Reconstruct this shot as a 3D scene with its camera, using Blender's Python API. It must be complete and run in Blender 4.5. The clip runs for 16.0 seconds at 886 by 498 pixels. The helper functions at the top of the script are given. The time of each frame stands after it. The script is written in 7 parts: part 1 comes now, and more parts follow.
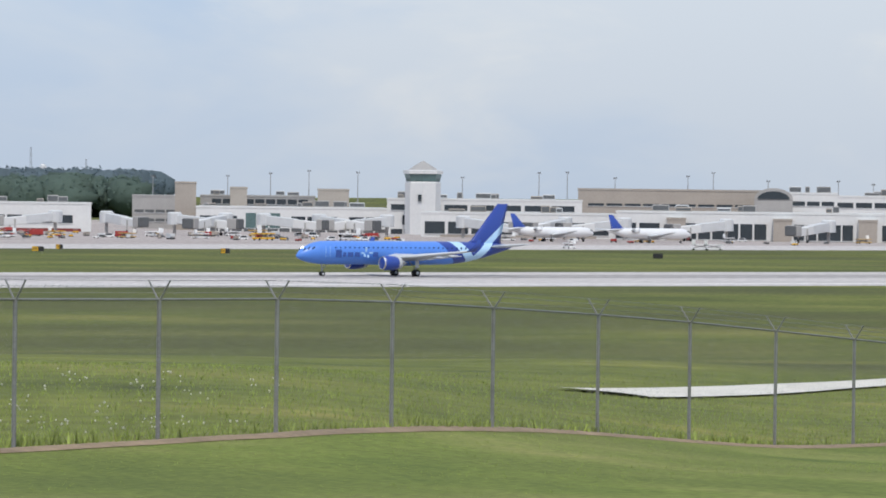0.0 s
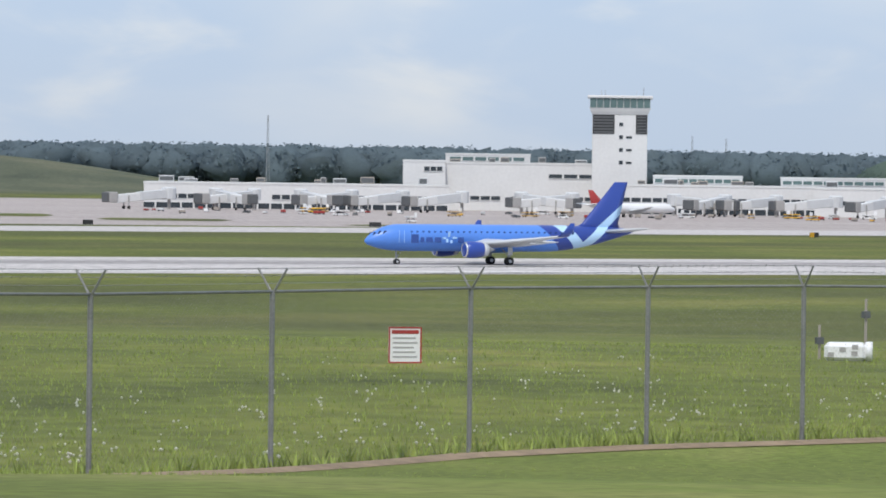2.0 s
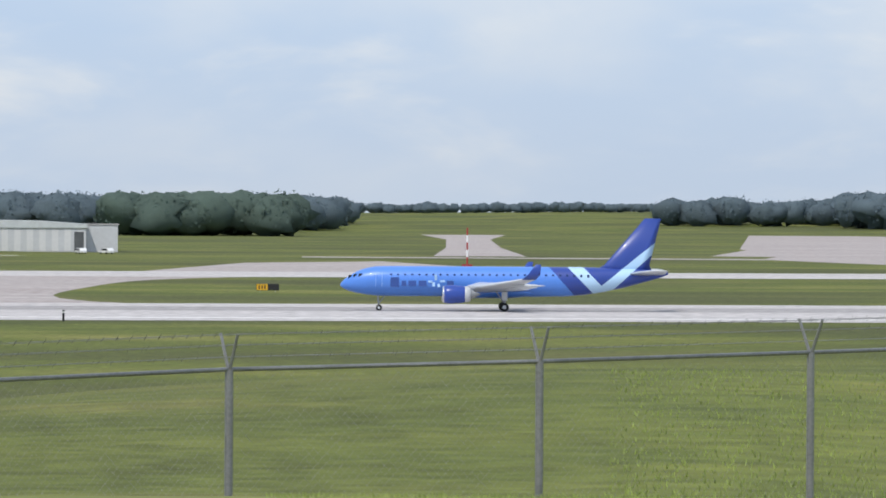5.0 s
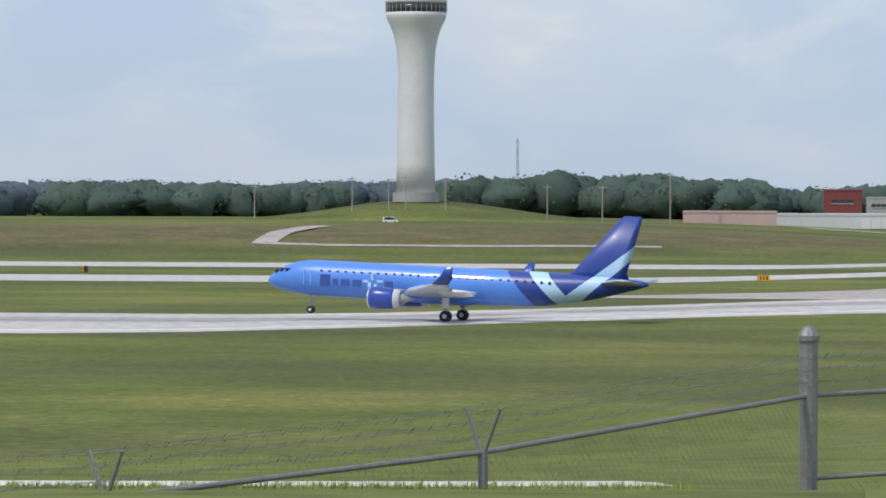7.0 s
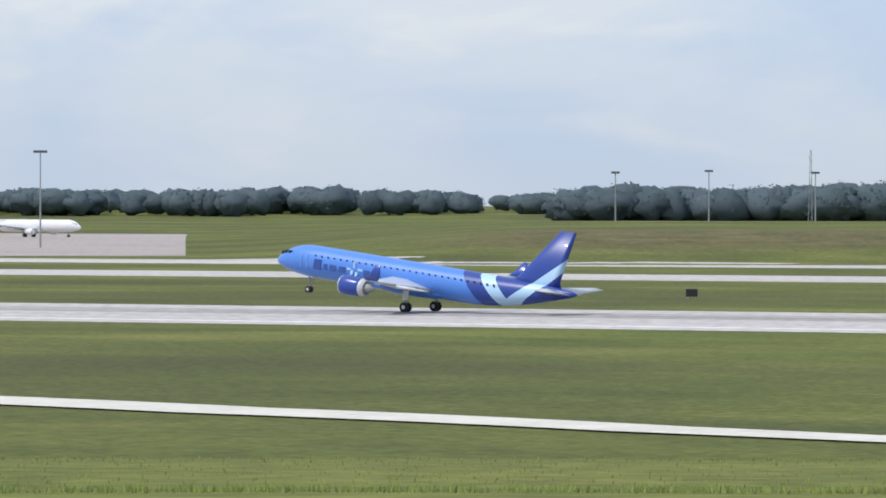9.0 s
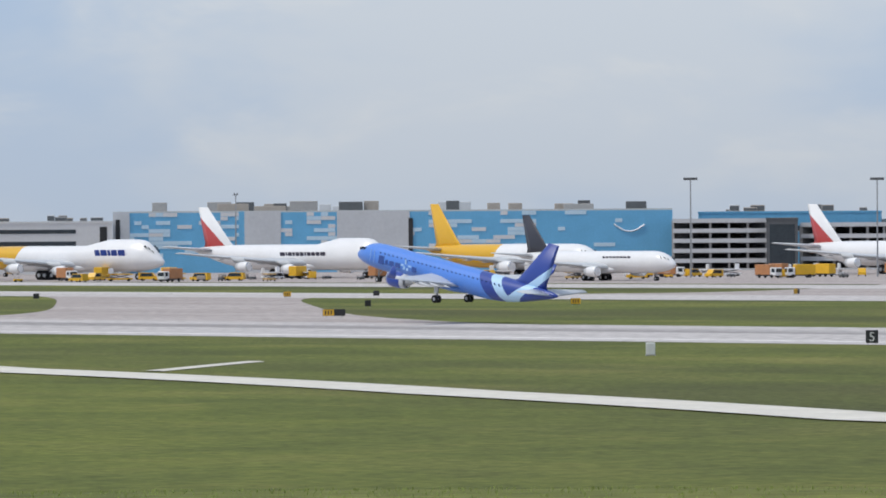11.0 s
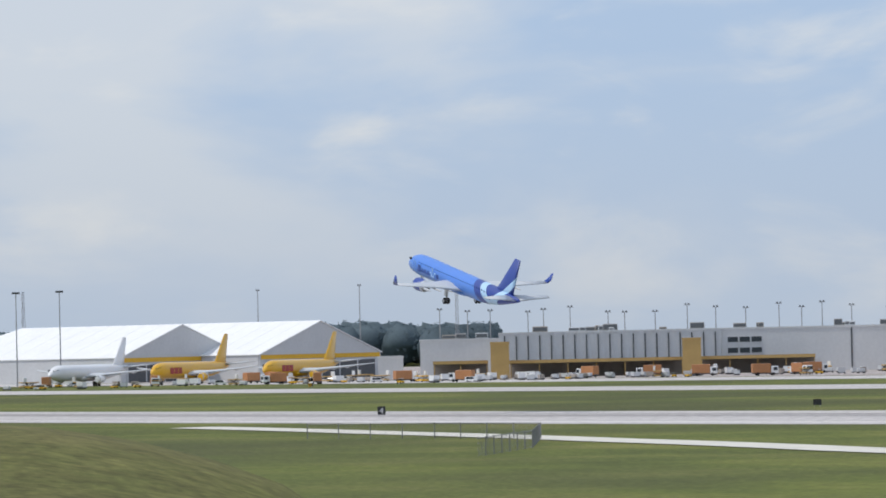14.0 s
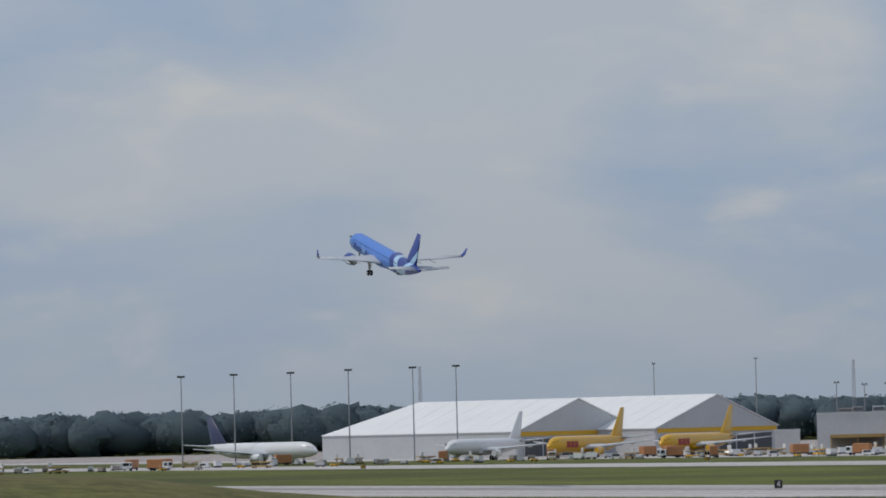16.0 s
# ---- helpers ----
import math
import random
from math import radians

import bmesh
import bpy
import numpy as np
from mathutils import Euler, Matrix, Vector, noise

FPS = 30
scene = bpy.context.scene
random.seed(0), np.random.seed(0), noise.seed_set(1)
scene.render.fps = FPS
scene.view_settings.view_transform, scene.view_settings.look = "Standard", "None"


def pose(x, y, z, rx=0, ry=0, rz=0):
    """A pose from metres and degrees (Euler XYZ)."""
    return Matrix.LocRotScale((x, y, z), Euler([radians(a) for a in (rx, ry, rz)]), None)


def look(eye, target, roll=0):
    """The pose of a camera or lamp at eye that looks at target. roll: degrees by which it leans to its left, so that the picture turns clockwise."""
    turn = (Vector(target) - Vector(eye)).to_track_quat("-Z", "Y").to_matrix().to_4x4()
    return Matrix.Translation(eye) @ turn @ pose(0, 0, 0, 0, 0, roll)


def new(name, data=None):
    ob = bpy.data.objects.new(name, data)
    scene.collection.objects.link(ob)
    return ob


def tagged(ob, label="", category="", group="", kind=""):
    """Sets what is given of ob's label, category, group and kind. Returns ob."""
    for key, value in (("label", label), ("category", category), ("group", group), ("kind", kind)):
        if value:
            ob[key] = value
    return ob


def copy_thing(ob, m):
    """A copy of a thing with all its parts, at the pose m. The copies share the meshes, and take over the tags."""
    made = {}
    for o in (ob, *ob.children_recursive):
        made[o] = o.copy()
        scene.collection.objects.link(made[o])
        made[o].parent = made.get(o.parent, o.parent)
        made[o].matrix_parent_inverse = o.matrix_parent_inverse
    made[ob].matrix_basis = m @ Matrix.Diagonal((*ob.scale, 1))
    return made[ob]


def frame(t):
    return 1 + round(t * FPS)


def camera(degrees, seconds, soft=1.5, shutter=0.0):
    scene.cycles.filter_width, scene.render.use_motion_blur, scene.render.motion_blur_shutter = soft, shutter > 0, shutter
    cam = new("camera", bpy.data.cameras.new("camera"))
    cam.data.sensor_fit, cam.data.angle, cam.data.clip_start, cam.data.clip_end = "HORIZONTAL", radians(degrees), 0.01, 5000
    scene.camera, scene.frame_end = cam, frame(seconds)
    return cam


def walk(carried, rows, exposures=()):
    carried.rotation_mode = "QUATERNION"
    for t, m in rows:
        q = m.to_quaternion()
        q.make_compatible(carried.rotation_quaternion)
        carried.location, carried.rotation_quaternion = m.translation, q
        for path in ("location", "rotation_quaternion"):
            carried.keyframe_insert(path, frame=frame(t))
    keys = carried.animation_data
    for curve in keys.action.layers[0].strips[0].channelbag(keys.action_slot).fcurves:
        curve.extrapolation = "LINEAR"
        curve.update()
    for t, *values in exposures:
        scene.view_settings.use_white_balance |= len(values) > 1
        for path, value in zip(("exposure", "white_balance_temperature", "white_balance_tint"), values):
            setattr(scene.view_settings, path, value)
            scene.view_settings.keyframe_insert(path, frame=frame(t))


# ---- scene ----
cam = camera(10.42, 16.0, soft=1.8)
EYE = 12.0   # the eye's height over the runway

# seconds, yaw, pitch, roll: a pan from one standpoint on a grassy bank
PAN = [(0, -32.858, -0.619, -0.7), (0.5, -30.373, -0.909, -0.72), (1, -27.482, -0.866, -0.73), (1.5, -25.71, -0.796, -0.75),
       (2, -21.972, -0.904, -0.75), (2.5, -18.128, -0.921, -0.75), (3, -15.19, -0.729, -0.82), (3.2, -13.938, -0.714, -0.85),
       (5.3, 0.0, -0.435, -0.25), (5.5, 1.386, -0.401, -0.23), (6, 4.81, -0.373, -0.17), (6.5, 8.208, -0.369, -0.15),
       (7, 11.979, -0.605, -0.15), (7.5, 15.836, -0.682, -0.17), (8, 20.027, -0.662, -0.19), (8.2, 21.659, -0.635, -0.2),
       (10.3, 38.155, -0.342, 0.3), (10.5, 39.274, -0.283, 0.31), (11, 42.159, -0.193, 0.35), (11.5, 44.791, -0.094, 0.48),
       (12, 47.129, 0.129, 0.62), (12.5, 49.721, 0.306, 0.75), (13, 51.639, 0.568, 1.0), (13.5, 53.365, 0.848, 1.21),
       (14, 55.277, 1.083, 1.28), (14.5, 56.656, 1.281, 1.35), (15, 57.682, 1.485, 1.37), (15.5, 58.722, 1.763, 1.38),
       (16, 59.947, 2.059, 1.4)]
walk(cam, [(t, pose(0, 0, EYE, 90 + p, r, y)) for t, y, p, r in PAN],
     exposures=[(0, -0.1), (1, -0.12), (2, -0.03), (6.5, 0.0), (7, -0.12), (7.5, 0.03), (8.2, 0.05), (10.5, -0.18), (11.5, -0.28), (12.5, -0.1), (13.5, -0.12), (14, -0.2), (14.5, -0.56), (15, -0.74), (16, -0.8)])

# ---- world, sun ----
SUN_EL, SUN_AZ = 56.0, -150.0     # azimuth clockwise from +y
world = bpy.data.worlds.new("world")
scene.world = world
world.use_nodes = True
wn, wl = world.node_tree.nodes, world.node_tree.links
wn.clear()
sky = wn.new("ShaderNodeTexSky")
sky.sky_type, sky.sun_disc = "NISHITA", False
sky.sun_elevation, sky.sun_rotation = radians(SUN_EL), radians(SUN_AZ)
sky.air_density, sky.dust_density, sky.ozone_density = 1.0, 1.5, 1.2
tc = wn.new("ShaderNodeTexCoord")
mp = wn.new("ShaderNodeMapping")
mp.inputs["Scale"].default_value = (1.0, 1.0, 2.6)
wl.new(tc.outputs["Generated"], mp.inputs["Vector"])


def cloud(scale, detail, rough, lo, hi, warp=0.0):
    """A field of cloud cover over the sky."""
    k = wn.new("ShaderNodeTexNoise")
    k.inputs["Scale"].default_value, k.inputs["Detail"].default_value = scale, detail
    k.inputs["Roughness"].default_value, k.inputs["Distortion"].default_value = rough, warp
    wl.new(mp.outputs[0], k.inputs["Vector"])
    q = wn.new("ShaderNodeMapRange")
    q.interpolation_type = "SMOOTHSTEP"
    q.inputs[1].default_value, q.inputs[2].default_value = lo, hi
    wl.new(k.outputs["Fac"], q.inputs[0])
    return q.outputs[0]


def blend(fac, a, b):
    x = wn.new("ShaderNodeMix")
    x.data_type = "RGBA"
    for sock, v in ((x.inputs[0], fac), (x.inputs[6], a), (x.inputs[7], b)):
        if isinstance(v, (float, tuple)):
            sock.default_value = v
        else:
            wl.new(v, sock)
    return x.outputs[2]


tint = wn.new("ShaderNodeMix")
tint.data_type, tint.blend_type = "RGBA", "MULTIPLY"
tint.inputs[0].default_value = 1.0
wl.new(sky.outputs[0], tint.inputs[6])
tint.inputs[7].default_value = (0.148, 0.156, 0.184, 1)
up = wn.new("ShaderNodeSeparateXYZ")
wl.new(tc.outputs["Generated"], up.inputs[0])
low = wn.new("ShaderNodeMapRange")          # clouds thin into a pale veil towards the horizon
low.inputs[1].default_value, low.inputs[2].default_value = 0.0, 0.055
low.inputs[3].default_value, low.inputs[4].default_value = 0.25, 1.0
wl.new(up.outputs[2], low.inputs[0])
layer = blend(cloud(9.0, 5.0, 0.50, 0.38, 0.62, 0.3), (0.475, 0.625, 0.865, 1.0), (0.715, 0.775, 0.87, 1.0))
puffs = blend(cloud(21.0, 6.0, 0.52, 0.48, 0.80, 0.3), layer, (0.93, 0.92, 0.90, 1.0))
veiled = blend(low.outputs[0], (0.60, 0.695, 0.83, 1.0), puffs)
cover = wn.new("ShaderNodeMix")
cover.data_type = "RGBA"
cover.inputs[0].default_value = 0.82
wl.new(tint.outputs[2], cover.inputs[6])
wl.new(veiled, cover.inputs[7])
bg = wn.new("ShaderNodeBackground")
bg.inputs["Strength"].default_value = 1.0
wl.new(cover.outputs[2], bg.inputs["Color"])
wo = wn.new("ShaderNodeOutputWorld")
wl.new(bg.outputs[0], wo.inputs[0])

sun_data = bpy.data.lights.new("sun", "SUN")
sun_data.energy, sun_data.angle, sun_data.color = 2.6, radians(1.2), (1.0, 0.95, 0.87)
sun = new("sun", sun_data)
sun.matrix_world = look((0, 0, 0), (-math.sin(radians(SUN_AZ)) * math.cos(radians(SUN_EL)),
                                   -math.cos(radians(SUN_AZ)) * math.cos(radians(SUN_EL)), -math.sin(radians(SUN_EL))))


# ---- materials ----
def mat(name, color, rough=0.6, metal=0.0, var=0.12, scale=1.0, bump=0.0, fine=None, coat=0.0, island=0.0, spec=None):
    """A surface with a base colour, two scales of variation in object space, and relief."""
    m = bpy.data.materials.new(name)
    m.use_nodes = True
    n, l = m.node_tree.nodes, m.node_tree.links
    b = n["Principled BSDF"]
    b.inputs["Roughness"].default_value, b.inputs["Metallic"].default_value = rough, metal
    b.inputs["Coat Weight"].default_value = coat
    if spec is not None:
        b.inputs["Specular IOR Level"].default_value = spec
    c = n.new("ShaderNodeTexCoord")
    a = n.new("ShaderNodeTexNoise")
    a.inputs["Scale"].default_value, a.inputs["Detail"].default_value = scale, 4.0
    l.new(c.outputs["Object"], a.inputs["Vector"])
    f = n.new("ShaderNodeTexNoise")
    f.inputs["Scale"].default_value, f.inputs["Detail"].default_value = fine or scale * 9.0, 3.0
    l.new(c.outputs["Object"], f.inputs["Vector"])
    add = n.new("ShaderNodeMath")
    add.operation = "ADD"
    l.new(a.outputs["Fac"], add.inputs[0])
    l.new(f.outputs["Fac"], add.inputs[1])
    mr = n.new("ShaderNodeMapRange")
    mr.inputs[1].default_value, mr.inputs[2].default_value = 0.6, 1.4
    mr.inputs[3].default_value, mr.inputs[4].default_value = 1.0 - var, 1.0 + var
    l.new(add.outputs[0], mr.inputs[0])
    fac = mr.outputs[0]
    if island:
        g = n.new("ShaderNodeNewGeometry")
        m2 = n.new("ShaderNodeMapRange")
        m2.inputs[3].default_value, m2.inputs[4].default_value = 1.0 - island, 1.0 + island
        l.new(g.outputs["Random Per Island"], m2.inputs[0])
        mu = n.new("ShaderNodeMath")
        mu.operation = "MULTIPLY"
        l.new(fac, mu.inputs[0])
        l.new(m2.outputs[0], mu.inputs[1])
        fac = mu.outputs[0]
    mix = n.new("ShaderNodeMix")
    mix.data_type, mix.blend_type = "RGBA", "MULTIPLY"
    mix.inputs[0].default_value = 1.0
    mix.inputs[6].default_value = (*color, 1)
    l.new(fac, mix.inputs[7])
    l.new(mix.outputs[2], b.inputs["Base Color"])
    if bump:
        bp = n.new("ShaderNodeBump")
        bp.inputs["Strength"].default_value, bp.inputs["Distance"].default_value = bump, 0.05
        l.new(f.outputs["Fac"], bp.inputs["Height"])
        l.new(bp.outputs[0], b.inputs["Normal"])
    return m


def ramp_mat(name, stops, scale, detail=5.0, rough=0.9, stretch=(1, 1, 1), second=None, fine=0.0):
    """A surface whose colour runs through stops by noise; second: (scale, amount, colour) a second, larger pattern."""
    m = bpy.data.materials.new(name)
    m.use_nodes = True
    n, l = m.node_tree.nodes, m.node_tree.links
    b = n["Principled BSDF"]
    b.inputs["Roughness"].default_value = rough
    b.inputs["Specular IOR Level"].default_value = 0.2
    c = n.new("ShaderNodeTexCoord")
    p = n.new("ShaderNodeMapping")
    p.inputs["Scale"].default_value = stretch
    l.new(c.outputs["Object"], p.inputs["Vector"])
    a = n.new("ShaderNodeTexNoise")
    a.inputs["Scale"].default_value, a.inputs["Detail"].default_value, a.inputs["Roughness"].default_value = scale, detail, 0.62
    l.new(p.outputs[0], a.inputs["Vector"])
    r = n.new("ShaderNodeValToRGB")
    els = r.color_ramp.elements
    while len(els) < len(stops):
        els.new(0.5)
    for e, (pos, col) in zip(els, stops):
        e.position, e.color = pos, (*col, 1)
    l.new(a.outputs["Fac"], r.inputs[0])
    out = r.outputs[0]
    if second:
        s = n.new("ShaderNodeTexNoise")
        s.inputs["Scale"].default_value, s.inputs["Detail"].default_value = second[0], 3.0
        l.new(p.outputs[0], s.inputs["Vector"])
        q = n.new("ShaderNodeMapRange")
        q.inputs[1].default_value, q.inputs[2].default_value = 0.42, 0.62
        q.inputs[4].default_value = second[1]
        l.new(s.outputs["Fac"], q.inputs[0])
        x = n.new("ShaderNodeMix")
        x.data_type = "RGBA"
        l.new(q.outputs[0], x.inputs[0])
        l.new(out, x.inputs[6])
        x.inputs[7].default_value = (*second[2], 1)
        out = x.outputs[2]
    if fine:
        s = n.new("ShaderNodeTexNoise")
        s.inputs["Scale"].default_value, s.inputs["Detail"].default_value = fine, 2.0
        l.new(c.outputs["Object"], s.inputs["Vector"])
        q = n.new("ShaderNodeMapRange")
        q.inputs[1].default_value, q.inputs[2].default_value, q.inputs[3].default_value, q.inputs[4].default_value = 0.3, 0.7, 0.72, 1.28
        l.new(s.outputs["Fac"], q.inputs[0])
        x = n.new("ShaderNodeMix")
        x.data_type, x.blend_type = "RGBA", "MULTIPLY"
        x.inputs[0].default_value = 1.0
        l.new(out, x.inputs[6])
        l.new(q.outputs[0], x.inputs[7])
        out = x.outputs[2]
    l.new(out, b.inputs["Base Color"])
    return m


M_GRASS = ramp_mat("grass", [(0.30, (0.068, 0.084, 0.020)), (0.5, (0.122, 0.142, 0.028)), (0.70, (0.205, 0.195, 0.055))], 0.035,
                   6.0, 0.95, (0.7, 1.0, 1), (0.012, 0.80, (0.070, 0.076, 0.027)), 1.6)
M_CONCRETE = ramp_mat("concrete", [(0.3, (0.33, 0.29, 0.27)), (0.55, (0.41, 0.365, 0.345)), (0.75, (0.49, 0.45, 0.43))], 0.05, 6.0, 0.85,
                      (0.3, 1.5, 1), (0.02, 0.5, (0.35, 0.30, 0.28)), 0.6)
M_RUNWAY = ramp_mat("runway_concrete", [(0.3, (0.42, 0.395, 0.38)), (0.55, (0.535, 0.505, 0.49)), (0.75, (0.63, 0.60, 0.575))], 0.06, 6.0, 0.85,
                    (0.08, 1.6, 1), (0.03, 0.5, (0.45, 0.42, 0.405)), 0.6)
M_RUBBER = ramp_mat("tyre_marked_concrete", [(0.3, (0.22, 0.205, 0.20)), (0.5, (0.34, 0.32, 0.31)), (0.75, (0.47, 0.445, 0.43))], 0.08, 6.0, 0.85,
                    (0.05, 2.0, 1), None, 0.6)
M_PALE = mat("pale_concrete", (0.63, 0.60, 0.53), 0.85, var=0.18, scale=0.2)
M_PAINT_W = mat("white_road_paint", (0.72, 0.71, 0.68), 0.7, var=0.2, scale=0.3)
M_PAINT_Y = mat("yellow_road_paint", (0.55, 0.38, 0.06), 0.7, var=0.2, scale=0.3)
M_DIRT = mat("bare_earth", (0.26, 0.19, 0.12), 0.95, var=0.35, scale=0.5)
M_WHITE = mat("white_cladding", (0.66, 0.66, 0.655), 0.55, var=0.07, scale=0.12)
M_LGREY = mat("light_grey_cladding", (0.56, 0.57, 0.58), 0.55, var=0.08, scale=0.12)
M_GREY = mat("grey_concrete_wall", (0.36, 0.35, 0.34), 0.8, var=0.12, scale=0.2)
M_DGREY = mat("dark_grey_metal", (0.10, 0.105, 0.11), 0.6, var=0.2, scale=0.5)
M_TAN = mat("tan_concrete", (0.36, 0.32, 0.28), 0.8, var=0.12, scale=0.2)
M_GLASS = mat("dark_window_glass", (0.035, 0.045, 0.055), 0.12, var=0.25, scale=0.3)
M_GREEN_GLASS = mat("green_window_glass", (0.10, 0.16, 0.16), 0.15, var=0.25, scale=0.3)
M_GALV = mat("galvanised_steel", (0.25, 0.25, 0.245), 0.55, 0.5, var=0.25, scale=3.0, bump=0.2)
M_STEEL = mat("grey_painted_steel", (0.32, 0.33, 0.34), 0.5, 0.3, var=0.15, scale=1.0)
M_BLACK = mat("black_rubber", (0.016, 0.016, 0.017), 0.75, var=0.3, scale=4.0)
M_BLACKP = mat("black_paint", (0.02, 0.02, 0.022), 0.45, var=0.2, scale=2.0)
M_RED = mat("red_paint", (0.34, 0.035, 0.03), 0.5, var=0.15, scale=0.6)
M_REDBROWN = mat("red_brown_siding", (0.19, 0.045, 0.04), 0.65, var=0.15, scale=0.5)
M_ORANGE = mat("orange_paint", (0.45, 0.20, 0.08), 0.5, var=0.15, scale=0.6)
M_YELLOW = mat("yellow_paint", (0.74, 0.42, 0.02), 0.45, var=0.12, scale=0.6)
M_OCHRE = mat("ochre_panel", (0.50, 0.33, 0.12), 0.7, var=0.12, scale=0.3)
M_BLUE = mat("blue_paint", (0.05, 0.20, 0.50), 0.5, var=0.15, scale=0.6)
M_SKYBLUE = mat("sky_blue_panel", (0.14, 0.42, 0.66), 0.5, var=0.1, scale=0.2)
M_PALEBLUE = mat("pale_blue_panel", (0.52, 0.68, 0.78), 0.5, var=0.1, scale=0.2)
M_PINK = mat("pinkish_block_wall", (0.50, 0.36, 0.33), 0.8, var=0.1, scale=0.2)
M_ROOF = mat("pale_roof_membrane", (0.54, 0.57, 0.57), 0.6, var=0.12, scale=0.1)
M_GREENROOF = mat("green_roof_metal", (0.36, 0.50, 0.47), 0.5, var=0.1, scale=0.1)
M_TENT = mat("white_tent_fabric", (0.84, 0.84, 0.83), 0.55, var=0.05, scale=0.1)
M_ACWHITE = mat("white_aircraft_paint", (0.80, 0.80, 0.80), 0.28, var=0.05, scale=0.3, coat=0.4)
M_ACGREY = mat("light_grey_aircraft_paint", (0.56, 0.58, 0.60), 0.35, var=0.08, scale=0.5, coat=0.2)
M_CHROME = mat("bare_metal_lip", (0.70, 0.70, 0.70), 0.22, 0.9, var=0.08, scale=1.0)
M_TRUNK = mat("bark", (0.10, 0.075, 0.05), 0.95, var=0.3, scale=1.0)
# distance haze over woods and single trees is put into this leaf colour
M_HAZY_LEAF = mat("hazed_leaves", (0.150, 0.198, 0.225), 0.95, var=0.12, scale=0.12, island=0.12, spec=0.1)
# tree belt: a weaker distance haze is put into this greener leaf colour
M_HAZY_LEAF2 = mat("leaves", (0.128, 0.178, 0.150), 0.95, var=0.14, scale=0.2, island=0.14, spec=0.1)


def leafy(m, amount):
    """Leaves let some of the light through."""
    n, l = m.node_tree.nodes, m.node_tree.links
    t = n.new("ShaderNodeBsdfTranslucent")
    l.new(n["Principled BSDF"].inputs["Base Color"].links[0].from_socket, t.inputs["Color"])
    x = n.new("ShaderNodeMixShader")
    x.inputs[0].default_value = amount
    l.new(n["Principled BSDF"].outputs[0], x.inputs[1])
    l.new(t.outputs[0], x.inputs[2])
    l.new(x.outputs[0], n["Material Output"].inputs["Surface"])


leafy(M_HAZY_LEAF, 0.4)
leafy(M_HAZY_LEAF2, 0.4)
M_BLADE = mat("grass_blades", (0.260, 0.320, 0.080), 0.9, var=0.3, scale=0.5, island=0.35)
M_FLOWER = mat("white_flowers", (0.72, 0.70, 0.62), 0.8, var=0.1)
M_SAND = mat("earth_heap", (0.34, 0.25, 0.15), 0.95, var=0.25, scale=0.3)


# ---- helpers of this scene ----
def at(az, r, z=0.0):
    """A place by its bearing from the eye (degrees, clockwise from +y) and its distance."""
    return Vector((r * math.sin(radians(az)), r * math.cos(radians(az)), z))


def smooth(a, b, x):
    u = min(1.0, max(0.0, (x - a) / (b - a)))
    return u * u * (3 - 2 * u)


def mesh_ob(name, verts, faces, mats, parent=None, idx=None, flat=True, label=""):
    me = bpy.data.meshes.new(name)
    me.from_pydata([tuple(v) for v in verts], [], faces)
    for m in (mats if isinstance(mats, (list, tuple)) else [mats]):
        me.materials.append(m)
    if idx is not None:
        me.polygons.foreach_set("material_index", np.array(idx, dtype=np.int32))
    if not flat:
        me.polygons.foreach_set("use_smooth", np.ones(len(me.polygons), dtype=bool))
    me.update()
    ob = new(name, me)
    if parent is not None:
        ob.parent = parent
    if label:
        ob["label"] = label
    return ob


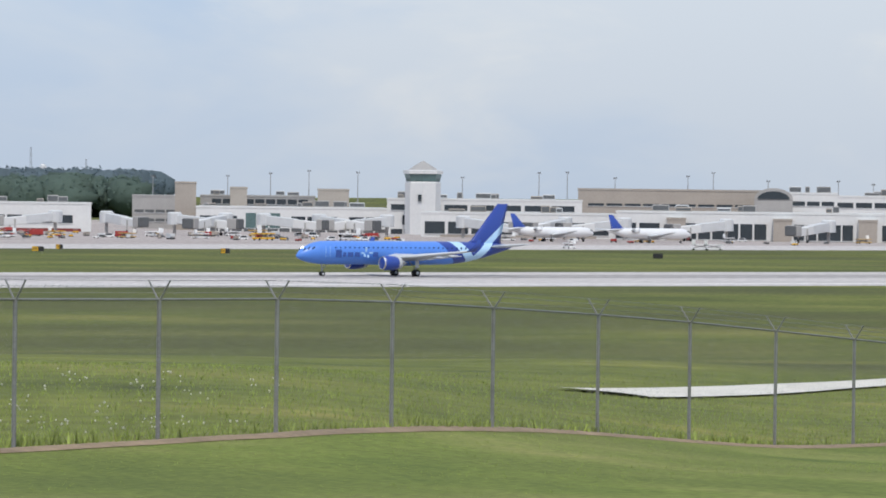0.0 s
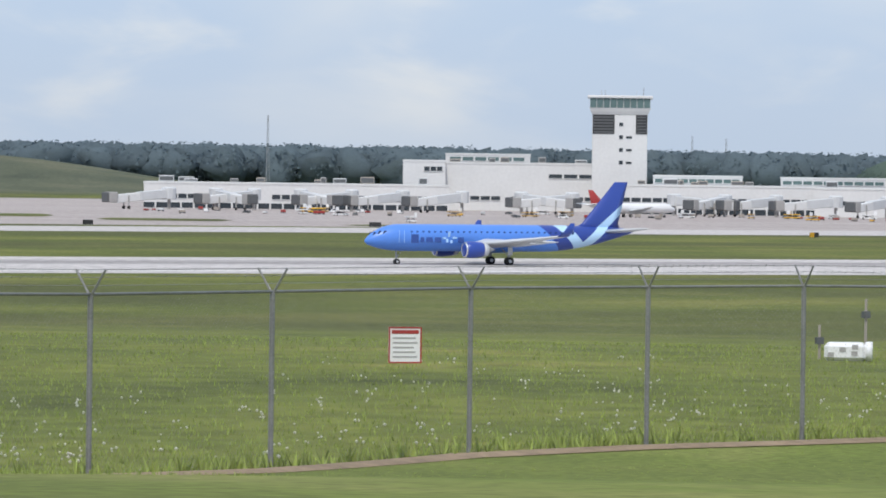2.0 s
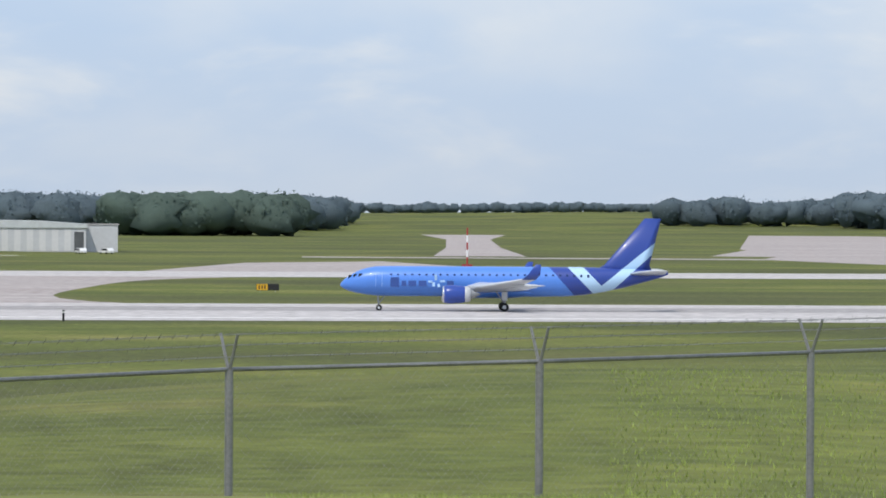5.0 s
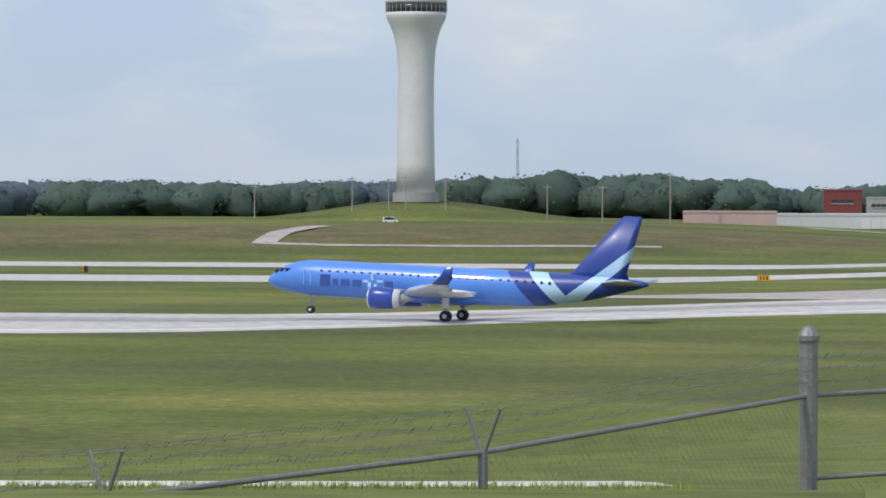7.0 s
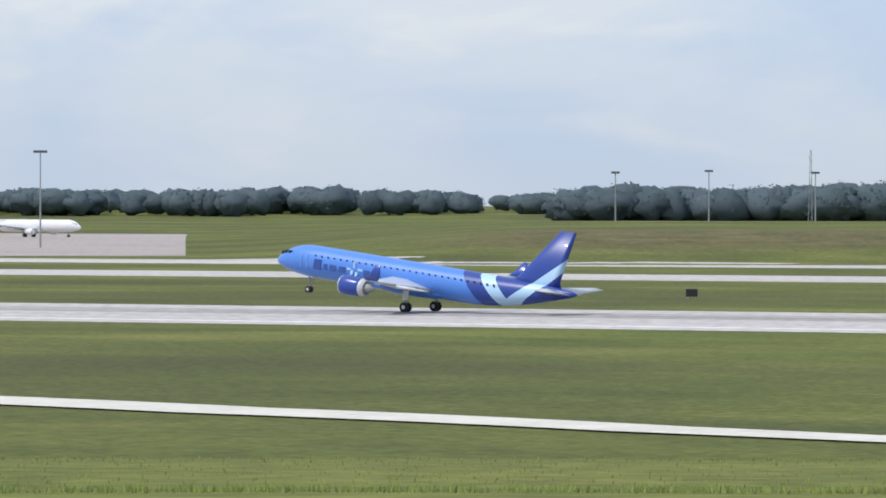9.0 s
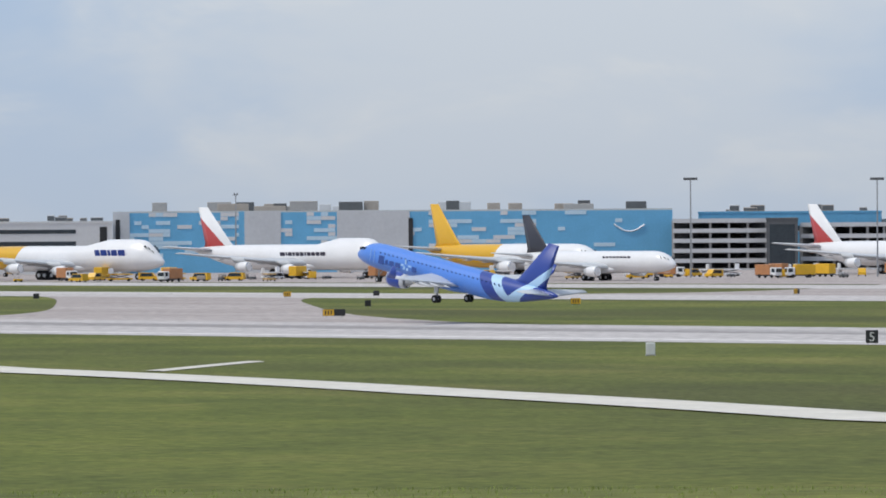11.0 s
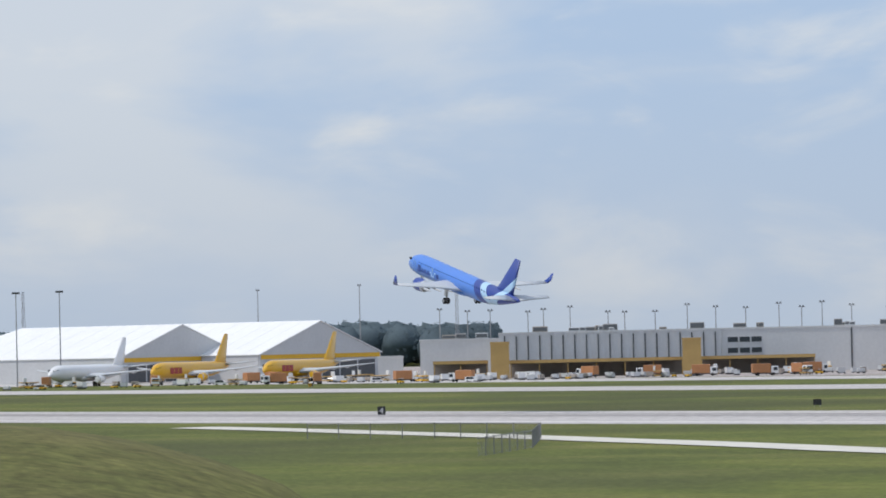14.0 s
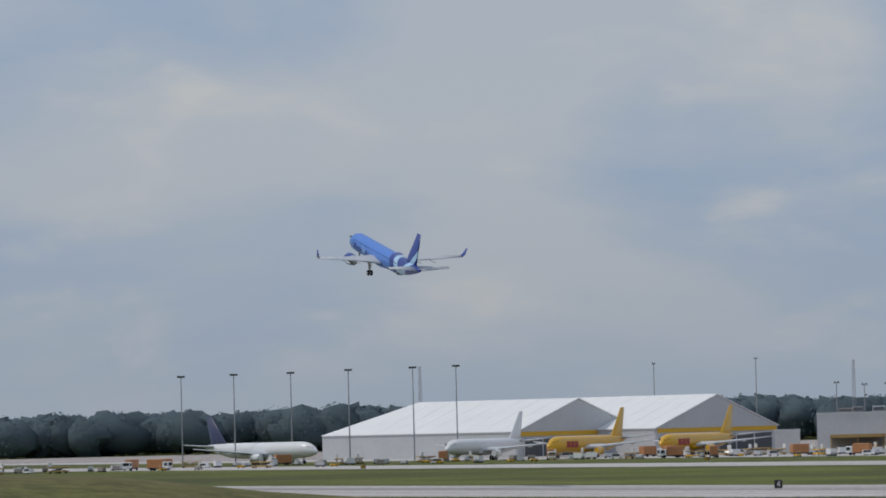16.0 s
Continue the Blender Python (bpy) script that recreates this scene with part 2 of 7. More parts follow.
class Geo:
    """Collects boxes, tubes, lathes and lofts into one mesh."""

    def __init__(self):
        self.v, self.f = [], []

    def add(self, verts, faces):
        o = len(self.v)
        self.v += [Vector(p) for p in verts]
        self.f += [tuple(o + i for i in q) for q in faces]
        return self

    def box(self, x0, y0, z0, x1, y1, z1, bev=0.0):
        if bev <= 0:
            c = [(x0, y0, z0), (x1, y0, z0), (x1, y1, z0), (x0, y1, z0), (x0, y0, z1), (x1, y0, z1), (x1, y1, z1), (x0, y1, z1)]
            return self.add(c, [(3, 2, 1, 0), (4, 5, 6, 7), (0, 1, 5, 4), (1, 2, 6, 5), (2, 3, 7, 6), (3, 0, 4, 7)])
        b = bev
        rings = [(z0, b), (z0 + b, 0), (z1 - b, 0), (z1, b)]
        vs, fs = [], []
        for z, i in rings:
            j = b if i == 0 else b + i * 0.6
            vs += [(x0 + i, y0 + j, z), (x0 + j, y0 + i, z), (x1 - j, y0 + i, z), (x1 - i, y0 + j, z),
                   (x1 - i, y1 - j, z), (x1 - j, y1 - i, z), (x0 + j, y1 - i, z), (x0 + i, y1 - j, z)]
        for k in range(3):
            for q in range(8):
                fs.append((k * 8 + q, k * 8 + (q + 1) % 8, k * 8 + 8 + (q + 1) % 8, k * 8 + 8 + q))
        fs += [tuple(range(7, -1, -1)), tuple(range(24, 32))]
        return self.add(vs, fs)

    def tube(self, a, b, r0, r1=None, n=8, caps=True):
        a, b = Vector(a), Vector(b)
        r1 = r0 if r1 is None else r1
        d = (b - a).normalized()
        u = d.cross(Vector((0, 0, 1)) if abs(d.z) < 0.9 else Vector((1, 0, 0))).normalized()
        w = d.cross(u)
        vs = []
        for c, r in ((a, r0), (b, r1)):
            vs += [c + (u * math.cos(2 * math.pi * i / n) + w * math.sin(2 * math.pi * i / n)) * r for i in range(n)]
        fs = [(i, i + n, (i + 1) % n + n, (i + 1) % n) for i in range(n)]
        if caps:
            fs += [tuple(range(n)), tuple(range(2 * n - 1, n - 1, -1))]
        return self.add(vs, fs)

    def loft(self, rings, caps=True):
        n = len(rings[0])
        vs = [p for r in rings for p in r]
        fs = []
        for k in range(len(rings) - 1):
            for i in range(n):
                j = (i + 1) % n
                fs.append((k * n + i, k * n + j, (k + 1) * n + j, (k + 1) * n + i))
        if caps:
            fs += [tuple(range(n - 1, -1, -1)), tuple(range((len(rings) - 1) * n, len(rings) * n))]
        return self.add(vs, fs)

    def lathe(self, prof, n=20, axis="z", centre=(0, 0, 0)):
        """prof: (radius, along)."""
        rings = []
        c = Vector(centre)
        for r, h in prof:
            ring = []
            for i in range(n):
                a = 2 * math.pi * i / n
                p = (r * math.cos(a), r * math.sin(a), h) if axis == "z" else (h, r * math.cos(a), r * math.sin(a))
                ring.append(c + Vector(p))
            rings.append(ring)
        return self.loft(rings)

    def prism(self, poly, y0, y1):
        """A polygon in x, z drawn out along y."""
        n = len(poly)
        vs = [(x, y0, z) for x, z in poly] + [(x, y1, z) for x, z in poly]
        fs = [(i, (i + 1) % n, (i + 1) % n + n, i + n) for i in range(n)] + [tuple(range(n - 1, -1, -1)), tuple(range(n, 2 * n))]
        return self.add(vs, fs)

    def turn(self, m):
        self.v = [m @ p for p in self.v]
        return self

    def make(self, name, material, parent=None, label="", flat=True):
        ob = mesh_ob(name, self.v, self.f, material, parent, None, flat, label)
        bm = bmesh.new()
        bm.from_mesh(ob.data)
        bmesh.ops.recalc_face_normals(bm, faces=bm.faces)
        bm.to_mesh(ob.data)
        bm.free()
        return ob


def thing(name, m, label, category, group="", kind=""):
    e = new(name)
    e.matrix_world = m
    e.empty_display_size = 0.5
    return tagged(e, label, category, group, kind)


def facing(az, r, z=0.0, turn=0.0):
    """A pose at a bearing and distance whose -y side looks back at the eye, turned by some degrees."""
    p = at(az, r, z)
    return pose(p.x, p.y, p.z, 0, 0, -az + turn)


# ---- ground ----
def centre_y(x):
    """The runway's middle line; it shifts towards the bank west of the cross taxiway."""
    right = 577.0 + 37.0 * max(0.0, (x + 84.0) / 474.0) ** 1.3
    left = 462.0 - 10.0 * smooth(-97, -700, x) - 2.0
    k = smooth(-50, -125, x)
    return right * (1 - k) + left * k


def ground_z(x, y):
    r = math.hypot(x, y)
    az = math.degrees(math.atan2(x, y))
    west = smooth(5, -12, az)
    z = 10.2 - 2.6 * smooth(22, 80, r) - 7.6 * smooth(80 - 10 * west, 400 - 200 * west, r)
    wave = noise.noise(Vector((x * 0.011, y * 0.011, 0.3)))
    z += 0.9 * wave * smooth(60, 120, r) * (1 - smooth(200, 380, r)) * (0.5 + 0.5 * smooth(-12, 5, az))
    z -= 1.5 * smooth(30, 38, az) * smooth(70, 126, r) * (1 - smooth(60, 80, az)) * (1 - smooth(200, 380, r))
    z -= 0.0040 * min(r, 110) * smooth(18, 45, r) * (1 - smooth(110, 160, r)) * smooth(5, 11, az) * (1 - smooth(60, 80, az))
    front = abs(az) < 95
    if front:
        k = smooth(-2.5, -11, az) * (1 - smooth(-27, -31.5, az))            # grass bank behind the taxiways
        z += 5.8 * k * smooth(930, 1060, r) * (1 - 0.7 * smooth(1500, 2300, r))
        p = at(-12.3, 1310)
        z += 6.9 * math.exp(-(((x - p.x) / 31) ** 2 + ((y - p.y) / 40) ** 2))    # tower mound
        q = at(14.3, 2300)
        z += 19.5 * math.exp(-(((x - q.x) / 175) ** 4 + ((y - q.y) / 160) ** 2))     # far grass hill
        top = float(np.interp(-az, (55.3, 57, 58, 59, 60, 62, 64, 67), (0, 6.2, 7.6, 8.6, 9.2, 9.8, 10.7, 10.9)))
        z += (top + 0.5 * wave) * smooth(-55.3, -56.9, az) * math.exp(-((r - 205) / 46) ** 2)      # mound near the bank
        z += 1.0 * smooth(31, 36, az) * math.exp(-((r - 235) / 60) ** 2) * (1 - smooth(60, 75, az))
    z += 14.0 * smooth(2300, 3400, r) * (0.5 + 0.5 * noise.noise(Vector((x * 0.0011, y * 0.0011, 5.1))))
    return z


def cover_at(az, r):
    """How far the rougher, greener meadow, far haze-dulled scrub and dry brownish grass take over."""
    far = float(np.interp(az, (-58, -54, -50, -47, -42, -37, -31, -26, -20, -12, -3, 6, 20, 28, 40),
                          (120, 330, 420, 405, 345, 296, 262, 242, 200, 165, 165, 200, 270, 280, 215)))
    p = at(az, r)
    ragged = 1 + 0.10 * noise.noise(Vector((p.x * .012, p.y * .012, 2.0)))
    meadow = 1 - smooth(far * 0.93, far * 1.05, r * ragged)
    meadow *= 1 - 0.5 * smooth(6, 0, az)
    dry = (0.55 + 0.9 * noise.noise(Vector((p.x * .05, p.y * .05, 7.0)))) * smooth(-55.5, -58.5, az) * smooth(140, 170, r) * (1 - smooth(235, 260, r))
    dry = max(dry, smooth(-5, -8, az) * (1 - smooth(-27, -30, az)) * smooth(970, 1000, r) * (1 - smooth(1060, 1110, r)))
    scrub = smooth(9.3, 10.3, az) * (1 - smooth(18.4, 19.2, az)) * smooth(2040, 2080, r) * (1 - smooth(2560, 2700, r))
    return meadow, scrub, min(1.0, max(0.0, dry))


def ground_material():
    """The field's grass, with a meadow and dry grass growing into it."""
    m = M_GRASS
    n, l = m.node_tree.nodes, m.node_tree.links
    b = n["Principled BSDF"]
    base = b.inputs["Base Color"].links[0].from_socket
    c = n.new("ShaderNodeTexCoord")

    def field(scale, detail, stops):
        t = n.new("ShaderNodeTexNoise")
        t.inputs["Scale"].default_value, t.inputs["Detail"].default_value, t.inputs["Roughness"].default_value = scale, detail, 0.66
        l.new(c.outputs["Object"], t.inputs["Vector"])
        r = n.new("ShaderNodeValToRGB")
        els = r.color_ramp.elements
        while len(els) < len(stops):
            els.new(0.5)
        for e, (pos, col) in zip(els, stops):
            e.position, e.color = pos, (*col, 1)
        l.new(t.outputs["Fac"], r.inputs[0])
        return r.outputs[0]

    for name, col in (("meadow", field(0.09, 8.0, [(0.30, (0.066, 0.082, 0.019)), (0.45, (0.116, 0.140, 0.027)), (0.58, (0.156, 0.174, 0.034)), (0.70, (0.240, 0.220, 0.060))])),
                      # scrub of the far hill, its green dulled with grey for haze
                      ("scrub", field(0.02, 9.0, [(0.3, (0.062, 0.076, 0.050)), (0.5, (0.098, 0.108, 0.068)), (0.72, (0.150, 0.146, 0.092))])),
                      ("dry", field(0.10, 8.0, [(0.3, (0.070, 0.078, 0.028)), (0.5, (0.125, 0.108, 0.046)), (0.75, (0.185, 0.155, 0.075))]))):
        a = n.new("ShaderNodeAttribute")
        a.attribute_name = name
        x = n.new("ShaderNodeMix")
        x.data_type = "RGBA"
        l.new(a.outputs["Fac"], x.inputs[0])
        l.new(base, x.inputs[6])
        l.new(col, x.inputs[7])
        base = x.outputs[2]
    t = n.new("ShaderNodeTexNoise")          # tufts
    t.inputs["Scale"].default_value, t.inputs["Detail"].default_value, t.inputs["Roughness"].default_value = 0.7, 6.0, 0.75
    l.new(c.outputs["Object"], t.inputs["Vector"])
    q = n.new("ShaderNodeMapRange")
    q.inputs[1].default_value, q.inputs[2].default_value, q.inputs[3].default_value, q.inputs[4].default_value = 0.32, 0.68, 0.62, 1.38
    l.new(t.outputs["Fac"], q.inputs[0])
    x = n.new("ShaderNodeMix")
    x.data_type, x.blend_type = "RGBA", "MULTIPLY"
    x.inputs[0].default_value = 1.0
    l.new(base, x.inputs[6])
    l.new(q.outputs[0], x.inputs[7])
    l.new(x.outputs[2], b.inputs["Base Color"])
    return m


def build_ground():
    azs = [-180 + 4 * i for i in range(28)] + [-68 + 0.4 * i for i in range(270)] + [40 + 4 * i for i in range(36)]
    azs = [a for a in azs if a < 180]
    rs = [0.5, 4, 10, 18]
    while rs[-1] < 4700:
        rs.append(rs[-1] * 1.035)
    vs, fs, cov = [], [], []
    for r in rs:
        for a in azs:
            p = at(a, r)
            vs.append((p.x, p.y, ground_z(p.x, p.y)))
            cov.append(cover_at(a, r))
    n = len(azs)
    for k in range(len(rs) - 1):
        for i in range(n):
            j = (i + 1) % n
            fs.append((k * n + j, k * n + i, (k + 1) * n + i, (k + 1) * n + j))
    fs.append(tuple(range(n)))
    g = mesh_ob("ground", vs, fs, ground_material(), flat=False)
    for q, name in enumerate(("meadow", "scrub", "dry")):
        g.data.attributes.new(name, "FLOAT", "POINT").data.foreach_set("value", np.array([v[q] for v in cov], dtype=np.float32))
    tagged(g, "mown and rough summer grass over a rolling airfield", "ground", kind="structure")


build_ground()


def strip(name, x0, x1, near, far, material, label, lift=0.03, step=12.0, category="pavement"):
    """A band of paving between near and far, each a function of x."""
    n = max(2, int(abs(x1 - x0) / step))
    vs, fs = [], []
    for i in range(n + 1):
        x = x0 + (x1 - x0) * i / n
        a, b = near(x), far(x)
        for j in range(5):
            y = a + (b - a) * j / 4
            vs.append((x, y, max(0.0, ground_z(x, y)) + lift))
    for i in range(n):
        for j in range(4):
            fs.append((i * 5 + j, i * 5 + 5 + j, i * 5 + 6 + j, i * 5 + 1 + j))
    ob = mesh_ob(name, vs, fs, material, flat=False)
    return tagged(ob, label, category, kind="structure")


strip("runway", 1500, -2600, lambda x: 0.888 * centre_y(x), lambda x: 1.046 * centre_y(x), M_RUNWAY, "pale grooved concrete runway", category="runway")
strip("runway_marks", 1500, -2600, lambda x: 0.972 * centre_y(x), lambda x: 1.012 * centre_y(x), M_RUBBER, "dark tyre-marked middle of the runway", 0.036)
strip("runway_edge_line", 1500, -2600, lambda x: 0.908 * centre_y(x), lambda x: 0.913 * centre_y(x), M_PAINT_W, "white painted runway edge line", 0.038)
strip("taxiway", 1500, -2600, lambda x: 1.45 * centre_y(x), lambda x: 1.57 * centre_y(x), M_RUNWAY, "pale concrete parallel taxiway", category="taxiway")
strip("taxiway_outer", -70, -2600, lambda x: 1.76 * centre_y(x), lambda x: 1.88 * centre_y(x), M_RUNWAY, "second pale concrete taxiway", category="taxiway")


def patch(name, pts, material, label, lift=0.02, category="pavement"):
    """A flat paved area with the outline pts (x, y)."""
    ob = mesh_ob(name, [(x, y, lift) for x, y in pts], [tuple(range(len(pts)))], material)
    return tagged(ob, label, category, kind="structure")


patch("terminal_apron", [(150, 1010), (240, 985), (420, 970), (1250, 985), (1250, 1700), (700, 2050), (330, 2050), (170, 1500), (120, 1180)], M_CONCRETE,
      "wide pale concrete apron before the terminal", 0.025)
patch("far_taxiway", [(115, 1260), (330, 1180), (520, 2050), (330, 2050), (150, 1500)], M_CONCRETE, "pale concrete taxiways crossing the grass", 0.022)
patch("cross_runway", [(146, 1500), (132, 1265), (215, 1260), (320, 1800), (420, 3100), (300, 3000)], M_CONCRETE, "long pale runway running into the distance", 0.03, "runway")
patch("hangar_taxiway", [(-30, 860), (75, 870), (62, 920), (42, 1000), (26, 1100), (-5, 1060)], M_CONCRETE, "pale concrete taxiway to the hangars", 0.028)
patch("far_runway", [tuple(at(a, r).xy) for a, r in ((1.95, 1230), (3.05, 1230), (2.75, 1500), (2.62, 1900), (2.8, 2250), (1.8, 2250), (2.1, 1900), (2.1, 1500))],
      M_CONCRETE, "far pale runway seen end on", 0.03, "runway")
patch("far_taxiway_lines", [tuple(at(a, r).xy) for a, r in ((0.4, 1180), (9, 1180), (9, 1205), (0.4, 1205))], M_CONCRETE, "thin far taxiway across the grass", 0.026)
patch("cargo_apron", [(-560, 905), (-620, 860), (-1500, 850), (-2600, 860), (-2600, 1500), (-500, 1500), (-430, 1060)], M_CONCRETE,
      "wide pale concrete cargo apron", 0.025)


def connector(name, x_near, w, x_far, y0, y1, flare=34.0, lift=0.027):
    """A taxiway link with flared ends between two bands."""
    vs = []
    n = 14
    for i in range(n + 1):
        u = i / n
        x = x_near + (x_far - x_near) * u
        e = flare * (2 * abs(u - 0.5)) ** 4
        y = y0 + (y1 - y0) * u
        vs += [(x - w / 2 - e, y, lift), (x + w / 2 + e, y, lift)]
    fs = [(2 * i, 2 * i + 1, 2 * i + 3, 2 * i + 2) for i in range(n)]
    return tagged(mesh_ob(name, vs, fs, M_CONCRETE), "pale concrete link between runway and taxiway", "taxiway", kind="structure")


connector("link_middle", -56, 42, -40, 575, 870, 40)
connector("link_cargo", -470, 62, -700, 470, 690, 30)
connector("link_apron", -560, 36, -640, 700, 900, 50)


# ---- aircraft ----
def ring_at(s, w, h, zc, xg, n=24, hump=0.0):
    pts = []
    for i in range(n):
        a = 2 * math.pi * i / n
        y, z = w * math.cos(a), h * math.sin(a)
        if z > 0:
            z += hump * math.exp(-(y / max(w, 0.01) / 0.75) ** 2) * math.sin(a)
        pts.append((xg - s, y, zc + z))
    return pts


def foil(le, chord, thick, up):
    """Ten points round a wing section; up: the direction of its thickness."""
    out = []
    for c, t in ((0, 0), (0.06, 0.5), (0.25, 0.95), (0.5, 0.9), (0.8, 0.35), (1, 0.02), (0.8, -0.2), (0.5, -0.4), (0.25, -0.42), (0.06, -0.3)):
        out.append(Vector(le) + Vector((-c * chord, 0, 0)) + Vector(up) * (t * thick * chord))
    return out


def livery_blue():
    """Mid-blue body with a dark stern and a pale tick that runs up the fin."""
    m = mat("blue_airliner_paint", (0.085, 0.245, 0.72), 0.38, var=0.06, scale=0.4, coat=0.30)
    n, l = m.node_tree.nodes, m.node_tree.links
    b = n["Principled BSDF"]
    base = b.inputs["Base Color"].links[0].from_socket
    c = n.new("ShaderNodeTexCoord")
    sx = n.new("ShaderNodeSeparateXYZ")
    l.new(c.outputs["Object"], sx.inputs[0])

    def math_node(op, a, bb, cc=None):
        k = n.new("ShaderNodeMath")
        k.operation = op
        for i, v in enumerate((a, bb, cc)):
            if v is None:
                continue
            if isinstance(v, (int, float)):
                k.inputs[i].default_value = v
            else:
                l.new(v, k.inputs[i])
        return k.outputs[0]

    x, z = sx.outputs[0], sx.outputs[2]
    s = math_node("MULTIPLY", math_node("SUBTRACT", 19.2, x), 0.943)                       # metres aft of the nose
    edge = math_node("MULTIPLY_ADD", z, -0.84, 27.5)
    dark = math_node("GREATER_THAN", s, edge)
    # long stroke of the tick, narrowing up the fin
    u = math_node("SUBTRACT", math_node("MULTIPLY", math_node("SUBTRACT", s, 28.5), 0.90), math_node("SUBTRACT", z, 1.9))
    wide = math_node("MULTIPLY_ADD", z, -0.055, 0.98)
    long_s = math_node("LESS_THAN", math_node("ABSOLUTE", u, 0), wide)
    long_s = math_node("MULTIPLY", long_s, math_node("GREATER_THAN", s, 27.9))
    long_s = math_node("MULTIPLY", long_s, math_node("LESS_THAN", z, 8.7))
    # short stroke
    v = math_node("MULTIPLY_ADD", math_node("SUBTRACT", s, 26.5), 1.08, math_node("SUBTRACT", z, 4.7))
    short_s = math_node("LESS_THAN", math_node("ABSOLUTE", v, 0), 0.95)
    short_s = math_node("MULTIPLY", short_s, math_node("LESS_THAN", s, 29.2))
    tick = math_node("MULTIPLY", math_node("MAXIMUM", long_s, short_s), dark)
    a1 = n.new("ShaderNodeMix")
    a1.data_type = "RGBA"
    l.new(dark, a1.inputs[0])
    l.new(base, a1.inputs[6])
    a1.inputs[7].default_value = (0.020, 0.055, 0.300, 1)
    a2 = n.new("ShaderNodeMix")
    a2.data_type = "RGBA"
    l.new(tick, a2.inputs[0])
    l.new(a1.outputs[2], a2.inputs[6])
    a2.inputs[7].default_value = (0.46, 0.68, 0.90, 1)
    l.new(a2.outputs[2], b.inputs["Base Color"])
    return m


M_BREEZE = livery_blue()
M_MIDBLUE = mat("blue_lettering", (0.025, 0.09, 0.42), 0.45, var=0.05)
M_WORD = mat("navy_lettering", (0.028, 0.075, 0.29), 0.45, var=0.05)
M_PALETICK = mat("pale_blue_mark", (0.40, 0.62, 0.90), 0.45, var=0.05)
M_PANE = mat("blue_tinted_pane", (0.03, 0.07, 0.22), 0.2, var=0.1)
M_DKBLUE = mat("dark_blue_paint", (0.022, 0.065, 0.34), 0.30, var=0.05, scale=0.5, coat=0.3)


def two_tone(name, front, aft, s_edge, xg, slope=0.0):
    """Paint that changes at a slanted line s_edge metres aft of the nose."""
    m = mat(name, front, 0.3, var=0.05, scale=0.3, coat=0.35)
    n, l = m.node_tree.nodes, m.node_tree.links
    b = n["Principled BSDF"]
    base = b.inputs["Base Color"].links[0].from_socket
    c = n.new("ShaderNodeTexCoord")
    sx = n.new("ShaderNodeSeparateXYZ")
    l.new(c.outputs["Object"], sx.inputs[0])
    k = n.new("ShaderNodeMath")
    k.operation = "MULTIPLY_ADD"
    l.new(sx.outputs[2], k.inputs[0])
    k.inputs[1].default_value, k.inputs[2].default_value = slope, xg - s_edge
    g = n.new("ShaderNodeMath")
    g.operation = "LESS_THAN"
    l.new(sx.outputs[0], g.inputs[0])
    l.new(k.outputs[0], g.inputs[1])
    x = n.new("ShaderNodeMix")
    x.data_type = "RGBA"
    l.new(g.outputs[0], x.inputs[0])
    l.new(base, x.inputs[6])
    x.inputs[7].default_value = (*aft, 1)
    l.new(x.outputs[2], b.inputs["Base Color"])
    return m


def wheel(parent, x, y, z, r, w, hub=True):
    g = Geo().lathe([(0.3 * r, -w / 2), (r * 0.86, -w / 2), (r, -w * 0.3), (r, w * 0.3), (r * 0.86, w / 2), (0.3 * r, w / 2)], 16)
    g.turn(Matrix.Translation((x, y, z)) @ Matrix.Rotation(radians(90), 4, "X"))
    t = g.make("wheel", M_BLACK, parent, flat=False)
    if not hub:
        return
    h = Geo().lathe([(0.01, -w * 0.52), (r * 0.42, -w * 0.52), (r * 0.42, w * 0.52), (0.01, w * 0.52)], 10)
    h.turn(Matrix.Translation((x, y, z)) @ Matrix.Rotation(radians(90), 4, "X"))
    h.make("hub", M_ACGREY, t)


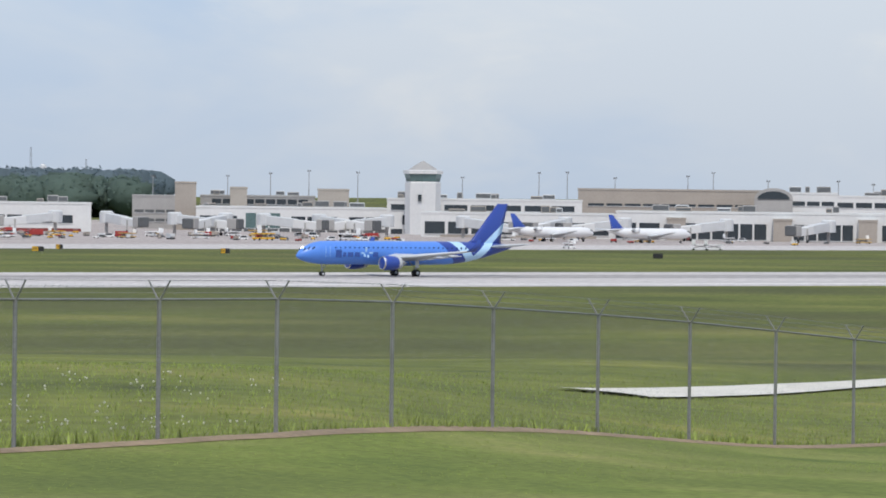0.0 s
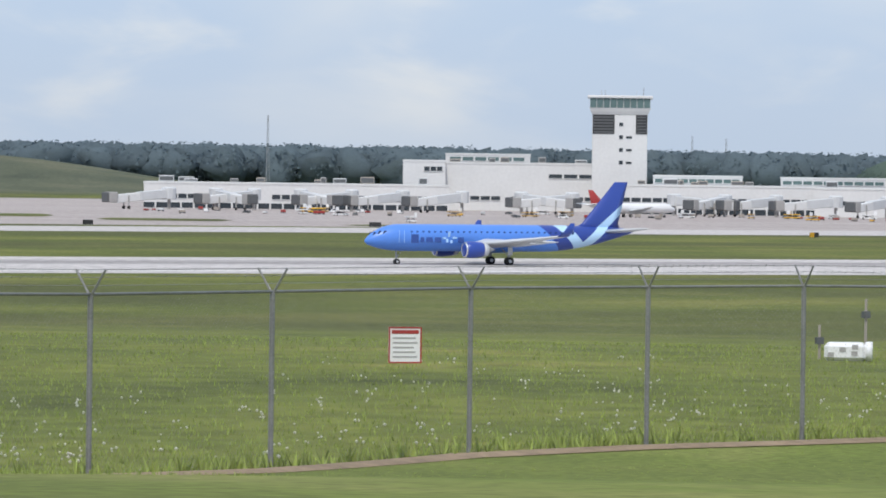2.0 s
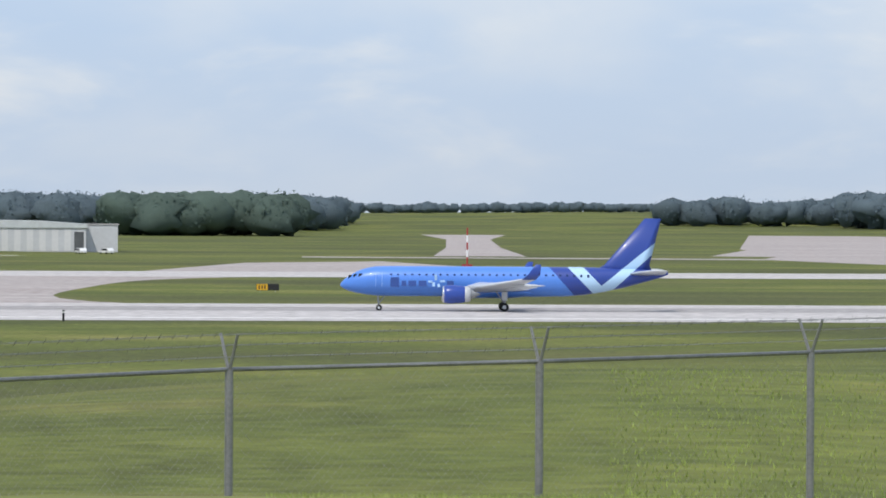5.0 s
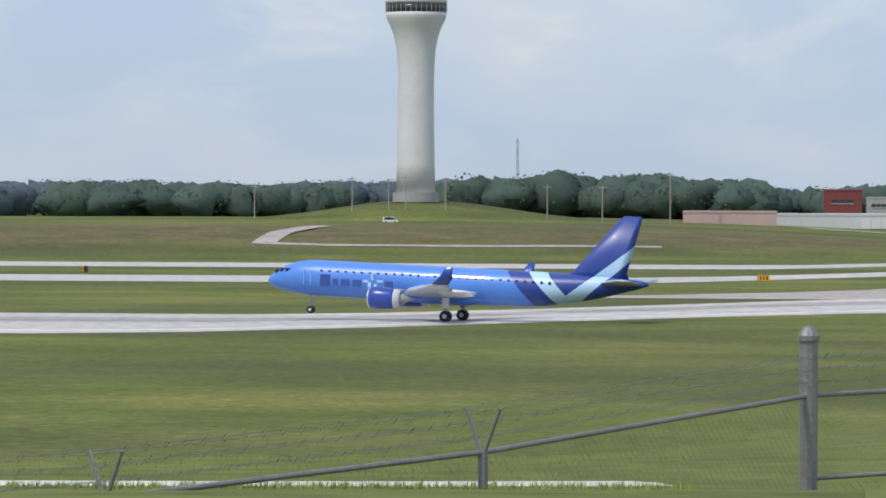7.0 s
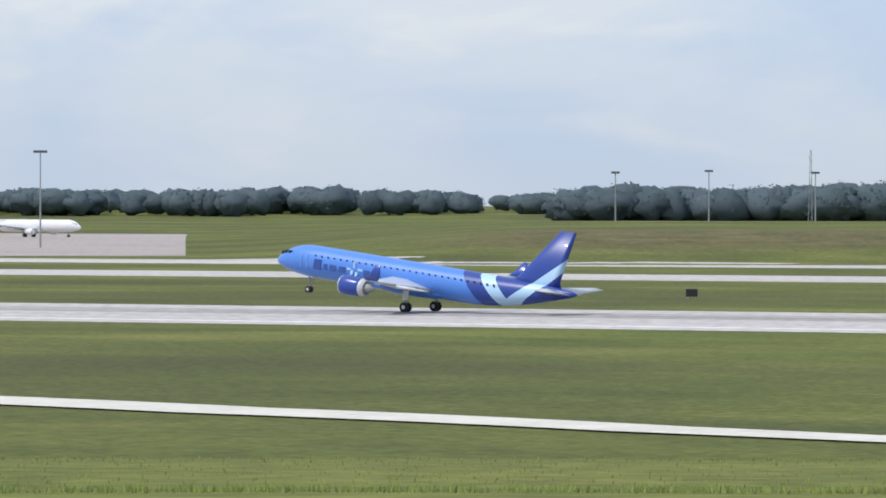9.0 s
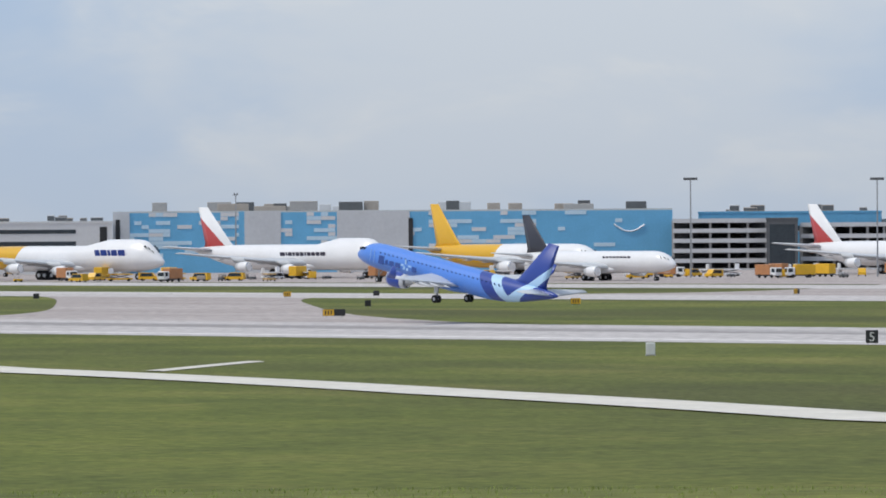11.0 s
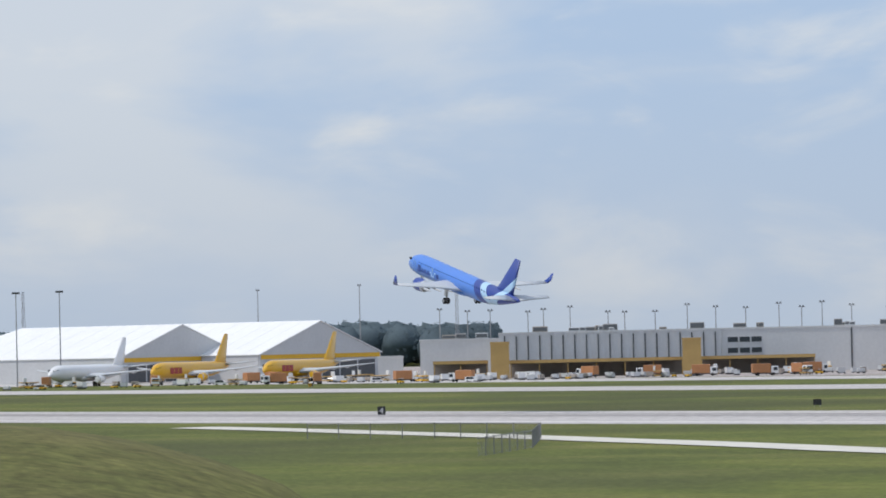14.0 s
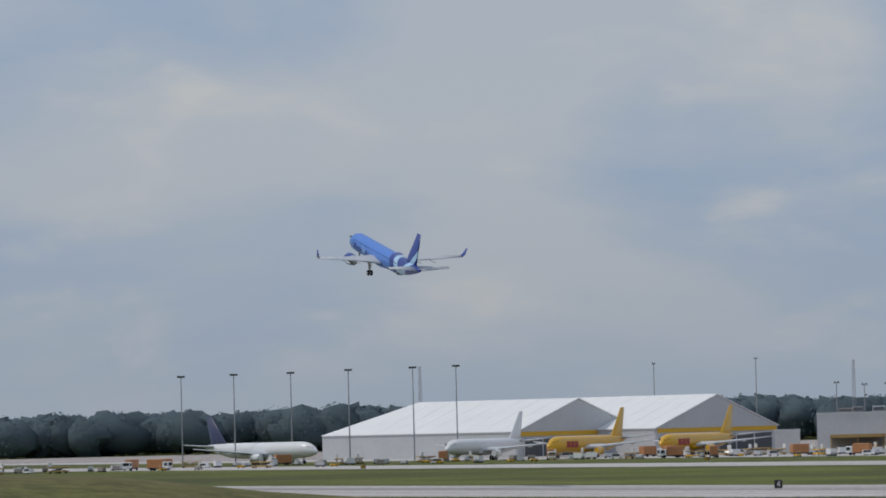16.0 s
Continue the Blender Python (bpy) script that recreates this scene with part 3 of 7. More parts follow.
def airliner(name, m, label, L, R, zc, span, xg, fin_top, engines, body, fin, wing=None, nacelle=None, winglet=None,
             hump=0.0, windows=0, group="", bars=(), gear=True, tri=False, sweep=0.52, tail=None, detail=24, aft_engines=False, track=None, pane=None):
    """An airliner; x ahead, y to its left, z up, at the ground under the main gear. L: length, R: body radius, zc: the body's middle height."""
    wing, nacelle, winglet, tail = wing or M_ACGREY, nacelle or body, winglet or body, tail or M_ACGREY
    e = thing(name, m, label, "airplane", group)
    prof = [(0, .02, -.30), (.004, .16, -.28), (.012, .32, -.24), (.028, .52, -.17), (.05, .72, -.09), (.075, .87, -.03), (.105, .97, 0), (.14, 1, 0), (.25, 1, 0),
            (.36, 1, 0), (.48, 1, 0), (.60, 1, 0), (.68, .985, .01), (.74, .93, .06), (.80, .82, .15), (.86, .66, .28), (.91, .49, .41), (.95, .34, .51),
            (.98, .21, .58), (1, .08, .62)]
    rings = []
    for u, k, dz in prof:
        hh = hump * (smooth(0.02, 0.075, u) * (1 - smooth(0.24, 0.36, u)))
        rings.append(ring_at(u * L, R * k, R * k * 1.06, zc + dz * R, xg, detail, hh))
    Geo().loft(rings).make("fuselage", body, e, flat=False)
    # wing belly fairing
    fr = [ring_at(s * L, R * w, R * h, zc - R * 0.72, xg, 16) for s, w, h in ((.33, .3, .1), (.36, .85, .36), (.42, 1.02, .46), (.52, 1.0, .45), (.58, .7, .3), (.62, .2, .1))]
    Geo().loft(fr).make("belly_fairing", body, e, flat=False)
    half = span / 2
    for sd in (1, -1):
        root_le, tip_le = xg - 0.355 * L, xg - 0.355 * L - sweep * half
        secs = []
        for u, ch, th in ((0, .205, .13), (.12, .185, .125), (.36, .112, .11), (.7, .075, .10), (1, .042, .09)):
            c = ch * L if hump == 0 else ch * L * 1.0
            secs.append(foil((root_le - sweep * half * u, sd * half * u, zc - 0.62 * R + 0.105 * half * u ** 1.15), c, th, (0, 0, 1)))
        Geo().loft(secs).make("wing", wing, e, flat=False)
        if winglet is not M_ACGREY:
            tz = zc - 0.62 * R + 0.105 * half
            wl_h = 0.062 * span
            a = foil((tip_le, sd * half, tz), .042 * L, .09, (0, -sd * 0.5, 0.8))
            b2 = foil((tip_le - .018 * L, sd * (half + 0.012 * span), tz + wl_h * 0.35), .036 * L, .08, (0, -sd, 0.2))
            c2 = foil((tip_le - .040 * L, sd * (half + 0.022 * span), tz + wl_h), .016 * L, .08, (0, -sd, 0.1))
            Geo().loft([a, b2, c2]).make("winglet", winglet, e, flat=False)
        # flap track fairings
        for u in (.25, .42, .6):
            g = Geo().lathe([(0.01, 1.6), (.16, 1.0), (.22, 0), (.16, -1.2), (0.02, -2.4)], 8, "x",
                            (root_le - sweep * half * u - (.13 - .07 * u) * L, sd * half * u, zc - 0.75 * R + 0.105 * half * u))
            g.make("flap_fairing", wing, e, flat=False)
        # tailplane
        st = [foil((xg - 0.875 * L, sd * 0.25 * R, zc + 0.55 * R), .115 * L, .09, (0, 0, 1)),
              foil((xg - 0.875 * L - 0.17 * span * 0.62, sd * 0.205 * span, zc + 0.55 * R + 0.018 * span), .042 * L, .08, (0, 0, 1))]
        Geo().loft(st).make("tailplane", tail, e, flat=False)
    ft = fin_top
    fb = zc + 0.75 * R
    fs = [foil((xg - 0.755 * L, 0, fb - 0.2 * R), .200 * L, .045, (0, 1, 0)), foil((xg - 0.805 * L, 0, fb + 0.12 * (ft - fb)), .138 * L, .075, (0, 1, 0)),
          foil((xg - 0.928 * L, 0, ft), .050 * L, .08, (0, 1, 0))]
    Geo().loft(fs).make("fin", fin, e, flat=False)
    for ye, se, re, ze in engines:
        ln = re * 3.3
        c = (xg - se, ye, ze)
        n = Geo().lathe([(re * .80, 0), (re * .90, .02 * ln), (re, .16 * ln), (re * 1.02, -.05 * ln + .35 * ln), (re * .93, -.0 + .62 * ln), (re * .72, .86 * ln), (re * .70, .86 * ln), (re * .70, .5 * ln)], 22, "x")
        n.turn(Matrix.Translation(c) @ Matrix.Rotation(math.pi, 4, "Z"))
        en = n.make("engine", nacelle, e, flat=False)
        cowl = Geo().lathe([(re * .90, .72 * ln), (re * .86, .76 * ln), (re * .76, .90 * ln), (re * .70, .90 * ln), (re * .6, .7 * ln)], 22, "x")
        cowl.turn(Matrix.Translation(c) @ Matrix.Rotation(math.pi, 4, "Z"))
        cowl.make("rear_cowl", M_ACGREY, en, flat=False)
        lip = Geo().lathe([(re * .76, .03 * ln), (re * .79, -.012 * ln), (re * .86, -.018 * ln), (re * .925, .035 * ln), (re * .90, .05 * ln)], 22, "x")
        lip.turn(Matrix.Translation(c) @ Matrix.Rotation(math.pi, 4, "Z"))
        lip.make("intake_lip", M_CHROME, en, flat=False)
        fan = Geo().lathe([(.01, .05 * ln), (re * .22, .16 * ln), (re * .79, .17 * ln), (re * .79, .2 * ln)], 22, "x")
        fan.turn(Matrix.Translation(c) @ Matrix.Rotation(math.pi, 4, "Z"))
        fan.make("fan", M_BLACKP, en, flat=False)
        cone = Geo().lathe([(re * .6, .80 * ln), (re * .46, .98 * ln), (re * .3, 1.05 * ln), (.02, 1.25 * ln)], 16, "x")
        cone.turn(Matrix.Translation(c) @ Matrix.Rotation(math.pi, 4, "Z"))
        cone.make("exhaust", M_STEEL, en, flat=False)
        if not aft_engines:
            zt = zc - 0.62 * R + 0.105 * abs(ye)
            py = Geo().loft([foil((xg - se - .12 * ln, ye, ze + re * .8), ln * 1.05, .05, (0, 1, 0)), foil((xg - se - .55 * ln, ye, zt), ln * 1.0, .05, (0, 1, 0))])
            py.make("pylon", wing, e, flat=False)
        else:
            Geo().box(xg - se - ln * .7, min(ye, 0), ze - .12, xg - se - ln * .2, max(ye, 0), ze + .12).make("pylon", wing, e)
    # cockpit glass
    k = R / 1.6
    for sd in (1, -1):
        for j in range(3):
            s0 = (.030 + .016 * j) * L if hump == 0 else (.042 + .013 * j) * L
            kk = np.interp(s0 / L, [p[0] for p in prof], [p[1] for p in prof])
            dz = np.interp(s0 / L, [p[0] for p in prof], [p[2] for p in prof])
            a0 = radians(52 - 9 * j if hump == 0 else 58 - 6 * j)
            yy, zz = R * kk * math.cos(a0), R * kk * 1.06 * math.sin(a0) + dz * R + zc + hump * 0.72 * smooth(.02, .075, s0 / L)
            g = Geo().box(-.26 * k, -.05, -.21 * k, .26 * k, .05, .21 * k, .04)
            g.turn(Matrix.Translation((xg - s0, sd * yy, zz)) @ Matrix.Rotation(sd * (radians(38 - 7 * j)), 4, "Z") @ Matrix.Rotation(-sd * radians(28), 4, "X"))
            g.make("cockpit_window", M_GLASS, e)
    if windows:
        me = None
        for sd in (1, -1):
            for j in range(windows):
                s = L * (.155 + .60 * j / (windows - 1))
                if me is None:
                    g = Geo().box(-.13, -.03, -.18, .13, .03, .18, .025)
                    ob = g.make("window", pane or M_GLASS, e)
                    me = ob.data
                else:
                    ob = new("window", me)
                    ob.parent = e
                a0 = radians(24)
                ob.matrix_local = Matrix.Translation((xg - s, sd * R * math.cos(a0) * .995, zc + R * 1.06 * math.sin(a0))) @ Matrix.Rotation(-sd * a0 * 0.9, 4, "X")
        for sd in (1, -1):
            for s, w in ((.118, .72),):
                for dx in (-w / 2, w / 2):
                    Geo().box(xg - s * L + dx - .02, sd * R * .99 - .03, zc - R * .38, xg - s * L + dx + .02, sd * R * .99 + .03, zc + R * .55).make("door_edge", M_PALETICK, e)
    for s0, s1, z0, z1, material in bars:
        for sd in (1, -1):
            zm = (z0 + z1) / 2
            c = math.sqrt(max(0.05, 1 - ((zm - zc) / (R * 1.06)) ** 2))
            g = Geo().box(xg - s1, -.04, -(z1 - z0) / 2, xg - s0, .04, (z1 - z0) / 2)
            g.turn(Matrix.Translation((0, sd * R * c * 1.003, zm)) @ Matrix.Rotation(-sd * math.asin(max(-.9, min(.9, (zm - zc) / (R * 1.06)))), 4, "X"))
            g.make("lettering_bar", material, e)
    if gear:
        wr = 0.52 * k if not tri else 0.62 * k
        spots = [(0.0, track or 1.86 * k)] if not tri else [(1.2, 2.0 * k), (-2.2, 1.0 * k)]
        for gx, gy in spots:
            for sd in (1, -1):
                st = Geo().tube((gx, sd * gy * 1.0, wr), (gx - .1, sd * gy * 1.02, zc - .55 * R), .14 * k, .17 * k, 10)
                st.tube((gx + .9 * k, sd * gy * .8, zc - .7 * R), (gx, sd * gy, wr + .5 * k), .07 * k)
                lg = st.make("main_gear_leg", M_STEEL, e)
                Geo().box(gx - .35 * k, sd * (gy + .3) - .03, wr + .75 * k, gx + .3 * k, sd * (gy + .3) + .03, zc - .7 * R, .02).make("gear_door", wing, lg)
                for dy in (-.3 * k, .3 * k):
                    for dx in ((0,) if not tri and L < 45 else (-.75 * k * .8, .75 * k * .8)):
                        wheel(e, gx + dx, sd * gy + dy, wr, wr, .32 * k)
        nx = xg - .118 * L
        wn_r = wr * .68
        st = Geo().tube((nx, 0, wn_r), (nx + .15, 0, zc - .75 * R), .09 * k, .12 * k, 10)
        st.tube((nx - .9 * k, 0, zc - .85 * R), (nx, 0, wn_r + .5 * k), .06 * k)
        st.make("nose_gear_leg", M_STEEL, e)
        for dy in (-.22 * k, .22 * k):
            wheel(e, nx, dy, wn_r, wn_r, .22 * k)
    return e


jet = airliner("passenger_jet", pose(390, 613, 0), "mid-blue twin-engine passenger jet with a pale tick on its dark tail", 38.5, 1.66, 3.5, 28.0, 19.2, 11.0,
               [(4.8, 12.0, 1.08, 2.05), (-4.8, 12.0, 1.08, 2.05)], M_BREEZE, M_BREEZE, M_ACGREY, M_DKBLUE, M_DKBLUE, windows=29, detail=32, track=2.95, pane=M_PANE,
               bars=[(5.9, 6.9, 2.85, 3.95, M_WORD), (7.2, 7.7, 2.95, 3.6, M_WORD), (8.0, 8.9, 2.95, 3.6, M_WORD), (9.2, 10.1, 2.95, 3.6, M_WORD), (12.5, 13.3, 2.95, 3.6, M_WORD),
                     (10.3, 10.8, 3.35, 3.6, M_PALETICK), (10.8, 11.1, 2.9, 3.5, M_PALETICK), (11.05, 11.35, 3.3, 4.3, M_PALETICK), (11.4, 11.7, 2.8, 3.4, M_PALETICK), (11.7, 12.3, 3.4, 3.65, M_PALETICK)])

JET = [(0, 389.6, 613.4, 0, 0.0, -90.6), (0.5, 354.8, 606.1, 0, 0.0, -90.4), (1, 317.0, 598.6, 0, 0.0, -91.0), (1.5, 282.2, 592.3, 0, 0.0, -91.7), 
       (2, 244.6, 586.1, 0, 0.0, -91.8), (2.5, 209.6, 581.0, 0, 0.0, -92.0), (3, 171.9, 576.4, 0, 0.0, -92.0), (3.2, 157.1, 574.9, 0, 0.0, -91.7), 
       (5.3, 5.9, 570.1, 0, 0.0, -88.1), (5.5, -8.8, 570.8, 0, 0.0, -87.7), (6, -47.4, 573.6, 0, 0.0, -86.8), (6.5, -83.6, 577.5, 0, 0.0, -85.9), 
       (7, -96.9, 462.0, 0, 2.5, -85.5), (7.5, -133.5, 459.0, 0, 4.5, -85.5), (8, -173.6, 458.2, 0, 5.3, -85.5), (8.2, -188.9, 457.6, 0, 5.8, -85.5), 
       (10.3, -367.3, 472.5, 1.31, 9.6, -85.5), (10.5, -387.5, 477.3, 1.66, 10.0, -85.5), (11, -429.6, 476.2, 2.75, 10.5, -85.5), (11.5, -470.4, 477.0, 3.87, 10.8, -85.5), 
       (12, -512.9, 475.8, 5.27, 11.0, -85.5), (12.5, -554.5, 476.9, 7.33, 11.5, -85.5), (13, -590.0, 470.6, 10.14, 12.0, -85.0), (13.5, -624.1, 466.3, 13.71, 12.5, -84.3), 
       (14, -655.9, 458.5, 18.03, 13.0, -83.2), (14.5, -690.1, 455.4, 22.87, 13.2, -82.0), (15, -723.6, 452.2, 28.18, 13.1, -81.0), (15.5, -761.8, 450.6, 34.45, 13.1, -80.5), 
       (16, -784.9, 442.4, 39.72, 13.0, -80.0)]


# ---- perimeter fence ----
# bearing, distance, height of the rail
POSTS = [(39.1, 133, 7.9), (38.45, 129, 8.2), (37.72, 126, 8.44), (36.80, 121, 8.76), (35.79, 117, 9.05), (34.71, 112, 9.32), (33.47, 104, 9.63), (32.28, 98, 9.86), (30.92, 93, 10.0), (29.53, 90, 10.03), (27.84, 87, 10.07),
         (26.24, 85, 10.1), (24.41, 83, 10.09), (22.32, 80, 10.1), (19.98, 74, 10.15), (17.84, 70, 10.18), (15.45, 66, 10.26), (12.58, 61, 10.38), (9.49, 57, 10.48), (6.40, 53, 10.46),
         (3.21, 50.5, 10.42), (-0.45, 49, 10.37), (-3.84, 47, 10.3), (-7.67, 44.5, 10.2), (-11.5, 39.5, 9.93), (-15.95, 36.5, 9.74), (-21.4, 33, 9.68), (-26.4, 31.5, 9.6), (-31.6, 30.5, 9.4)]


def fence_panel_mesh(g, a, b, h, cell=0.10, w=0.0012):
    d = b - a
    ln = math.hypot(d.x, d.y)
    n = int((ln + h) / cell)
    ux, uy, uz = d.x / ln, d.y / ln, d.z / ln
    nx, ny = -uy, ux
    for sgn in (1, -1):
        for i in range(n):
            s0 = i * cell - (h if sgn > 0 else 0.0)
            t0, t1 = s0, s0 + sgn * h
            z0, z1 = 0.0, h
            lo, hi = min(t0, t1), max(t0, t1)
            if hi <= 0 or lo >= ln:
                continue

            def clip(t, z, to, zo):
                if t < 0:
                    return 0.0, z + (zo - z) * (0 - t) / (to - t)
                if t > ln:
                    return ln, z + (zo - z) * (ln - t) / (to - t)
                return t, z
            (ta, za), (tb, zb) = clip(t0, z0, t1, z1), clip(t1, z1, t0, z0)
            pa = a + Vector((ux * ta, uy * ta, uz * ta - h + za))
            pb = a + Vector((ux * tb, uy * tb, uz * tb - h + zb))
            v = Vector((ux * w, uy * w, 0))
            q = Vector((nx * w, ny * w, 0))
            g.add([pa - v, pa + v, pa + q, pb - v, pb + v, pb + q], [(0, 1, 4, 3), (1, 2, 5, 4), (2, 0, 3, 5)])


def build_fence():
    e = thing("perimeter_fence", pose(0, 0, 0), "galvanised chain-link fence topped with barbed wire on slanted arms", "fence")
    tops = []
    for k, (az, r, zr) in enumerate(POSTS):
        p = at(az, r)
        gz = ground_z(p.x, p.y)
        base = min(gz, zr - 2.2) - 0.15
        stout = k == 23
        rad = 0.085 if stout else 0.042
        ln = 0.5 if stout else 0.0
        g = Geo().tube((p.x, p.y, base), (p.x, p.y, zr + ln), rad, rad, 12)
        if stout:
            g.lathe([(rad * 1.2, 0), (rad * 1.2, .05), (rad * .6, .12), (.01, .14)], 12, "z", (p.x, p.y, zr + ln))
        post = g.make("post", M_GALV, e, flat=True)
        tops.append(Vector((p.x, p.y, zr)))
        q0, q1 = POSTS[max(0, k - 1)], POSTS[min(len(POSTS) - 1, k + 1)]
        along = (at(q1[0], q1[1]) - at(q0[0], q0[1])).normalized()
        out = Vector((-along.y, along.x, 0))
        if not stout:
            for sd in (1, -1):
                tip = Vector((p.x, p.y, zr)) + out * (sd * (.26 if k < 19 else .17)) + Vector((0, 0, .36))
                Geo().tube((p.x, p.y, zr - .04), tip, .02, .016, 6).make("barb_arm", M_GALV, post)
    for a, b in zip(tops, tops[1:]):
        Geo().tube(a, b, .024, .024, 8).make("top_rail", M_GALV, e)
        g = Geo()
        fence_panel_mesh(g, a, b, 2.75)
        mesh_ob("chain_link", g.v, g.f, M_GALV, e)
        d = (b - a).normalized()
        side = Vector((-d.y, d.x, 0))
        for sd in (1, -1):
            for j in (0.35, 0.68, 0.98):
                off = side * (sd * .12 * j) + Vector((0, 0, .36 * j))
                w = Geo().tube(a + off, b + off, .0028, .0028, 4, False)
                for q in range(20):
                    c = a + (b - a) * ((q + .5) / 20) + off
                    w.tube(c - side * .03 - Vector((0, 0, .03)), c + side * .03 + Vector((0, 0, .03)), .002, .002, 3, False)
                w.make("barbed_wire", M_GALV, e)
    # mid rail by the corner
    for k in (22,):
        a, b = tops[k - 0] - Vector((0, 0, .76)), tops[k + 1] - Vector((0, 0, .76))
        if k == 22:
            Geo().tube(a, b, .022, .022, 8).make("brace_rail", M_GALV, e)


build_fence()


# ---- buildings ----
def box_part(name, parent, material, x0, x1, y0, y1, z0, z1, bev=0.0, label=""):
    return Geo().box(x0, y0, z0, x1, y1, z1, bev).make(name, material, parent, label)


def px_span(a0, a1, r):
    return math.radians(a1 - a0) * r


def hall(name, a0, a1, r, depth, h, label, wall=None, bands=(), z0=None, roof=None, turn=0.0, category="building", ribs=0, clutter=0, parapet=0.5, sink=0.6):
    """A flat-roofed building between two bearings. bands: (u0, u1, z0, z1, material, mullions) windows on the side seen."""
    a, w = (a0 + a1) / 2, px_span(a0, a1, r)
    p = at(a, r + depth / 2)
    z0 = ground_z(p.x, p.y) - sink if z0 is None else z0
    e = thing(name, facing(a, r, z0, turn), label, category)
    wall = wall or M_WHITE
    box_part("wall", e, wall, -w / 2, w / 2, 0, depth, 0, h)
    box_part("parapet", e, wall, -w / 2 - .15, w / 2 + .15, -.15, depth + .15, h - parapet * .2, h + parapet)
    box_part("roof", e, roof or M_ROOF, -w / 2 + .4, w / 2 - .4, .4, depth - .4, h + parapet * .5, h + parapet + .04)
    for u0, u1, b0, b1, material, n in bands:
        x0, x1 = -w / 2 + u0 * w, -w / 2 + u1 * w
        if n <= 1:
            box_part("window", e, material, x0, x1, -.12, .2, b0, b1)
        else:
            for k in range(n):
                xa, xb = x0 + (x1 - x0) * k / n, x0 + (x1 - x0) * (k + .86) / n
                wdw = box_part("window", e, material, xa, xb, -.12, .2, b0, b1)
                box_part("sill", wdw, M_LGREY, xa - .1, xb + .1, -.25, .1, b0 - .18, b0)
    for k in range(ribs):
        x = -w / 2 + w * (k + .5) / ribs
        box_part("rib", e, M_DGREY, x - .2, x + .2, -.3, .1, .5, h - .6)
    rnd = random.Random(name + str(a0))
    for k in range(clutter):
        x, y = rnd.uniform(-w / 2 + 2, w / 2 - 5), rnd.uniform(2, max(3, depth - 6))
        sx, sy, sz = rnd.uniform(1.5, 5), rnd.uniform(1.5, 3), rnd.uniform(.8, 2.2)
        u = box_part("roof_unit", e, rnd.choice([M_LGREY, M_GREY, M_TAN]), x, x + sx, y, y + sy, h + parapet, h + parapet + sz, .12)
        box_part("grille", u, M_DGREY, x + .2, x + sx - .2, y - .06, y + .02, h + parapet + .3, h + parapet + sz - .3)
    return e


# terminal concourses
hall("concourse", 18.45, 22.05, 1500, 28, 8.2, "long white airport concourse with dark window bands", bands=[(.02, .3, 3.6, 5.0, M_GLASS, 9), (.42, .98, 3.6, 5.0, M_GLASS, 18), (.0, 1, 0.3, 2.3, M_GLASS, 24)], clutter=10)
hall("concourse_hall", 21.95, 24.0, 1545, 40, 15.5, "tall plain white terminal hall", bands=[(.05, .35, 4.0, 5.2, M_GLASS, 5), (.4, .97, 4.0, 5.2, M_GLASS, 8), (.62, .97, 11.2, 12.4, M_GLASS, 4)], clutter=5)
hall("green_roofed_hall", 22.0, 23.0, 1600, 30, 18.5, "white hall with a low green metal roof", roof=M_GREENROOF, bands=[(.05, .95, 16.6, 17.8, M_GREEN_GLASS, 6)])
hall("side_hall", 21.5, 22.0, 1540, 26, 16.0, "small white plant building on the concourse", bands=[(.5, .95, 13, 14.4, M_GLASS, 3)])
hall("concourse_middle", 24.0, 26.4, 1490, 30, 9.2, "white airport concourse with narrow dark windows", bands=[(.03, .5, 4.3, 5.6, M_GLASS, 9), (.55, .97, 4.3, 5.6, M_GLASS, 8), (.0, 1, 0.3, 2.4, M_GLASS, 16)], clutter=8)
hall("roof_monitor", 24.45, 25.5, 1520, 14, 12.2, "long white roof monitor with a glass strip", bands=[(.02, .98, 10.3, 11.5, M_GREEN_GLASS, 10)], roof=M_GREENROOF)
hall("roof_monitor", 25.95, 27.2, 1520, 14, 12.0, "long white roof monitor with a glass strip", bands=[(.02, .98, 10.2, 11.3, M_GREEN_GLASS, 10)], roof=M_GREENROOF)
hall("concourse_end", 26.35, 28.72, 1470, 30, 9.0, "white end pavilion of a concourse with a window band", bands=[(.5, .92, 3.2, 5.6, M_GLASS, 5), (.05, .4, 4.2, 5.4, M_GLASS, 5), (.35, .95, .2, 1.6, M_REDBROWN, 1)], clutter=7)
# main terminal
hall("parking_block", 29.2, 29.75, 1640, 40, 11.5, "grey concrete parking block", M_GREY, [(.05, .95, 3, 4, M_DGREY, 4), (.05, .95, 6, 7, M_DGREY, 4)])
hall("stair_tower", 29.70, 29.95, 1600, 9, 16.0, "tall plain tan concrete stair tower", M_TAN)
hall("stair_tower", 30.35, 30.55, 1600, 9, 14.5, "tall plain tan concrete stair tower", M_TAN)
hall("stair_tower", 31.38, 31.75, 1600, 12, 14.2, "tall plain tan concrete stair tower", M_TAN)
hall("terminal_wing", 29.95, 32.2, 1560, 40, 8.2, "white terminal wing with dark glazing", bands=[(.02, .23, 2.8, 5.6, M_GLASS, 2), (.26, .45, 1.8, 6.6, M_GREEN_GLASS, 3), (.5, .75, 2.8, 5.6, M_GLASS, 3), (.8, .98, 2.8, 5.6, M_GLASS, 2), (0, 1, .3, 1.8, M_DGREY, 16)], clutter=9)
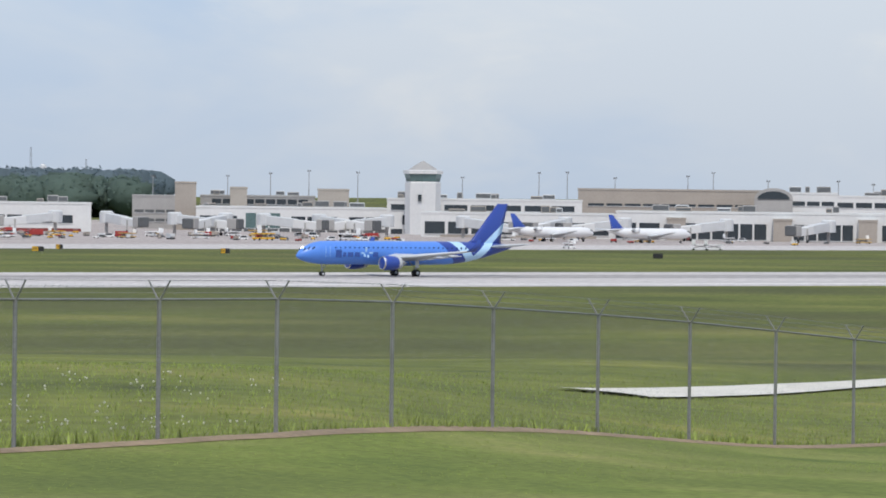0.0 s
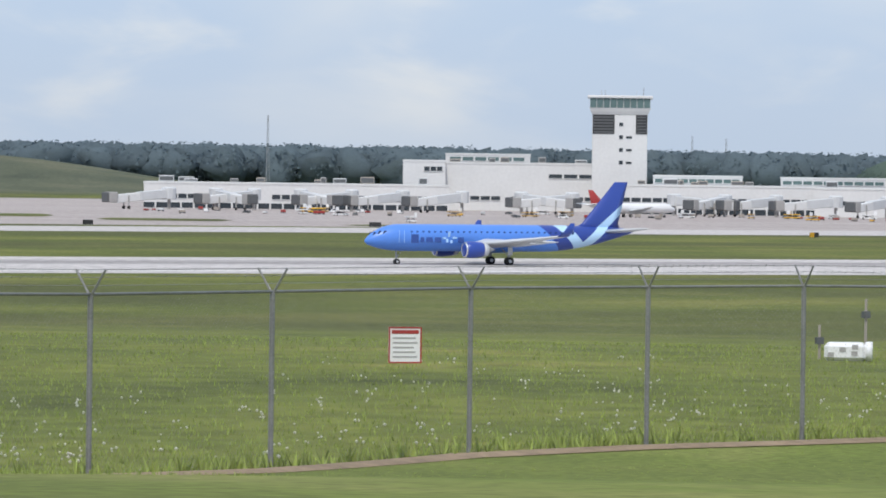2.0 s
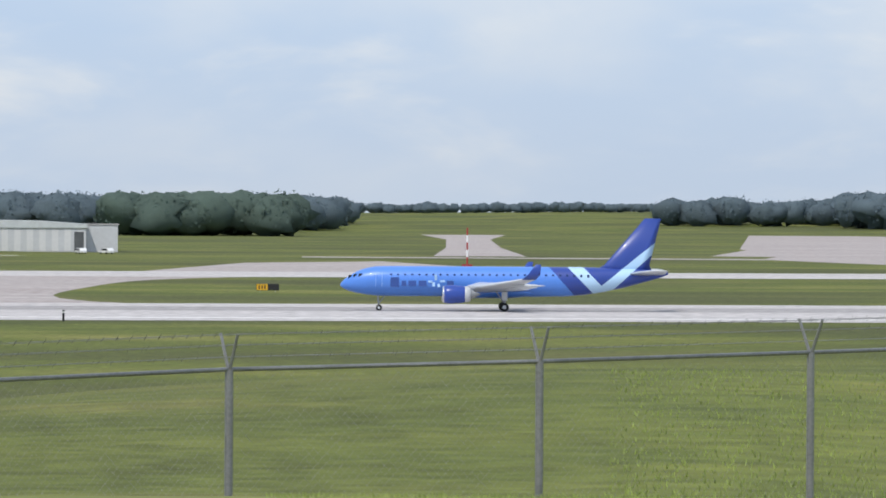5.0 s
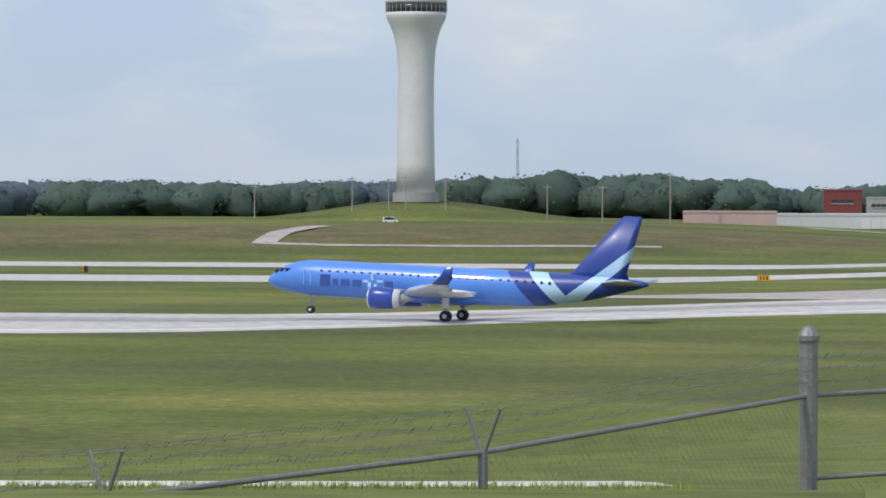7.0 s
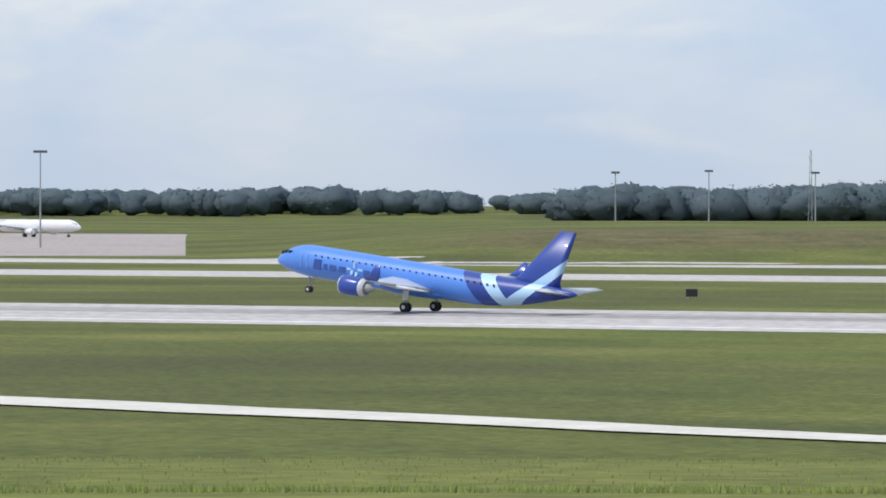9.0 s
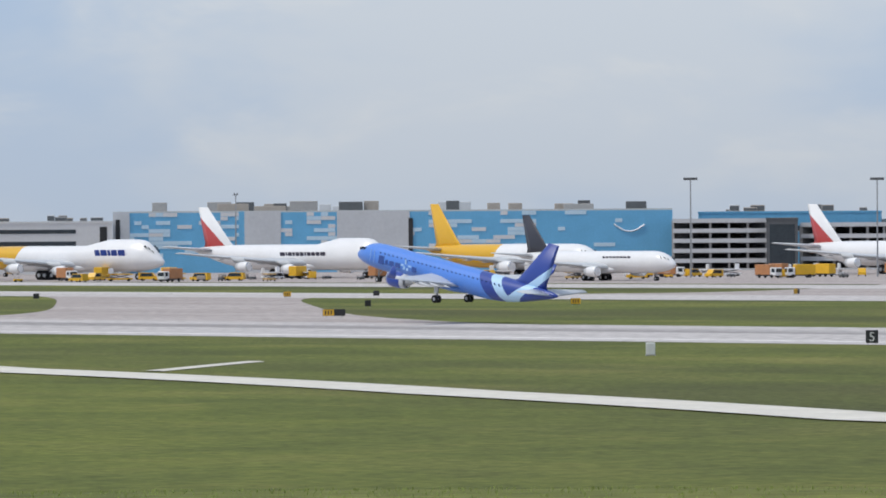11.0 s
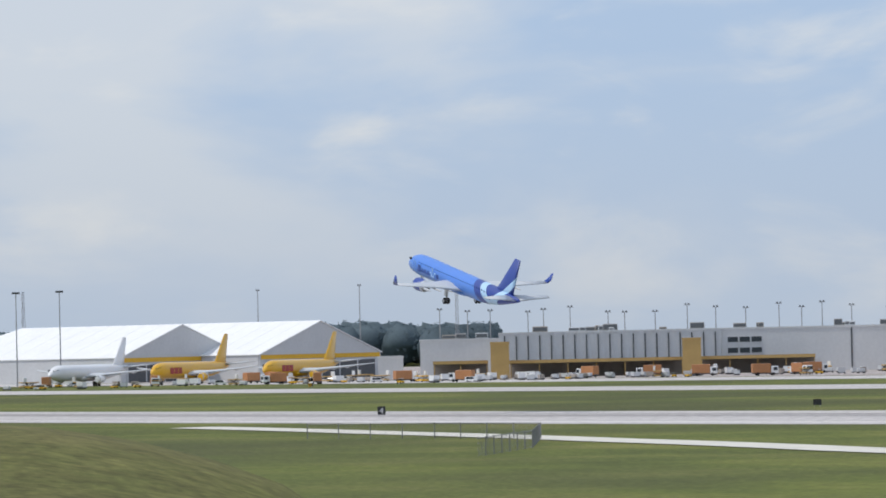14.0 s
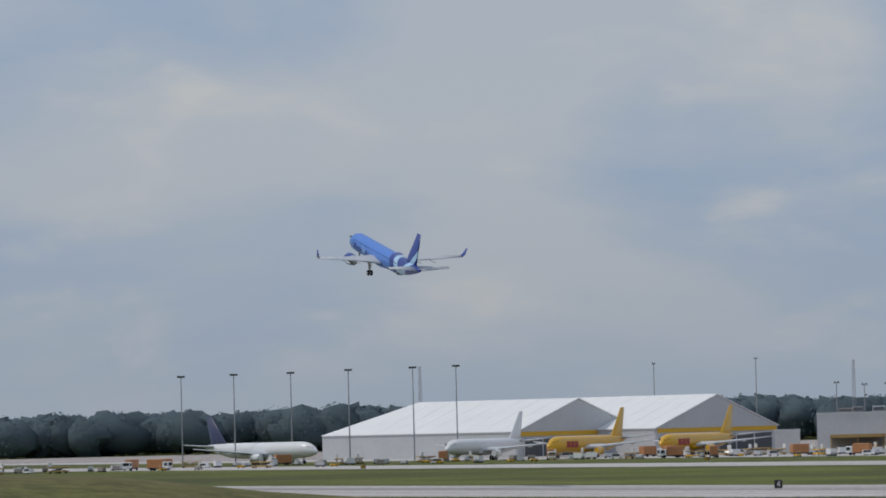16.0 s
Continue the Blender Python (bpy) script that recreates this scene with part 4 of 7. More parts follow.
hall("terminal_upper", 30.0, 31.35, 1610, 30, 11.8, "grey upper storey of a terminal", M_GREY, [(.1, .95, 9.3, 11, M_GLASS, 9)], clutter=5)
hall("terminal_main", 32.2, 34.5, 1530, 50, 11.5, "white banded terminal building with long dark windows", bands=[(.02, .98, 8.2, 10.0, M_GLASS, 7), (.08, .98, 3.6, 6.6, M_GLASS, 7), (.02, .98, .3, 2.2, M_GLASS, 14)], clutter=12)
hall("terminal_roof_hall", 34.45, 36.85, 1600, 60, 15.4, "broad grey-brown terminal hall", M_TAN, [(.05, .95, 10.2, 11.0, M_GLASS, 10)], roof=M_GREY)
hall("terminal_east", 36.8, 37.5, 1580, 40, 14.8, "white stepped terminal building", bands=[(.0, .98, 11.0, 12.4, M_GLASS, 4)], clutter=3)
hall("terminal_east", 37.5, 39.5, 1580, 40, 14.0, "white stepped terminal building with dark glazing", bands=[(.0, .98, 10.5, 12.2, M_GLASS, 9)], clutter=6)
hall("gate_concourse", 32.6, 34.9, 1440, 26, 7.6, "white gate concourse with a dark glazed storey", bands=[(.02, .98, 1.6, 5.2, M_GLASS, 8), (.1, .9, .2, 1.4, M_TAN, 1)], clutter=7)
hall("gate_concourse", 34.9, 39.5, 1425, 26, 8.6, "white gate concourse with tan piers and dark glazing", bands=[(.0, .12, 1.0, 5.6, M_GLASS, 2), (.175, .39, 1.0, 5.6, M_GLASS, 6), (.455, .61, 1.0, 5.6, M_GLASS, 5), (.68, .98, 1.0, 5.6, M_GLASS, 8)], clutter=11)
for a_p in (35.5, 36.75, 37.75):
    hall("gate_pier", a_p, a_p + .22, 1418, 8, 6.8, "tan concrete stair pier at a gate concourse", M_TAN)


def arch_roof():
    a = facing(36.75, 1575, 0)
    e = thing("arched_entrance", a, "grey arched glass gable over a terminal entrance", "building")
    n = 16
    arc = [(6.2 * math.cos(math.pi * i / n), 12.6 + 3.4 * math.sin(math.pi * i / n)) for i in range(n + 1)]
    Geo().prism(arc + [(-6.2, 0), (6.2, 0)], 0, 30).make("vault", M_GREY, e)
    arc2 = [(5.2 * math.cos(math.pi * i / n), 12.4 + 2.6 * math.sin(math.pi * i / n)) for i in range(n + 1)]
    Geo().prism(arc2, -.3, .1).make("window", M_GLASS, e)


arch_roof()


def old_tower():
    e = thing("ramp_tower", facing(24.05, 1530, 0), "square white control tower with a flared glazed cab and dark panels", "control tower")
    w = 8.7
    Geo().box(-w, 0, 0, w, 2 * w, 30.8, .25).make("shaft", M_WHITE, e)
    Geo().loft([[(-w, 0, 30.8), (w, 0, 30.8), (w, 2 * w, 30.8), (-w, 2 * w, 30.8)], [(-w - .6, -.6, 32.0), (w + .6, -.6, 32.0), (w + .6, 2 * w + .6, 32), (-w - .6, 2 * w + .6, 32)],
                [(-w - 1.0, -1.0, 33.0), (w + 1.0, -1.0, 33.0), (w + 1.0, 2 * w + 1, 33), (-w - 1.0, 2 * w + 1, 33)]]).make("cab_base", M_WHITE, e)
    for k in range(9):
        x0 = -w - .8 + (2 * w + 1.6) * k / 9
        g = Geo().box(x0 + .12, -1.05, 33.0, x0 + (2 * w + 1.6) / 9 - .12, -.8, 36.0)
        g.turn(Matrix.Translation((0, 0, 0)))
        g.make("cab_window", M_GREEN_GLASS, e)
    Geo().box(-w - .8, -.8, 33.0, w + .8, 2 * w + .8, 36.0).make("cab_frame", M_LGREY, e)
    Geo().box(-w - 1.6, -1.6, 36.0, w + 1.6, 2 * w + 1.6, 36.9, .2).make("cab_roof", M_WHITE, e)
    for x0, x1 in ((-w + .1, -w + 7.0), (w - 3.7, w - .1)):
        p = box_part("dark_panel", e, M_BLACKP, x0, x1, -.15, .1, 24.8, 30.8)
        for k in range(6):
            box_part("louvre", p, M_DGREY, x0 + .2, x1 - .2, -.25, -.1, 25.1 + k * .95, 25.6 + k * .95)
    for k in range(4):
        z = 15.2 + k * 4.0
        box_part("window", e, M_GLASS, -.2, 1.0, -.12, .1, z, z + 1.2)
        if k < 3:
            box_part("window", e, M_GLASS, 2.0, 3.8, -.12, .1, z + .2, z + .9)
    rnd = random.Random(4)
    for k in range(7):
        x = rnd.uniform(-w, w)
        Geo().tube((x, rnd.uniform(1, 8), 36.8), (x, 3, 36.8 + rnd.uniform(1.2, 3)), .06, .04, 5).make("aerial", M_STEEL, e)


old_tower()


def round_tower():
    e = thing("small_control_tower", facing(32.62, 1520, 0), "small octagonal white control cab with a dark cone roof", "control tower")
    Geo().lathe([(5.6, 0), (5.6, 16.2), (5.2, 16.6)], 8).make("base", M_WHITE, e)
    Geo().lathe([(5.2, 16.6), (5.9, 19.0), (5.6, 19.0), (5.4, 16.8)], 8).make("cab_glass", M_GREEN_GLASS, e)
    Geo().lathe([(6.2, 19.0), (6.2, 20.0), (5.0, 20.2)], 8).make("cab_roof", M_WHITE, e)
    Geo().lathe([(4.6, 20.2), (2.4, 21.8), (.4, 22.9), (.05, 23.2)], 8).make("cone_roof", M_GREY, e)
    box_part("window", e, M_GLASS, -1.5, -.4, -5.9, -5.3, 10.5, 12.5)


round_tower()


def control_tower():
    p = at(-12.3, 1310)
    e = thing("control_tower", pose(p.x, p.y, ground_z(p.x, p.y) + .6, 0, 0, 12.3), "tall round white concrete control tower on a grass mound", "control tower")
    Geo().lathe([(6.2, -2.5), (6.2, 0.1)], 40).make("footing", M_GREY, e)
    Geo().lathe([(5.3, 0), (5.1, 8), (4.85, 22), (4.9, 33), (5.2, 38), (5.9, 42), (7.0, 45), (7.9, 46.8), (8.15, 47.8), (8.15, 48.6)], 40).make("shaft", M_WHITE, e, flat=False)
    Geo().lathe([(7.9, 48.6), (8.2, 48.7), (8.2, 51.0), (7.9, 51.0)], 40).make("window_band", M_GLASS, e, flat=False)
    Geo().lathe([(8.3, 51.0), (8.3, 52.2), (7.6, 52.6), (4.6, 52.9)], 40).make("gallery", M_WHITE, e, flat=False)
    for k in range(36):
        a = 2 * math.pi * k / 36
        Geo().tube((8.22 * math.cos(a), 8.22 * math.sin(a), 48.6), (8.22 * math.cos(a), 8.22 * math.sin(a), 51.0), .09, .09, 5, False).make("mullion", M_GREY, e)
    Geo().lathe([(4.4, 52.6), (4.3, 54.0), (5.4, 57.6), (4.4, 57.8)], 16).make("cab_glass", M_GLASS, e)
    Geo().lathe([(5.6, 57.6), (5.6, 58.4), (4.4, 58.9), (.1, 59.0)], 16).make("cab_roof", M_GREY, e)
    Geo().lathe([(3.4, 58.9), (3.4, 60.0), (.1, 60.2)], 16).make("cap", M_WHITE, e)
    for k in range(5):
        Geo().tube((-2 + k, 0, 60), (-2 + k, 0, 62 + .4 * (k % 3)), .05, .03, 5).make("aerial", M_STEEL, e)
    # masts and lines beside it
    for k, (az, h) in enumerate(((-12.62, 9), (-12.42, 10), (-14.2, 9.5), (-9.3, 14), (-10.1, 10), (-10.75, 9.5), (-13.05, 10), (-11.95, 9.5))):
        q = at(az, 1270)
        z = ground_z(q.x, q.y)
        m = thing("utility_pole", pose(q.x, q.y, z - .3), "weathered utility pole with a cross arm", "pole", "poles near the tower")
        Geo().tube((0, 0, 0), (0, 0, h), .18, .12, 7).make("pole", M_TAN, m)
        box_part("cross_arm", m, M_TAN, -1.1, 1.1, -.08, .08, h - .8, h - .6)


control_tower()


M_TOWER = mat("weathered_tower_steel", (0.20, 0.21, 0.22), 0.6, 0.3, var=0.2, scale=1.0)


def radar_tower():
    p = at(-20.33, 1010)
    z0 = ground_z(p.x, p.y) - .3
    e = thing("radar_tower", pose(p.x, p.y, z0, 0, 0, 20), "open steel lattice radar tower with a red rotating antenna", "tower")
    h, w = 18.2, 4.9
    for x in (-w, w):
        for y in (-w, w):
            Geo().tube((x, y, 0), (x, y, h), .17, .17, 6).make("leg", M_TOWER, e)
            Geo().tube((x, y, h), (x, y, h + 8.5), .05, .03, 5).make("lightning_rod", M_STEEL, e)
    for k in range(4):
        z0k, z1k = h * k / 4, h * (k + 1) / 4
        for y in (-w, w):
            for a, b in (((0, y, z0k), (0, y, z1k)), ((-w, y, z0k), (0, y, z1k)), ((w, y, z0k), (0, y, z1k)), ((-w, y, z1k), (w, y, z1k))):
                Geo().tube(a, b, .11, .11, 5).make("brace", M_TOWER, e)
        for x in (-w, w):
            for a, b in (((x, -w, z0k), (x, 0, z1k)), ((x, w, z0k), (x, 0, z1k)), ((x, -w, z1k), (x, w, z1k))):
                Geo().tube(a, b, .11, .11, 5).make("brace", M_TOWER, e)
        box_part("stair", e, M_DGREY, -2, -.4, -2, 2, z0k + 2, z0k + 2.2)
        Geo().tube((-3, 0, z0k), (2.5, 0, z1k), .28, .28, 5).make("stair_flight", M_TOWER, e)
    box_part("deck", e, M_STEEL, -w - .3, w + .3, -w - .3, w + .3, h, h + .3)
    for k in range(9):
        x = -w + 2 * w * k / 8
        Geo().tube((x, -w - .2, h), (x, -w - .2, h + 1.2), .05, .05, 4).make("rail_post", M_STEEL, e)
    Geo().tube((-w, -w - .2, h + 1.2), (w, -w - .2, h + 1.2), .05, .05, 4).make("hand_rail", M_STEEL, e)
    box_part("cabin", e, M_DGREY, -3.8, -1.8, -2, 2, h - 2.6, h - .2)
    for zz in (h - 2.7, h - 1.35):
        Geo().tube((-w, -w - .1, zz), (w, -w - .1, zz), .08, .08, 4).make("girt", M_TOWER, e)
    ant = Geo().tube((0, 0, h), (0, 0, h + 2.2), .7, .5, 10).make("pedestal", M_RED, e)
    n = 9
    rows = []
    for j in range(5):
        zz = h + 1.8 + 3.4 * j / 4
        rows.append([(x, .9 - .10 * x * x - .08 * (j - 2) ** 2, zz) for x in [-2.2 + 4.4 * i / (n - 1) for i in range(n)]])
    vs = [p for r in rows for p in r] + [(x, y + .18, z) for r in rows for x, y, z in r]
    o = 5 * n
    fs = []
    for j in range(4):
        for i in range(n - 1):
            a = j * n + i
            fs += [(a, a + 1, a + n + 1, a + n), (o + a, o + a + n, o + a + n + 1, o + a + 1)]
    g = Geo().add(vs, fs)
    g.make("dish", M_RED, e, flat=False)
    box_part("feed_bar", e, M_ACWHITE, -2.4, 2.4, .1, .7, h + 5.0, h + 6.5, .1)
    Geo().tube((.4, -1.6, h + 1.4), (.4, .4, h + 2.4), .2, .2, 6).make("feed_arm", M_RED, e)


radar_tower()


# hangars and sheds by the middle taxiway
hall("red_shed", -4.62, -3.32, 1262, 18, 4.7, "low red-brown metal shed", M_REDBROWN, [(.70, .78, 1.4, 3.6, M_TAN, 1), (.82, .9, 1.4, 3.6, M_TAN, 1)], roof=M_REDBROWN, z0=0, ribs=0)


def hangar():
    e = thing("hangar", facing(-3.0, 1295, 0), "white metal hangar with a blue upper wall and open door", "hangar")
    w = px_span(-3.85, -2.13, 1295)
    x0 = -w / 2
    box_part("wall", e, M_WHITE, x0 + .33 * w, x0 + w, 0, 30, 0, 6.6)
    box_part("wall", e, M_BLUE, x0, x0 + .40 * w, 3, 30, 0, 6.6, label="blue metal wall")
    Geo().prism([(x0 - .4, 6.4), (x0 + w + .4, 6.4), (x0 + w + .4, 7.4), (x0 + .7 * w, 8.2), (x0, 8.6)], -.4, 31).make("roof", M_ROOF, e)
    for k in range(14):
        xx = x0 + .34 * w + .6 * w * k / 14
        box_part("cladding_panel", e, M_LGREY if k % 2 else M_WHITE, xx, xx + .6 * w / 14 - .05, -.06, .05, .2, 6.2)
    box_part("doorway", e, M_DGREY, x0 + .92 * w, x0 + .985 * w, -.15, .1, 0, 5.4)
    box_part("annex", e, M_LGREY, x0 + w, x0 + 1.22 * w, 4, 24, 0, 7.2)
    box_part("annex_roof", e, M_GREY, x0 + w - .1, x0 + 1.23 * w, 3.8, 24.2, 7.2, 7.5)


hangar()
hall("long_shed", -8.85, -6.35, 1420, 16, 4.0, "long low pale grey storage shed", M_LGREY, [(.72, .86, .3, 2.8, M_WHITE, 3)], roof=M_WHITE)
hall("shed", -6.6, -6.15, 1400, 14, 4.0, "low white shed with an open dark bay", M_WHITE, [(.35, .95, .2, 2.4, M_DGREY, 1)])
hall("block_building", -9.15, -8.05, 1390, 12, 3.9, "low pinkish block building with a flat roof", M_PINK, [(.38, .42, 0.2, 3.4, M_TAN, 1)], roof=M_TAN)
hall("brick_house", -7.5, -7.05, 1720, 12, 12.5, "red brick house among trees", M_REDBROWN, [(.2, .8, 8, 9.2, M_GLASS, 3)])
hall("brick_house", -7.0, -6.7, 1720, 14, 10.2, "grey house among trees", M_GREY, [(.2, .8, 7, 8.2, M_GLASS, 3)])
hall("equipment_building", -20.28, -19.32, 1040, 8, 3.3, "low beige equipment building", M_TAN, [(.1, .5, .2, 1.6, M_DGREY, 4)], roof=M_ROOF)


def gable_hall(name, az, r, w, l, eave, ridge, turn, label, wall, roof, stripe=None, hip=0.0, z0=None):
    """A ridged hall; its gable end looks along -y, its length runs to +y."""
    p = at(az, r)
    z0 = ground_z(p.x, p.y) - .3 if z0 is None else z0
    e = thing(name, facing(az, r, z0, turn), label, "hangar")
    h = w / 2
    Geo().prism([(-h, 0), (h, 0), (h, eave), (0, ridge), (-h, eave)], 0, .5).make("gable", wall, e)
    for sd in (1, -1):
        box_part("side_wall", e, wall, sd * h - .2, sd * h + .2, .5, l, 0, eave)
        y1 = l - hip
        g = Geo().add([(0, -.4, ridge + .05), (sd * (h + .6), -.4, eave - .15), (sd * (h + .6), l, eave - .15), (0, y1, ridge + .05),
                       (0, -.4, ridge + .35), (sd * (h + .6), -.4, eave + .15), (sd * (h + .6), l, eave + .15), (0, y1, ridge + .35)],
                      [(0, 1, 2, 3), (7, 6, 5, 4), (0, 4, 5, 1), (1, 5, 6, 2), (2, 6, 7, 3), (3, 7, 4, 0)])
        g.make("roof_slope", roof, e)
        for k in range(1, 9):
            y = y1 * k / 9
            s = Geo().tube((0, y, ridge + .36), (sd * (h + .6), y, eave + .16), .07, .07, 4)
            s.make("seam", roof, e)
    if hip:
        Geo().add([(-h - .6, l, eave), (h + .6, l, eave), (0, l - hip, ridge + .3), (0, l - hip, ridge)], [(0, 1, 2), (0, 3, 1), (1, 3, 2), (2, 3, 0)]).make("hip_slope", roof, e)
    else:
        Geo().prism([(-h, 0), (h, 0), (h, eave), (0, ridge), (-h, eave)], l - .5, l).make("gable", wall, e)
    if stripe:
        box_part("stripe", e, stripe, -h * .98, h * .98, -.25, -.05, eave - 1.6, eave - .1, label="yellow stripe")
        box_part("doorway", e, M_DGREY, -h * .9, h * .9, -.3, .1, 0, eave - 2.4)
        for k in range(7):
            x = -h * .9 + 1.8 * h * k / 6
            box_part("door_post", e, M_LGREY, x - .25, x + .25, -.4, .05, 0, eave - 2.4)
    return e


gable_hall("salt_shed", -17.95, 1190, 23, 62, 4.0, 8.0, 52, "white-roofed fabric storage shed with a grey end wall", M_LGREY, M_TENT)
gable_hall("fabric_hangar", -58.35, 1690, 62, 96, 8.6, 19.5, 47, "large white fabric hangar with a yellow stripe over its doors", M_LGREY, M_TENT, M_YELLOW, 18, z0=0)
gable_hall("fabric_hangar", -56.72, 1700, 62, 84, 8.6, 19.8, 47, "large white fabric hangar with a yellow stripe over its doors", M_LGREY, M_TENT, M_YELLOW, 14, z0=0)


def earth_heap():
    rnd = random.Random(3)
    rings, n = [], 26
    for u in (1, .85, .62, .4, .18, .02):
        ring = []
        for i in range(n):
            a = 2 * math.pi * i / n
            k = 1 + .16 * noise.noise(Vector((math.cos(a) * 2, math.sin(a) * 2, u * 3)))
            ring.append((9.0 * u * k * math.cos(a), 5 * u * k * math.sin(a), 3.4 * (1 - u) ** .8 * (1 + .2 * noise.noise(Vector((i * .5, u * 4, 7))))))
        rings.append(ring)
    for az, s in ((-18.75, 1.15), (-18.05, .6), (-21.1, .6)):
        p = at(az, 1060)
        g = Geo().loft(rings)
        g.turn(Matrix.Translation((p.x, p.y, ground_z(p.x, p.y) - .2)) @ Matrix.Rotation(radians(19), 4, "Z") @ Matrix.Scale(s, 4))
        tagged(g.make("earth_heap", M_SAND, flat=False), "heap of bare brown earth on the grass", "earth heap", "earth heaps")


earth_heap()


def crane(az, r, top, lean):
    p = at(az, r)
    z = ground_z(p.x, p.y)
    e = thing("mobile_crane", pose(p.x, p.y, z - .2, 0, 0, -az), "mobile crane with a raised dark lattice boom", "crane", "cranes")
    box_part("carrier", e, M_DGREY, -3.5, 3.5, -1.2, 1.2, .9, 2.4, .1)
    for k in range(4):
        wheel(e, -2.7 + 1.8 * k, -1.2, .55, .55, .4, False)
        wheel(e, -2.7 + 1.8 * k, 1.2, .55, .55, .4, False)
    a, b = Vector((1, 0, 2.2)), Vector((1 - lean, 0, top))
    Geo().tube(a, a + (b - a) * .55, .55, .45, 6).make("boom", M_DGREY, e)
    Geo().tube(a + (b - a) * .5, b, .34, .25, 6).make("boom_extension", M_DGREY, e)
    Geo().tube(b, b - Vector((.8, 0, 6)), .04, .04, 4).make("hoist_line", M_DGREY, e)


crane(-20.85, 1400, 28, 3.6)
crane(-21.74, 1400, 27, 2.4)


def mast(az, r, top, heads=2, label="tall grey floodlight mast", w=2.6, group="floodlight masts"):
    p = at(az, r)
    z = max(0, ground_z(p.x, p.y))
    e = thing("floodlight_mast", pose(p.x, p.y, z - .2, 0, 0, -az), label, "floodlight", group)
    h = top - z
    Geo().tube((0, 0, 0), (0, 0, h), .26, .14, 8).make("pole", M_STEEL, e)
    arm = box_part("lamp_bar", e, M_STEEL, -w / 2, w / 2, -.12, .12, h - .2, h)
    for k in range(heads * 2):
        x = -w / 2 + w * (k + .5) / (heads * 2)
        box_part("lamp_head", arm, M_DGREY, x - w / 8, x + w / 8, -.5, .3, h - .1, h + .45)
    return e


for az, r, top in ((-39.24, 1250, 25.5), (-37.05, 1250, 25.2), (-35.04, 1250, 25), (-33.17, 1250, 24.7)):
    mast(az, r, top, 2, w=3.6)
for az, top in ((-19.12, 18.5), (-18.83, 18.9), (-18.17, 19.6), (-17.86, 19.4)):
    mast(az, 1230, top, 3, "grey light mast with a wide lamp crown", 2.8)
for az, top in ((-24.05, 21), (-25.3, 21.5), (-22.8, 20.5), (-26.4, 21)):
    mast(az, 1500, top, 2)
for az, top in ((-61.73, 30), (-61.05, 30.5), (-60.29, 30.8), (-59.78, 31), (-63.02, 29.5), (-62.4, 29.8)):
    mast(az, 1600, top, 2)
for az, r, top in ((-57.45, 1850, 33), (-56.25, 1850, 34), (-44.6, 1460, 24)):
    mast(az, r, top, 1, w=1.6)
rnd_m = random.Random(11)
for k in range(22):
    mast(-55.3 + 6.8 * k / 21 + rnd_m.uniform(-.1, .1), 1640 + rnd_m.uniform(0, 60), 21.6 + rnd_m.uniform(-1.0, 1.6), 1, "slim roof-edge light pole", 2.2, "roof light poles")
for k in range(16):
    mast(29.6 + 9 * k / 15 + rnd_m.uniform(-.2, .2), 1900, 21 + rnd_m.uniform(-2.5, 1.6), 1, "slim car park light pole", 1.6, "car park poles")


